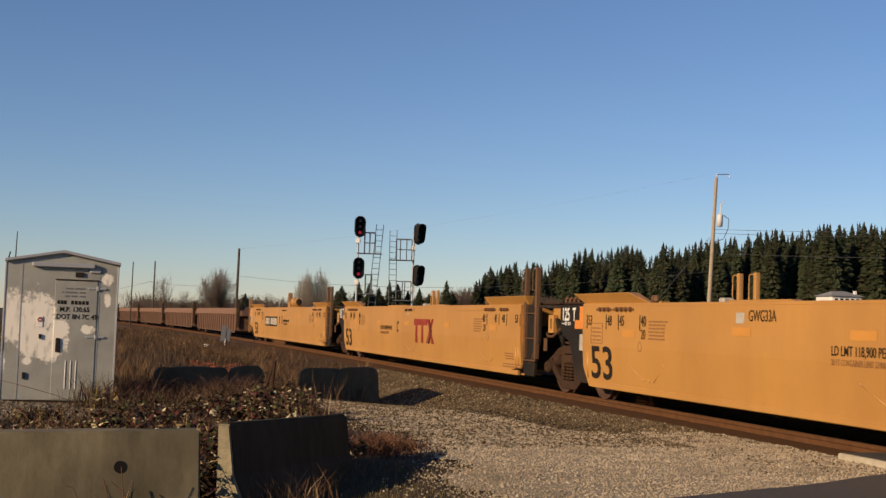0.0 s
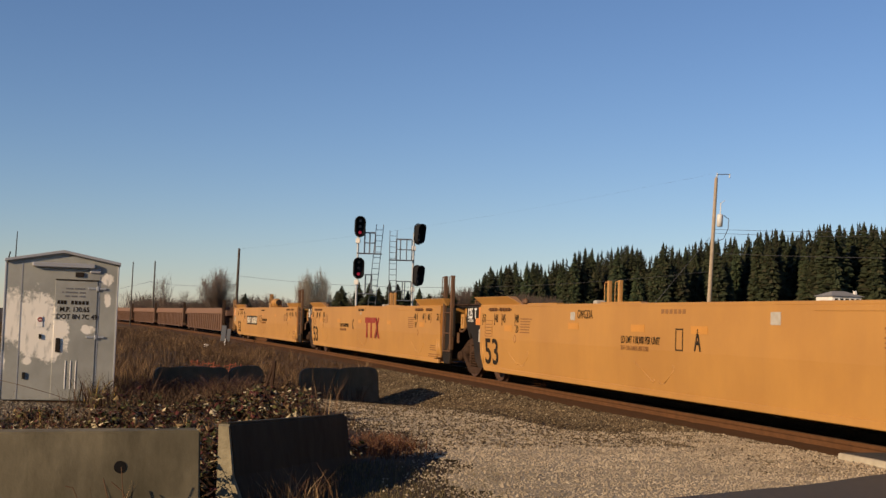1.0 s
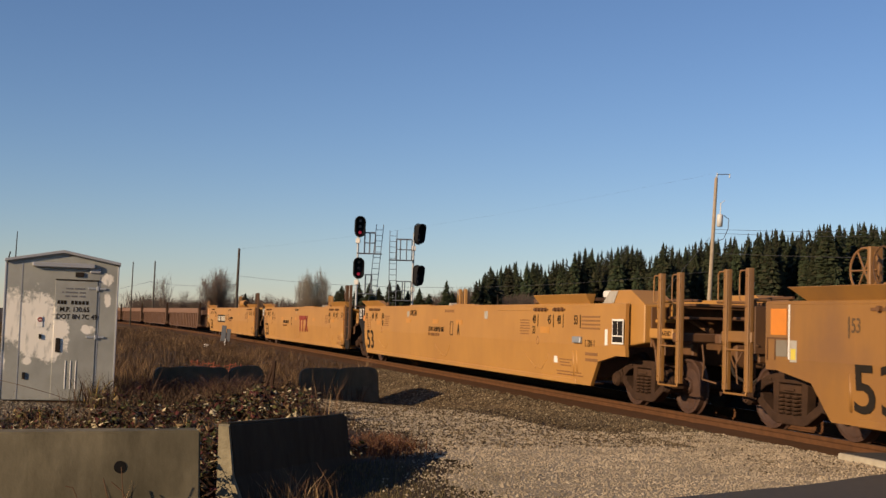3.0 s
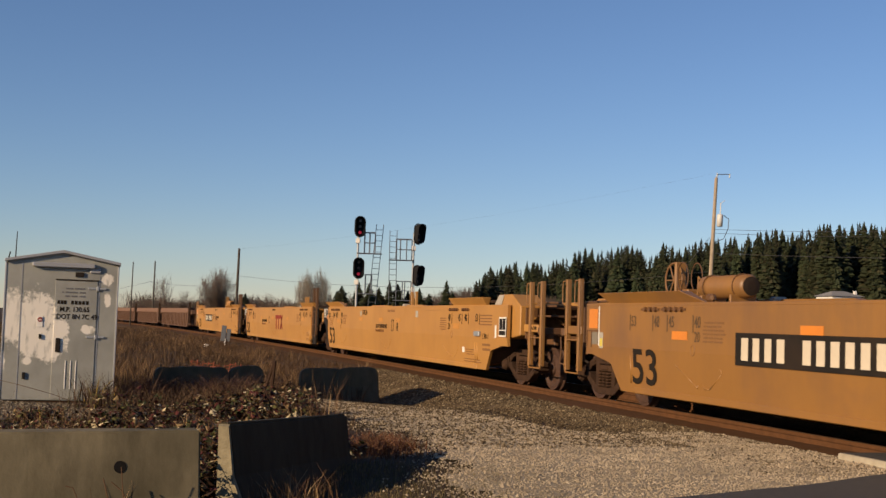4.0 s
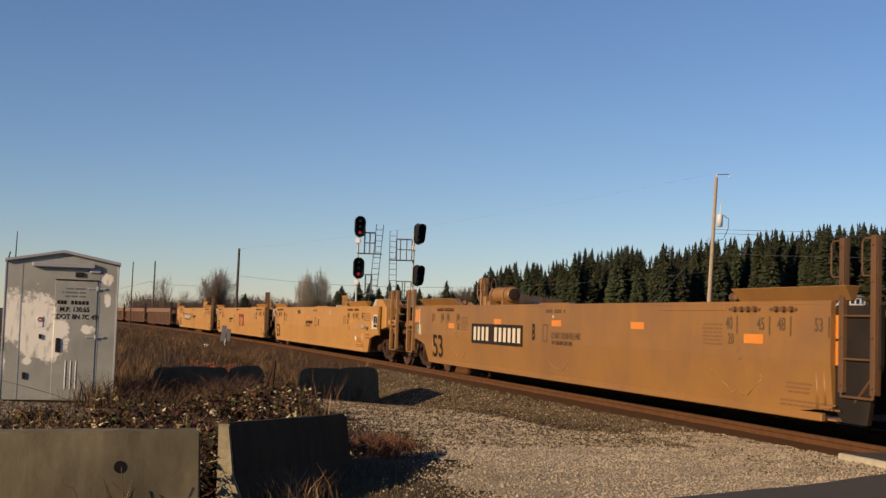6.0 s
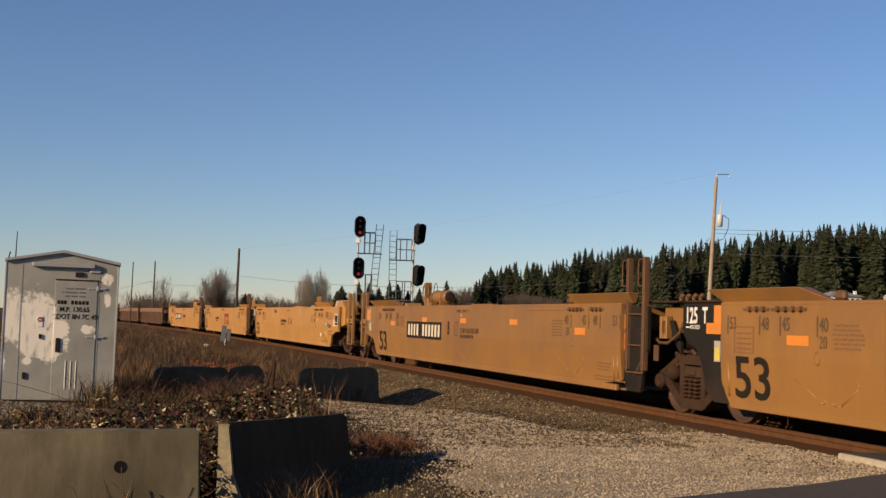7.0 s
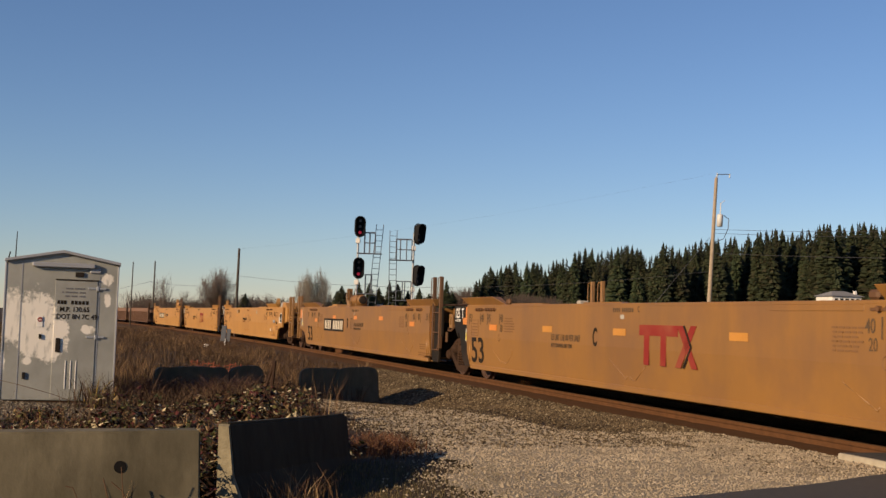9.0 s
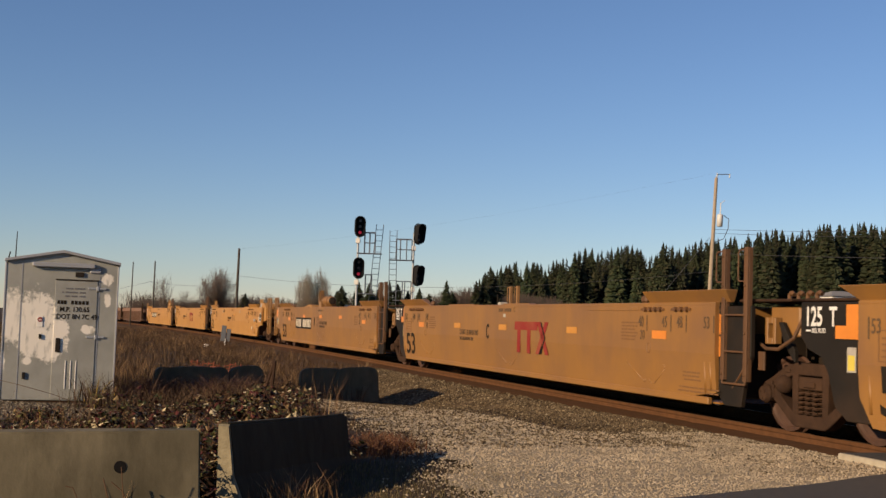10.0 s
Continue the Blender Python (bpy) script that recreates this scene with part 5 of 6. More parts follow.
PALEGREY = material("pale_grey_paint", (0.51, 0.5185, 0.51), 0.5)
utility_pole(17.0, 75.0, -0.5, 11.1, 0.155, WOODPOLE, "tall grey wooden utility pole with a transformer can", 2.3, True, True)
utility_pole(-17.5, 100.0, -0.6, 6.95, 0.14, DARKPOLE, "dark wooden utility pole", 0.6)
utility_pole(-29.5, 120.0, -0.6, 6.5, 0.10, DARKPOLE, "dark wooden utility pole", 0.3, False, False)
utility_pole(-31.75, 120.0, -0.6, 6.35, 0.075, DARKPOLE, "thin dark wooden utility pole", 0.3)
wire("overhead_wire", (17.4, 75, 7.75), (40, 57.0, 8.0), 0.5, 0.011, "dark overhead wire between wooden poles")
wire("overhead_wire", (17.4, 75, 7.5), (40, 57.0, 7.3), 0.4, 0.011, "dark overhead wire between wooden poles")
wire("overhead_wire", (17.5, 75, 6.2), (40, 57.0, 5.9), 0.3, 0.013, "dark overhead wire between wooden poles")
wire("overhead_wire", (17.3, 75, 11.35), (-17.4, 100, 6.9), 0.5, 0.002, "thin overhead wire from the pole top")
wire("overhead_wire", (-17.4, 100, 4.6), (17.0, 75, 5.0), 1.0, 0.010, "dark overhead wire between wooden poles")
wire("overhead_wire", (-17.4, 100, 3.9), (-29.8, 120, 4.4), 0.3, 0.012, "dark overhead wire between wooden poles")
wire("overhead_wire", (-29.8, 120, 4.4), (-48, 135, 1.9), 0.3, 0.012, "dark overhead wire between wooden poles")
wire("guy_wire", (17.1, 75, 7.2), (12.2, 75, 1.0), 0.0, 0.016, "guy wire with a pale marker", 4)


# ---- house on the rise ----
def build_house():
    g = ground_height(61.5, 182)
    h = tagged(new("house"), "white two-storey house with a low grey hipped roof", "house")
    h.matrix_basis = Matrix.Translation((63.2, 182.0, g - 0.55)) @ pose(0, 0, 0, 0, 0, 12) @ Matrix.Diagonal((0.8, 0.8, 1, 1))
    t = 7.75 - g
    part("wall", bevel(boxes((-3.4, 2.9, 0, 6, 0, t)), 0.03), WHITE, h)
    part("wing", bevel(boxes((2.9, 4.0, 0.5, 5, 0, t - 0.5)), 0.03), WHITE, h)
    bm = bmesh.new()
    lo = [bm.verts.new(p) for p in ((-3.9, -0.5, t), (3.4, -0.5, t), (3.4, 6.5, t), (-3.9, 6.5, t))]
    hi = [bm.verts.new(p) for p in ((-1.6, 3, t + 0.85), (1.2, 3, t + 0.85))]
    bm.faces.new((lo[0], lo[1], hi[1], hi[0]))
    bm.faces.new((lo[1], lo[2], hi[1]))
    bm.faces.new((lo[2], lo[3], hi[0], hi[1]))
    bm.faces.new((lo[3], lo[0], hi[0]))
    bm.faces.new(lo[::-1])
    bmesh.ops.recalc_face_normals(bm, faces=bm.faces[:])
    part("roof", bm, GREYROOF, h, "grey roof")
    part("chimney", bevel(boxes((2.0, 2.5, 1.0, 1.6, t, t + 0.9)), 0.02), WHITE, h)
    for k in range(5):
        x = -2.9 + 1.15 * k
        w = part("window", boxes((x - 0.05, x + 0.75, -0.06, -0.005, t - 1.15, t - 0.3)), WHITE, h)
        part("pane", boxes((x, x + 0.7, -0.075, -0.062, t - 1.1, t - 0.35)), DARKGLASS, w)
    part("balcony", boxes((-3.4, 2.9, -0.9, -0.08, t - 1.7, t - 1.55), (-3.4, 2.9, -0.9, -0.84, t - 1.55, t - 1.2)), WHITE, h)


GREYROOF = material("grey_shingle", (0.21, 0.2065, 0.203), 0.9)
DARKGLASS = material("dark_window_glass", (0.021, 0.0245, 0.028), 0.1)
build_house()


# ---- plants and loose stone ----
def leaf_paint(name, colors, rough=0.8, by_tree=False):
    """Colours picked piece by piece from a short scale."""
    m = bpy.data.materials.new(name)
    m.use_nodes = True
    N, L = m.node_tree.nodes, m.node_tree.links
    b = N["Principled BSDF"]
    b.inputs["Roughness"].default_value = rough
    b.inputs["Specular IOR Level"].default_value = 0.25
    geo = N.new("ShaderNodeNewGeometry")
    rp = N.new("ShaderNodeValToRGB")
    rp.color_ramp.interpolation = "CONSTANT"
    while len(rp.color_ramp.elements) < len(colors):
        rp.color_ramp.elements.new(0.5)
    for e, (p, c) in zip(rp.color_ramp.elements, colors):
        e.position = p
        e.color = (*c, 1)
    L.new(geo.outputs["Random Per Island"], rp.inputs[0])
    tc = N.new("ShaderNodeTexCoord")
    nz = N.new("ShaderNodeTexNoise")
    nz.inputs["Scale"].default_value = 1.7
    nz.inputs["Detail"].default_value = 5
    L.new(tc.outputs["Object"], nz.inputs["Vector"])
    hs = N.new("ShaderNodeHueSaturation")
    mr = N.new("ShaderNodeMapRange")
    mr.inputs[1].default_value, mr.inputs[2].default_value = 0.3, 0.7
    mr.inputs[3].default_value, mr.inputs[4].default_value = 0.75, 1.2
    L.new(nz.outputs["Fac"], mr.inputs[0])
    val = mr.outputs[0]
    if by_tree:
        info = N.new("ShaderNodeObjectInfo")
        m2 = N.new("ShaderNodeMapRange")
        m2.inputs[3].default_value, m2.inputs[4].default_value = 0.75, 1.2
        L.new(info.outputs["Random"], m2.inputs[0])
        mu = N.new("ShaderNodeMath")
        mu.operation = "MULTIPLY"
        L.new(val, mu.inputs[0])
        L.new(m2.outputs[0], mu.inputs[1])
        val = mu.outputs[0]
        m3 = N.new("ShaderNodeMapRange")
        m3.inputs[3].default_value, m3.inputs[4].default_value = 0.465, 0.515
        L.new(info.outputs["Random"], m3.inputs[0])
        L.new(m3.outputs[0], hs.inputs["Hue"])
    L.new(val, hs.inputs["Value"])
    L.new(rp.outputs[0], hs.inputs["Color"])
    L.new(hs.outputs[0], b.inputs["Base Color"])
    return m


NEEDLES = leaf_paint("conifer_needles", [(0, (0.0190, 0.0270, 0.0118)), (0.3, (0.0236, 0.0325, 0.0130)), (0.6, (0.0285, 0.0356, 0.0135)), (0.85, (0.0365, 0.0365, 0.0160))], by_tree=True)
BARK = material("dark_bark", (0.07, 0.0525, 0.0385), 0.95, 0, (0.042, 0.0315, 0.0245), 8, bump=0.6)
TWIG = leaf_paint("bare_twigs", [(0, (0.0806, 0.0558, 0.0403)), (0.4, (0.1116, 0.0806, 0.0589)), (0.75, (0.1426, 0.1054, 0.0806))])
PALETWIG = leaf_paint("pale_bare_twigs", [(0, (0.124, 0.0992, 0.0698)), (0.4, (0.1612, 0.1302, 0.0949)), (0.75, (0.1922, 0.1612, 0.1172))])
HEDGE = leaf_paint("brown_hedge_twigs", [(0, (0.054, 0.0382, 0.0314)), (0.4, (0.0756, 0.0542, 0.0431)), (0.8, (0.0486, 0.0478, 0.0353))])
CANE = leaf_paint("bramble_canes", [(0, (0.042, 0.0182, 0.014)), (0.35, (0.063, 0.0315, 0.0182)), (0.75, (0.119, 0.0735, 0.0385))])
LEAVES = leaf_paint("withered_leaves", [(0, (0.0227, 0.0123, 0.0076)), (0.2, (0.0754, 0.0189, 0.0141)), (0.36, (0.033, 0.0377, 0.0113)), (0.56, (0.0707, 0.0377, 0.017)), (0.72, (0.0943, 0.0896, 0.0264)), (0.83, (0.1886, 0.132, 0.0566)), (0.93, (0.4526, 0.3866, 0.2357))])
DRYGRASS = leaf_paint("dry_grass", [(0, (0.1274, 0.0728, 0.0346)), (0.3, (0.2184, 0.1365, 0.0637)), (0.6, (0.091, 0.0501, 0.0255)), (0.85, (0.3822, 0.273, 0.1365))])
FIELD = leaf_paint("brown_weeds", [(0, (0.0573, 0.033, 0.016)), (0.3, (0.0785, 0.0476, 0.0234)), (0.6, (0.0422, 0.0253, 0.0129)), (0.9, (0.1207, 0.0825, 0.0431))])
STONES = leaf_paint("loose_ballast", [(0, (0.045, 0.032, 0.017)), (0.22, (0.085, 0.062, 0.033)), (0.5, (0.125, 0.094, 0.052)), (0.78, (0.066, 0.046, 0.024)), (0.93, (0.25, 0.205, 0.125))], 0.9)
PEBBLES = leaf_paint("loose_gravel", [(0, (0.2946, 0.2431, 0.166)), (0.25, (0.3398, 0.2838, 0.1959)), (0.5, (0.3714, 0.3108, 0.2173)), (0.75, (0.263, 0.216, 0.1469)), (0.93, (0.4121, 0.3559, 0.26)), (0.96, (0.1637, 0.1369, 0.0967))], 0.9)


def mesh_of(name, verts, faces, mat):
    me = bpy.data.meshes.new(name)
    me.from_pydata(verts, [], faces)
    me.materials.append(mat)
    return me


def conifer_crown(rng, height, width, levels=15, dense=13):
    """Short overlapping boughs all round a pointed crown, each a folded kite, ragged in outline."""
    V, F = [], []
    bulge = [rng.uniform(0.72, 1.2) for k in range(9)]
    for k in range(levels * dense):
        u = (k + rng.random()) / (levels * dense)
        u = 1 - (1 - u) ** 0.8
        q = u * 8
        b = bulge[int(q)] * (1 - q % 1) + bulge[min(8, int(q) + 1)] * (q % 1)
        r = width * min(1.0, 1.25 * (1 - u) ** 0.75) * b + 0.12
        z = height * (0.04 + 0.93 * u)
        a = rng.uniform(0, 6.283)
        rr = r * rng.uniform(0.55, 1.12)
        c, s = math.cos(a), math.sin(a)
        w = rr * rng.uniform(0.16, 0.34) + 0.10
        drop = rr * rng.uniform(-0.05, 0.5)
        lean = height * 0.022
        t = len(V)
        V += [(c * rr * 0.15, s * rr * 0.15, z + lean), (c * rr * 0.62 - s * w, s * rr * 0.62 + c * w, z - drop * 0.7), (c * rr, s * rr, z - drop * 0.6), (c * rr * 0.62 + s * w, s * rr * 0.62 - c * w, z - drop * 0.7), (c * rr * 0.6, s * rr * 0.6, z + 0.16 * rr - drop * 0.1)]
        F += [(t, t + 1, t + 4), (t + 1, t + 2, t + 4), (t + 2, t + 3, t + 4), (t + 3, t, t + 4)]
    t = len(V)
    V += [(0.14, 0, height * 0.9), (-0.07, 0.12, height * 0.9), (-0.07, -0.12, height * 0.9), (0, 0, height)]
    F += [(t, t + 1, t + 3), (t + 1, t + 2, t + 3), (t + 2, t, t + 3)]
    return V, F


PROFILE = ((-9.0, 6.9), (7.0, 9.9), (8.8, 12.8), (13.0, 13.2), (15.0, 14.3), (19.1, 13.8), (22.4, 14.6), (24.1, 15.1), (28.5, 17.4), (30.7, 16.7), (32.9, 17.3), (36.8, 18.1), (40.7, 16.6), (44.0, 19.0), (46.3, 17.3), (48.5, 18.6), (50.7, 19.6), (55.1, 20.0), (60.1, 21.0), (65.1, 22.2), (68.5, 21.6), (72.9, 23.0), (74.9, 23.4), (79.6, 23.3), (82.9, 24.3), (85.7, 23.2), (101.9, 25.6), (146.6, 32.1))


def wood_top(x, y):
    """The height of the wood's outline over a place."""
    q = x * 230 / y
    for (a, za), (b, zb) in zip(PROFILE, PROFILE[1:]):
        if a <= q <= b:
            zp = za + (zb - za) * (q - a) / (b - a)
            return 1.27 + (zp - 1.27) * y / 230
    return 6.0


def build_woods():
    rng = random.Random(4)
    protos = []
    for k in range(6):
        w = 0.125 + 0.025 * (k % 3)
        t = tagged(new("conifer"), "tall dark green conifer at the wood's edge", "tree", "conifers of the wood")
        crown = new("crown", mesh_of("crown", *fixed_crown(rng, w), NEEDLES))
        crown.parent = t
        bm = bmesh.new()
        rod(bm, (0, 0, 0), (0, 0, 0.95), 0.018, 0.003, 6)
        part("trunk", bm, BARK, t)
        protos.append(t)
    used = set()
    spots = []
    for k in range(170):
        q = 7.0 + (112 - 7.0) * (k + rng.uniform(0, 0.9)) / 170
        y = rng.uniform(214, 236)
        spots.append((q * y / 230, y, 1.0 if rng.random() < 0.36 else rng.uniform(0.68, 0.97)))
    for x, y, f in spots:
        g = ground_height(x, y)
        h = max(3.5, (wood_top(x, y) - g) * f)
        k = rng.randrange(6)
        m = Matrix.Translation((x, y, g - 0.2)) @ pose(0, 0, 0, rng.uniform(-1.5, 1.5), rng.uniform(-1.5, 1.5), rng.uniform(0, 360))
        wide = rng.uniform(0.8, 1.3)
        if k not in used:
            used.add(k)
            protos[k].matrix_basis = m
            protos[k].scale = (h * wide, h * wide, h)
        else:
            ob = copy_thing(protos[k], m)
            ob.scale = (h * wide, h * wide, h)
    # the wood behind, one mass
    V, F = [], []
    for k in range(420):
        q = 8 + 120 * rng.random()
        y = rng.uniform(238, 300)
        x = q * y / 230
        g = ground_height(x, y)
        h = max(3.5, (wood_top(x, y) - g) * rng.uniform(0.8, 1.0))
        v, f = fixed_crown(rng, rng.uniform(0.13, 0.19), 18, 13)
        o = len(V)
        V += [(x + a * h, y + b * h, g + c * h) for a, b, c in v]
        F += [tuple(i + o for i in t) for t in f]
    tagged(new("far_wood", mesh_of("far_wood", V, F, NEEDLES)), "dense dark conifer wood behind the edge trees", "wood", kind="stuff")
    # lone conifers beyond the signals
    for px, y, z in ((-12.6, 148, 5.5), (-13.4, 150, 4.9), (-10.6, 150, 6.1), (-9.1, 147, 5.9), (-8.0, 150, 5.5), (-6.6, 148, 6.3), (-5.6, 149, 6.0), (-4.3, 150, 5.2), (-2.8, 148, 5.5), (-1.6, 150, 4.9), (0.6, 148, 6.6), (1.4, 150, 5.2), (4.4, 149, 6.7), (5.4, 150, 7.4), (6.6, 152, 8.2), (-24.6, 147, 4.1)):
        g = ground_height(px, y)
        h = z - g
        ob = copy_thing(protos[rng.randrange(6)], Matrix.Translation((px, y, g)) @ pose(0, 0, 0, 0, 0, rng.uniform(0, 360)))
        ob.scale = (h * 1.9, h * 1.9, h)
        tagged(ob, "small dark conifer standing apart above the hedge", group="lone conifers")


def fixed_crown(rng, w, levels=34, dense=22):
    """A crown one metre high, w wide, for scaling to a tree."""
    V, F = conifer_crown(rng, 20.0, w * 20, levels, dense)
    return [(x / 20, y / 20, z / 20) for x, y, z in V], F


def fan_tree(x, y, height, half, low, limbs, label, seed, mat, narrow=1.0, clump=0.0, twigs=20):
    """A leafless crown of many limbs that rise from a low fork and spread to a rounded outline."""
    rng = random.Random(seed)
    V, F = [], []
    TV, TF = [], []

    def tube(V, F, a, b, ra, rb):
        d = (b - a).normalized()
        p = d.orthogonal().normalized()
        q = d.cross(p)
        t = len(V)
        for c, r in ((a, ra), (b, rb)):
            for k in range(3):
                V.append(tuple(c + (p * math.cos(k * 2.094) + q * math.sin(k * 2.094)) * r))
        for k in range(3):
            F.append((t + k, t + (k + 1) % 3, t + 3 + (k + 1) % 3, t + 3 + k))

    tube(TV, TF, Vector((0, 0, 0)), Vector((0, 0, low * height * 1.15)), 0.020 * height, 0.014 * height)
    for k in range(limbs):
        a = rng.uniform(0, 6.283)
        e = rng.uniform(0.0, 1.0) ** 0.7
        tip_z = height * (low + (1 - low) * math.sqrt(max(0.03, 1 - (e * 0.86) ** 2)) * rng.uniform(0.8, 1.0))
        tip = Vector((math.cos(a) * half * e, math.sin(a) * half * e, tip_z))
        base = Vector((math.cos(a) * half * e * clump, math.sin(a) * half * e * clump, low * height * rng.uniform(0.55, 1.1)))
        knee = base.lerp(tip, 0.5) + Vector((math.cos(a) * half * 0.16 * narrow * e, math.sin(a) * half * 0.16 * narrow * e, -0.02 * height))
        pts = []
        for i in range(8):
            u = i / 7
            w = rng.uniform(-1, 1) * 0.012 * height * (0 < i < 7)
            pts.append(base * (1 - u) ** 2 + knee * 2 * u * (1 - u) + tip * u * u + Vector((w, w * 0.5, 0)))
        for i in range(7):
            tube(V, F, pts[i], pts[i + 1], 0.0024 * height * (1 - 0.12 * i), 0.0024 * height * (1 - 0.12 * (i + 1)))
        for j in range(twigs):
            u = rng.uniform(1.4, 6.9)
            i = int(u)
            o = pts[i].lerp(pts[i + 1], u - i)
            d = (pts[i + 1] - pts[i]).normalized()
            nd = (d + Vector((rng.uniform(-1, 1), rng.uniform(-1, 1), rng.uniform(-0.3, 0.8))) * 0.62 * narrow).normalized()
            ln = height * rng.uniform(0.07, 0.17)
            f = o + nd * ln
            tube(V, F, o, f, 0.0010 * height, 0.0006 * height)
            for m in range(7):
                q = o.lerp(f, rng.uniform(0.3, 1.0))
                td = (nd + Vector((rng.uniform(-1, 1), rng.uniform(-1, 1), rng.uniform(-0.3, 0.9))) * 0.6 * narrow).normalized()
                tube(V, F, q, q + td * ln * rng.uniform(0.3, 0.6), 0.0006 * height, 0.0004 * height)
    t = tagged(new("bare_tree"), label, "tree", "bare trees")
    t.matrix_basis = Matrix.Translation((x, y, ground_height(x, y) - 0.1))
    o = new("trunk", mesh_of("trunk", TV, TF, BARK))
    o.parent = t
    o = new("crown", mesh_of("crown", V, F, mat))
    o.parent = t
    return t


def build_hedges():
    """Low brown scrub along the far side of the line."""
    rng = random.Random(9)
    V, F = [], []
    for k in range(80000):
        u = rng.random()
        y = rng.uniform(150, 200)
        q = -46 + 88 * u
        x = q * y / 175 
        g = ground_height(x, y)
        top = 3.7 + 1.5 * noise.noise((x * 0.16, y * 0.03, 0)) + 1.2 * noise.noise((x * 0.5, y * 0.1, 1)) - 0.6 * step(-26, -34, q) + 0.8 * step(-22, -9, q) + 1.3 * step(-9, 5, q) - 2.6 * step(12, 26, q)
        h = top * rng.uniform(0.3, 1.0)
        w = rng.uniform(0.012, 0.045)
        dx, dy = rng.gauss(0, 0.8), rng.uniform(-0.3, 0.3)
        t = len(V)
        low = rng.uniform(0.1, 0.7)
        V += [(x - w, y, g + h * low), (x + w, y + w, g + h * low), (x + dx + w * 0.4, y + dy, g + h), (x + dx - w * 0.4, y + dy, g + h)]
        F.append((t, t + 1, t + 2, t + 3))
    tagged(new("hedgerow", mesh_of("hedgerow", V, F, HEDGE)), "low brown leafless scrub along the line", "hedge", kind="stuff")


def scatter_stones(name, count, place, size, mat, label, category, seed):
    rng = random.Random(seed)
    V, F = [], []
    done = 0
    while done < count:
        p = place(rng)
        if p is None:
            continue
        done += 1
        x, y, z = p
        s = rng.uniform(*size)
        a = rng.uniform(0, 6.3)
        t = len(V)
        c, sn = math.cos(a) * s, math.sin(a) * s
        e = rng.uniform(0.6, 1.0)
        k = rng.uniform(0.45, 0.8) * s
        V += [(x + c, y + sn, z), (x - sn * e, y + c * e, z + k * rng.uniform(-0.2, 0.3)), (x - c, y - sn, z + k * rng.uniform(-0.2, 0.3)), (x + sn * e, y - c * e, z), (x + c * rng.uniform(-0.3, 0.3), y, z + k), (x, y, z - k)]
        for i in range(4):
            j = (i + 1) % 4
            F += [(t + i, t + j, t + 4), (t + j, t + i, t + 5)]
    tagged(new(name, mesh_of(name, V, F, mat)), label, category, kind="stuff")


def ballast_top(n):
    prof = ((-1.9, -0.62), (-0.75, -0.27), (-0.3, -0.21), (0.08, -0.175), (0.68, -0.115), (3.3, -0.2))
    for (a, za), (b, zb) in zip(prof, prof[1:]):
        if a <= n <= b:
            return za + (zb - za) * (n - a) / (b - a)
    return -0.6


def on_ballast(rng):
    s = 9.7 + 24 * rng.random() ** 1.2
    n = rng.uniform(-1.9, 0.22)
    if n > 0.02 and rng.random() < 0.55:
        return None
    p = on_track(s, n)
    z = max(ballast_top(n), ground_height(p.x, p.y))
    if s < 12.5 and n < -0.2 and rng.random() < 0.7:
        return None
    return p.x, p.y, z + 0.006


def spill(rng):
    """Stone strayed past the foot of the ballast."""
    s = 12.0 + 16 * rng.random()
    n = -1.4 - 3.6 * rng.random() ** 1.3
    p = on_track(s, n)
    return p.x, p.y, ground_height(p.x, p.y) + 0.028


def on_apron(rng):
    s = rng.uniform(6.5, 23.0)
    n = rng.uniform(-6.2, 0.1)
    p = on_track(s, n)
    if n < -4.5 - 0.6 * step(11.0, 9.3, s) - 0.8 * rng.random() * rng.random():
        return None
    far = apron_end(n)
    if s > far + 0.4 or s < 9.73 + 0.352 * n:
        return None
    return p.x, p.y, ground_height(p.x, p.y) + 0.021 + 0.012 * noise.noise((p.x * 4, p.y * 4, 1))


def blades(name, count, place, mat, label, seed, height, width, bend=0.35):
    rng = random.Random(seed)
    V, F = [], []
    done = 0
    while done < count:
        p = place(rng)
        if p is None:
            continue
        done += 1
        x, y, z = p
        h = rng.uniform(*height)
        w = rng.uniform(*width)
        a = rng.uniform(0, 6.3)
        bx, by = bend * h * math.cos(a) * rng.uniform(0.2, 1.4), bend * h * math.sin(a) * rng.uniform(0.2, 1.4)
        b = a + rng.uniform(-1, 1)
        wx, wy = -math.sin(b) * w, math.cos(b) * w
        t = len(V)
        V += [(x - wx, y - wy, z - 0.03), (x + wx, y + wy, z - 0.03), (x + bx * 0.4 + wx * 0.7, y + by * 0.4 + wy * 0.7, z + h * 0.6), (x + bx * 0.4 - wx * 0.7, y + by * 0.4 - wy * 0.7, z + h * 0.6), (x + bx, y + by, z + h)]
        F += [(t, t + 1, t + 2, t + 3), (t + 3, t + 2, t + 4)]
    return tagged(new(name, mesh_of(name, V, F, mat)), label, "grass" if "grass" in name else "weeds", kind="stuff")


def in_field(rng):
    s = 19 + 100 * rng.random() ** 1.8
    n = -0.7 - 17 * rng.random() ** 1.2
    p = on_track(s, n)
    if s < 24 and n > -4.6:
        return None
    if p.x < -0.27 * p.y and p.y < 20.8:
        return None
    if s < 30 and n > -2.4:
        return None
    if noise.noise((p.x * 0.8, p.y * 0.35, 0)) < rng.uniform(-0.5, 0.25):
        return None
    if -7.6 < p.x < -5.3 and 19.2 < p.y < 22.5:
        return None
    return p.x, p.y, max(ground_height(p.x, p.y), ballast_top(n) if n > -1.9 else -9)


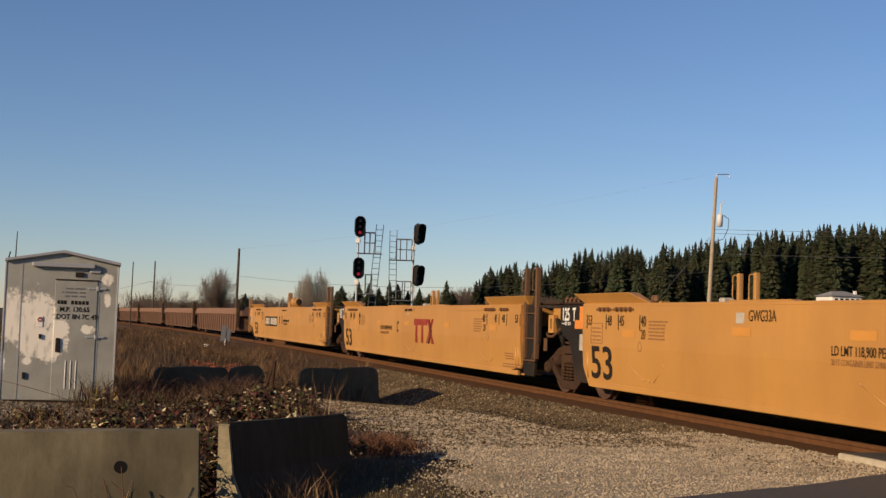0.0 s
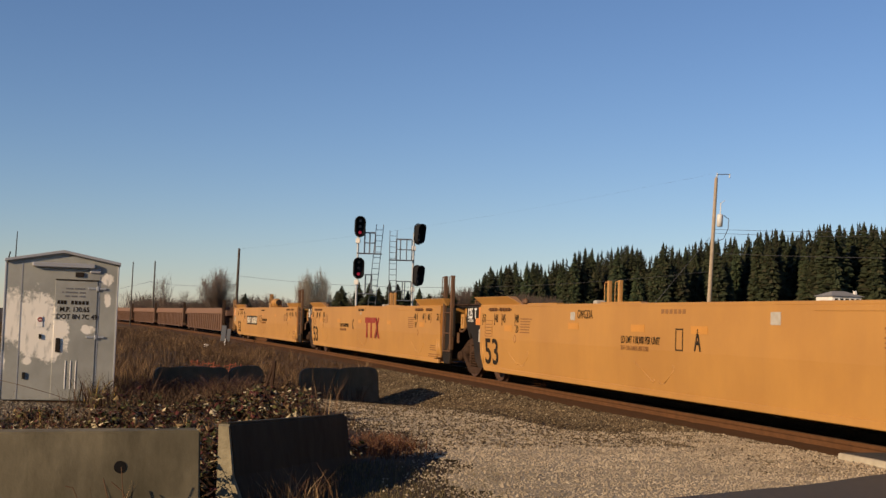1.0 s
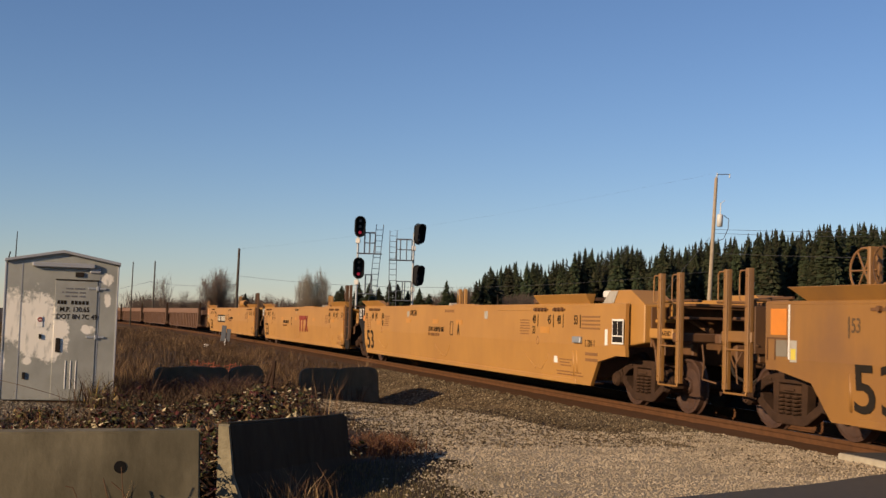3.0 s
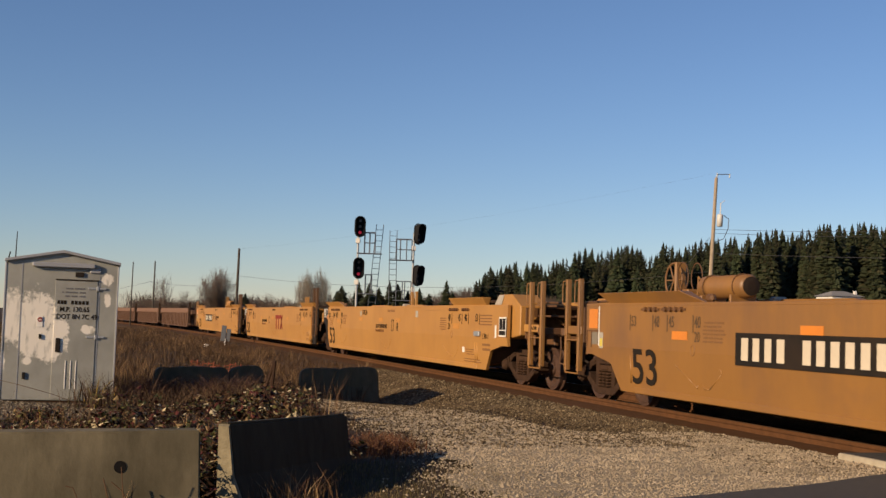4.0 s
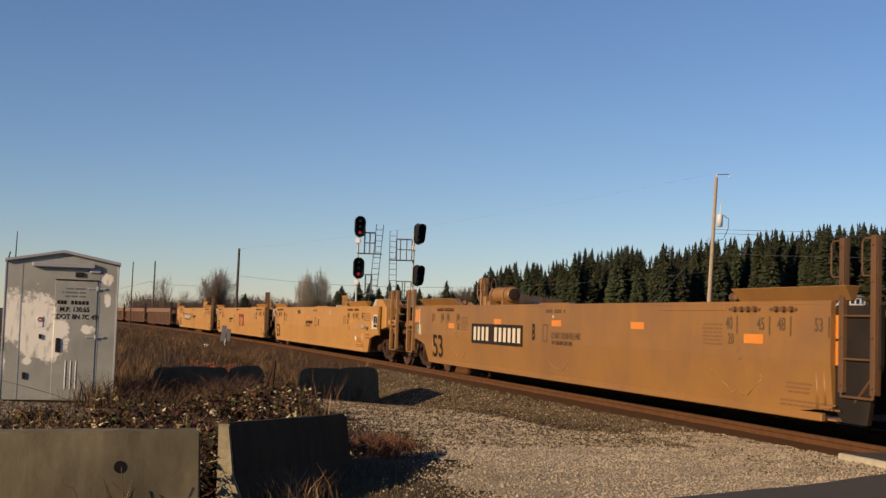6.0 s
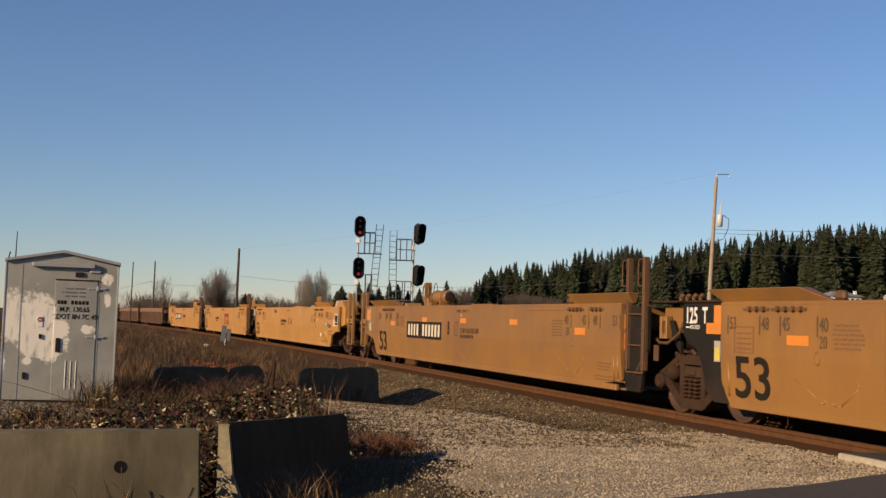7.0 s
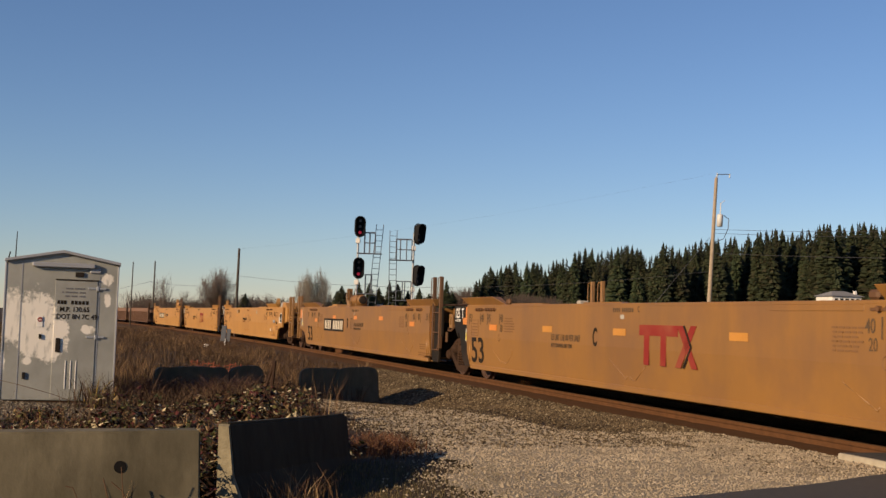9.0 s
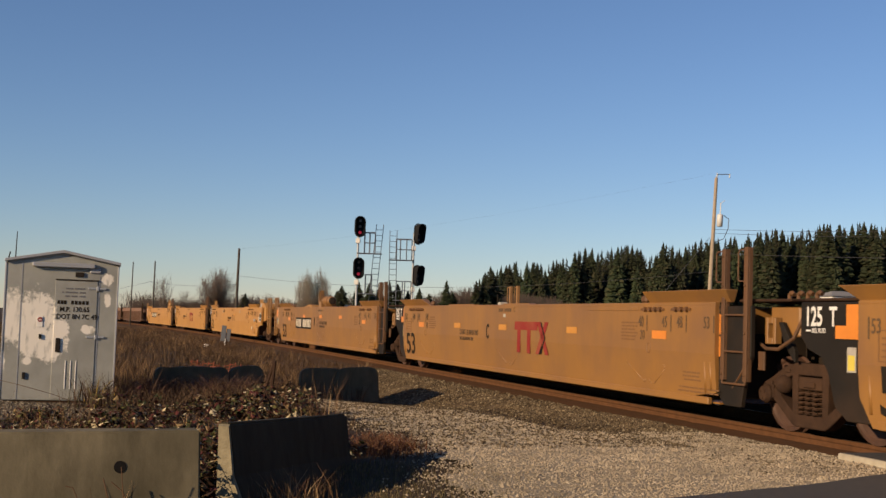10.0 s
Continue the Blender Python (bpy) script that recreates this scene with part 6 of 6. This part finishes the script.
def bramble_spot(rng):
    """The overgrown strip behind and between the front barriers."""
    y = rng.uniform(8.4, 17.0)
    x = rng.uniform(-0.46, -0.085) * y + rng.uniform(-0.3, 0.1)
    # keep off the barriers and the pad before the shed
    if y < 9.6 and x < -1.75 and y < 8.15 + 0.42 * (x + 1.7) + 0.45:
        return None
    if y < 11.5 and x > -1.62 + 0.25 * (y - 8.8) - 0.22:
        return None
    if y < 13 and x > -1.1:
        return None
    if y > 13 and x > -1.3 - 0.11 * (y - 13):
        return None
    return x, y, ground_height(x, y)


def build_brambles():
    rng = random.Random(21)
    V, F = [], []
    LV, LF = [], []

    def leaf(p, size):
        a, tl = rng.uniform(0, 6.3), rng.uniform(-0.9, 0.9)
        u = Vector((math.cos(a), math.sin(a), math.sin(tl))) * size
        w = Vector((-math.sin(a), math.cos(a), rng.uniform(-0.5, 0.5))) * size * 0.42
        t = len(LV)
        fold = Vector((0, 0, -0.18 * size))
        LV.extend(tuple(q) for q in (p, p + u * 0.5 + w + fold, p + u, p + u * 0.5 - w + fold, p + u * 0.5))
        LF.extend([(t, t + 1, t + 4), (t + 1, t + 2, t + 4), (t + 2, t + 3, t + 4), (t + 3, t, t + 4)])

    mounds = []
    while len(mounds) < 34:
        q = bramble_spot(rng)
        if q and all((q[0] - m[0]) ** 2 + ((q[1] - m[1]) * 0.7) ** 2 > 0.16 for m in mounds):
            low = q[0] / q[1] < -0.27
            mounds.append((*q, rng.uniform(0.12, 0.22) if low else rng.uniform(0.28, 0.62), rng.uniform(0.3, 0.6)))
    mounds += [(-1.77 + 0.10 * k, 8.76 + 0.05 * k, ground_height(-1.7, 8.8) + 0.1, 0.42, 0.07) for k in range(2)]
    for mx, my, mz, tall, wide in mounds:
        for n in range(46 if wide > 0.1 else 14):
            a, e = rng.uniform(0, 6.283), math.sqrt(rng.random())
            x, y = mx + math.cos(a) * wide * 0.5 * e, my + math.sin(a) * wide * 0.5 * e
            reach = rng.uniform(0.3, 1.1) * wide
            h = tall * rng.uniform(0.45, 1.15) * (1.25 - 0.7 * e)
            r = rng.uniform(0.002, 0.0042)
            pts = []
            for k in range(7):
                u = k / 6
                pts.append(Vector((x + math.cos(a) * reach * u + rng.uniform(-0.02, 0.02), y + math.sin(a) * reach * u + rng.uniform(-0.02, 0.02), mz - 0.02 + h * math.sin(math.pi * (0.05 + 0.72 * u)))))
            for k, (c, d) in enumerate(zip(pts, pts[1:])):
                t = len(V)
                for p in (c, d):
                    for m in range(3):
                        V.append((p.x + r * math.cos(m * 2.1), p.y + r * 0.5, p.z + r * math.sin(m * 2.1)))
                for m in range(3):
                    F.append((t + m, t + (m + 1) % 3, t + 3 + (m + 1) % 3, t + 3 + m))
                if k > 0:
                    for m in range(rng.randrange(2, 7)):
                        leaf(c.lerp(d, rng.random()) + Vector((rng.uniform(-0.04, 0.04), rng.uniform(-0.04, 0.04), rng.uniform(-0.03, 0.05))), rng.uniform(0.026, 0.085))
    tagged(new("bramble_canes", mesh_of("bramble_canes", V, F, CANE)), "tangled reddish bramble canes behind the barriers", "brambles", kind="stuff")
    tagged(new("bramble_leaves", mesh_of("bramble_leaves", LV, LF, LEAVES)), "withered brown, red and tan bramble leaves", "brambles", kind="stuff")


build_woods()
fan_tree(-26.7, 140, 6.7, 2.2, 0.30, 70, "leafless round-headed tree beyond the train", 5, TWIG, 1.0, 0.12, 24)
fan_tree(-16.2, 140, 6.8, 1.6, 0.06, 50, "leafless dense upright tree beyond the train", 28, PALETWIG, 0.5, 0.72, 24)
fan_tree(-14.7, 141, 7.0, 1.55, 0.06, 50, "leafless dense upright tree beyond the train", 23, PALETWIG, 0.5, 0.72, 24)
fan_tree(-33.2, 140, 5.9, 1.3, 0.3, 16, "small leafless tree beyond the train", 3, TWIG, 0.9)
fan_tree(-31.3, 142, 4.4, 1.5, 0.3, 14, "small leafless tree beyond the train", 17, TWIG)
fan_tree(-40.5, 150, 4.4, 1.8, 0.3, 16, "small leafless tree beyond the train", 14, TWIG)
fan_tree(-21.3, 142, 4.3, 1.6, 0.2, 26, "small leafless bush beyond the train", 31, TWIG, 1.0, 0.3)
fan_tree(-19.4, 142, 3.9, 1.5, 0.2, 24, "small leafless bush beyond the train", 37, TWIG, 1.0, 0.3)
fan_tree(-23.6, 143, 3.7, 1.5, 0.2, 24, "small leafless bush beyond the train", 39, TWIG, 1.0, 0.3)
build_hedges()
scatter_stones("ballast_stones", 30000, on_ballast, (0.014, 0.040), STONES, "loose brownish ballast stones on the shoulder", "ballast", 31)
scatter_stones("strayed_stones", 15000, spill, (0.007, 0.022), STONES, "stones strayed from the ballast", "gravel", 32)
scatter_stones("gravel_stones", 46000, on_apron, (0.005, 0.0155), PEBBLES, "pale loose gravel on the apron", "gravel", 33)
scatter_stones("larger_gravel", 1300, on_apron, (0.014, 0.028), PEBBLES, "larger pale stones among the gravel", "gravel", 34)


def pad_stone(rng):
    x, y = rng.uniform(-8.2, -5.2), rng.uniform(16.9, 19.9)
    return x, y, ground_height(x, y) + 0.024


PADSTONES = leaf_paint("dull_loose_gravel", [(0, (0.10, 0.082, 0.055)), (0.3, (0.16, 0.135, 0.095)), (0.6, (0.075, 0.058, 0.036)), (0.85, (0.25, 0.215, 0.155))], 0.9)
scatter_stones("pad_stones", 5000, pad_stone, (0.010, 0.028), PADSTONES, "loose dull stones on the shed's pad", "gravel", 35)
blades("brown_weeds", 62000, in_field, FIELD, "tall dead brown weeds along the line", 41, (0.08, 0.42), (0.003, 0.010), 0.9)
blades("dry_grass", 2800, bramble_spot, DRYGRASS, "dry pale grass among the brambles", 42, (0.08, 0.34), (0.002, 0.007), 0.8)
build_brambles()
blades("bramble_twigs", 600, bramble_spot, CANE, "thin upright bramble twigs", 43, (0.15, 0.55), (0.0015, 0.0032), 0.9)


# ---- small things by the line ----
def build_small():
    p = tagged(new("line_marker"), "grey double-panel marker beside the rail", "marker")
    p.matrix_basis = Matrix.Translation((-11.0, 60.0, -0.45)) @ pose(0, 0, 0, 0, 4, 10)
    part("panel", bevel(boxes((-0.24, 0.0, -0.03, 0.03, 0.35, 1.15)), 0.01), BLUEGREY, p)
    part("panel", bevel(boxes((0.02, 0.24, 0.0, 0.06, 0.35, 1.0)), 0.01), BLUEGREY, p)
    bm = bmesh.new()
    rod(bm, (0, 0, 0), (0, 0, 0.5), 0.04)
    part("post", bm, GALV, p)
    f = tagged(new("barrier_netting"), "crumpled orange plastic netting lying in the weeds", "netting")
    f.matrix_basis = Matrix.Translation((-6.9, 32.5, -0.50)) @ pose(0, 0, 0, -35, 0, 8)
    rng = random.Random(2)
    for k in range(5):
        bm = bmesh.new()
        pts = [(0.15 * i, 0.06 * math.sin(i * 1.7 + k), 0.2 + 0.075 * k - 0.011 * i + 0.03 * math.sin(i * 0.9)) for i in range(12)]
        pipe(bm, pts, 0.017, 4)
        part("strand", bm, NETORANGE, f)
    for i in range(12):
        bm = bmesh.new()
        z = -0.011 * i + 0.03 * math.sin(i * 0.9)
        rod(bm, (0.15 * i, 0.05 * math.sin(i * 1.7), 0.08 + z), (0.15 * i + 0.05, 0.05 * math.sin(i * 1.7 + 4), 0.56 + z), 0.018, n=4)
        part("cross_strand", bm, NETORANGE, f)
    st = tagged(new("broken_stake"), "dark broken wooden stake standing in the brambles", "stake")
    st.matrix_basis = Matrix.Translation((-2.27, 16.0, -0.36))
    bm = bmesh.new()
    pipe(bm, [(0, 0, 0), (0.0, 0, 0.6), (0.03, 0, 1.02)], 0.024)
    part("shaft", bm, STEEL, st)
    bm = bmesh.new()
    pipe(bm, [(-0.18, 0, 0.40), (-0.06, 0, 0.72), (0.03, 0, 1.02)], 0.017)
    part("splinter", bm, STEEL, st)
    r = tagged(part("spike_marker", bevel(boxes((-0.02, 0.02, -0.02, 0.02, 0, 0.04)), 0.008), REDPAINT), "small red paint-marked block beside the rail", "marker")
    q = on_track(23.6, 0.5)
    r.matrix_basis = Matrix.Translation((q.x, q.y, -0.2))
    w = bmesh.new()
    lathe(w, [(0.02, -0.08), (0.16, -0.05), (0.13, 0.06), (0.03, 0.09)], 9, pose(0, 0, 0, 90))
    tagged(part("pale_stone", w, WHITE, at=Matrix.Translation(on_track(64.0, -1.4, -0.42))), "pale stone lying beside the ballast", "stone")


BLUEGREY = material("blue_grey_paint", (0.1008, 0.1134, 0.1344), 0.6)
NETORANGE = material("orange_plastic", (0.189, 0.042, 0.014), 0.7)
REDPAINT = material("red_paint", (0.28, 0.07, 0.021), 0.6)
build_small()


def near_tufts(rng):
    """Dry stalks at the feet of the two front barriers and between them."""
    k = rng.random()
    if k < 0.4:
        x, y = rng.gauss(-1.12, 0.16), rng.gauss(9.0, 0.12)
    elif k < 0.7:
        x, y = rng.gauss(-1.82, 0.04), rng.gauss(8.95, 0.12)
    else:
        x, y = rng.gauss(-1.15, 0.2), rng.gauss(9.1, 0.1)
    return x, y, ground_height(x, y)


def red_tufts(rng):
    """Low reddish weeds past the end of the shaded barrier."""
    x, y = rng.gauss(-0.58, 0.2), rng.gauss(12.4, 0.42)
    return x, y, ground_height(x, y)


def verge(rng):
    """Thin olive grass on the dirt below the gravel."""
    s = rng.uniform(8.4, 10.8)
    n = rng.uniform(-6.6, -4.2)
    p = on_track(s, n)
    if rng.random() < (n + 6.4) / 2.4:
        return None
    return p.x, p.y, ground_height(p.x, p.y) + 0.01


def by_shed(rng):
    x, y = rng.gauss(-5.62, 0.2), rng.gauss(19.4, 0.25)
    return x, y, ground_height(x, y)


REDWEED = leaf_paint("reddish_dead_weeds", [(0, (0.07, 0.0294, 0.014)), (0.4, (0.112, 0.049, 0.0224)), (0.8, (0.168, 0.091, 0.042))])
OLIVE = leaf_paint("olive_verge_grass", [(0, (0.0602, 0.0522, 0.0201)), (0.4, (0.1045, 0.0844, 0.0362)), (0.8, (0.1607, 0.1204, 0.0602))])
SHEDWEED = leaf_paint("yellowing_weeds", [(0, (0.049, 0.0294, 0.0168)), (0.4, (0.084, 0.049, 0.0245)), (0.75, (0.063, 0.0525, 0.021)), (0.95, (0.315, 0.224, 0.028))])
blades("dry_grass_tufts", 520, near_tufts, DRYGRASS, "tufts of dry stalks at the barriers' feet", 51, (0.08, 0.42), (0.0015, 0.004), 0.7)
blades("reddish_weeds", 1500, red_tufts, REDWEED, "low reddish dead weeds past the barrier's end", 52, (0.03, 0.16), (0.002, 0.007), 1.4)
blades("verge_grass", 5200, verge, OLIVE, "thin olive grass on the dirt verge", 53, (0.012, 0.05), (0.0012, 0.003), 1.0)
blades("shed_weeds", 260, by_shed, SHEDWEED, "yellowing weeds at the shed's corner", 54, (0.08, 0.62), (0.003, 0.011), 0.8)


def long_cane():
    bm = bmesh.new()
    pipe(bm, [(-7.6, 18.0, 0.26), (-7.0, 18.0, 0.22), (-6.4, 18.1, 0.08), (-5.9, 18.2, -0.06), (-5.5, 18.2, -0.2)], 0.0045, 5)
    tagged(part("bramble_cane", bm, CANE), "single long bramble cane arching before the shed", "bramble")


long_cane()


def bent_stem(pts, r):
    bm = bmesh.new()
    pipe(bm, pts, r, 5)
    tagged(part("dry_stem", bm, DRYGRASS), "bent dry stem leaning on the barrier by its hole", "weed", "dry stems by the barrier")


bent_stem([(-1.88, 6.93, -0.25), (-1.895, 6.93, 0.05), (-1.91, 6.92, 0.18), (-1.945, 6.93, 0.29)], 0.004)
bent_stem([(-1.77, 6.95, -0.24), (-1.78, 6.95, 0.08), (-1.83, 6.95, 0.21), (-1.90, 6.94, 0.27)], 0.0035)
bent_stem([(-1.80, 6.94, -0.25), (-1.815, 6.93, 0.10), (-1.84, 6.92, 0.36)], 0.0028)
bent_stem([(-1.98, 6.90, -0.25), (-2.02, 6.89, 0.05), (-2.10, 6.86, 0.24), (-2.14, 6.85, 0.25)], 0.003)


def by_front(rng):
    """A few stalks before the barrier with the lifting hole."""
    x, y = rng.gauss(-1.93, 0.07), rng.gauss(6.97, 0.03)
    return x, y, ground_height(x, y)


def tan_patch(rng):
    q = in_field(rng)
    if q is None or noise.noise((q[0] * 0.35, q[1] * 0.12, 5)) < 0.12:
        return None
    return q


def dark_brush(rng):
    x, y = rng.uniform(-5.9, -3.0), rng.uniform(19.8, 22.3)
    return (x, y, ground_height(x, y)) if noise.noise((x * 1.2, y, 9)) > -0.2 else None


TANWEED = leaf_paint("tan_dead_grass", [(0, (0.09, 0.052, 0.025)), (0.4, (0.13, 0.08, 0.037)), (0.75, (0.19, 0.125, 0.06))])
blades("dry_stalks", 9, by_front, DRYGRASS, "thin dry stalks before the barrier", 55, (0.35, 0.7), (0.002, 0.0045), 0.35)
blades("tan_weeds", 15000, tan_patch, TANWEED, "patches of pale tan dead grass along the line", 56, (0.15, 0.55), (0.003, 0.009), 0.7)
blades("dark_brush", 2600, dark_brush, CANE, "dark tangle of bramble stems beside the shed", 57, (0.12, 0.55), (0.003, 0.008), 1.5)


def straw_spot(rng):
    y = rng.uniform(8.7, 10.6)
    x = rng.uniform(-0.42, -0.20) * y
    if y < 8.15 + 0.42 * (x + 1.7) + 0.5 or noise.noise((x * 2.1, y * 1.3, 4)) < -0.05:
        return None
    return x, y, ground_height(x, y)


def stalk_spot(rng):
    """Tall dead weeds between the shaded barrier and the low ones."""
    x, y = rng.gauss(-1.5, 0.32), rng.uniform(13.2, 15.6)
    return (x, y, ground_height(x, y)) if x < -1.0 else None


def shed_corner(rng):
    x, y = rng.gauss(-4.5, 0.3), rng.gauss(15.4, 0.5)
    return x, y, ground_height(x, y)


blades("tall_stalks", 75, stalk_spot, DRYGRASS, "tall thin dead stalks among the brambles", 61, (0.35, 0.85), (0.0014, 0.0034), 0.4)
blades("corner_stalks", 60, shed_corner, SHEDWEED, "tall weed stems before the shed's corner", 62, (0.3, 0.95), (0.003, 0.008), 0.45)
blades("straw", 2600, straw_spot, DRYGRASS, "pale bent straw behind the front barrier", 58, (0.12, 0.36), (0.003, 0.008), 1.3)


# ---- the train's run ----
SPEED = 5.488
UNITS = []


def train():
    A0 = 10.225
    L = 19.38
    a1 = well_unit("A", YELLOW, "bright yellow well car with black marks and a stencil board", "well cars of the train")
    marks(a1, "A", False)
    c1 = well_unit("C", YELLOW, "bright yellow well car with a dark red emblem", "well cars of the train")
    marks(c1, "C", False)
    b1 = well_unit("B", YELLOW, "bright yellow well car with a black number board and air tank", "well cars of the train")
    marks(b1, "B", False)
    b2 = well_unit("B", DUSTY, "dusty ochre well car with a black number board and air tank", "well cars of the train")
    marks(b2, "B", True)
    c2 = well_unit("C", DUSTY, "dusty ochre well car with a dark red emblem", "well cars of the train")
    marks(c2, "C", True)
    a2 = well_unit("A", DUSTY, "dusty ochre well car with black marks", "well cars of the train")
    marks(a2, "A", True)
    UNITS.extend([(a1, A0), (c1, A0 + L), (b1, A0 + 2 * L), (b2, A0 - 23.6), (c2, A0 - 23.6 - L), (a2, A0 - 23.6 - 2 * L)])
    for k in range(5):
        UNITS.append((red_unit("well cars of the train"), A0 + 2 * L + 23.2 + k * L))


train()


def motions():
    for u, s0 in UNITS:
        rows = []
        for k in range(11):
            s = s0 + SPEED * k
            rows.append((float(k), Matrix.Translation(on_track(s)) @ pose(0, 0, 0, 0, 0, track_turn(s))))
        walk(u, rows)
    for w, x, r in WHEELS:
        walk(w, [(k / 10, pose(x, 0, r, 0, math.degrees(SPEED * k / 10 / r), 0)) for k in range(101)])


motions()
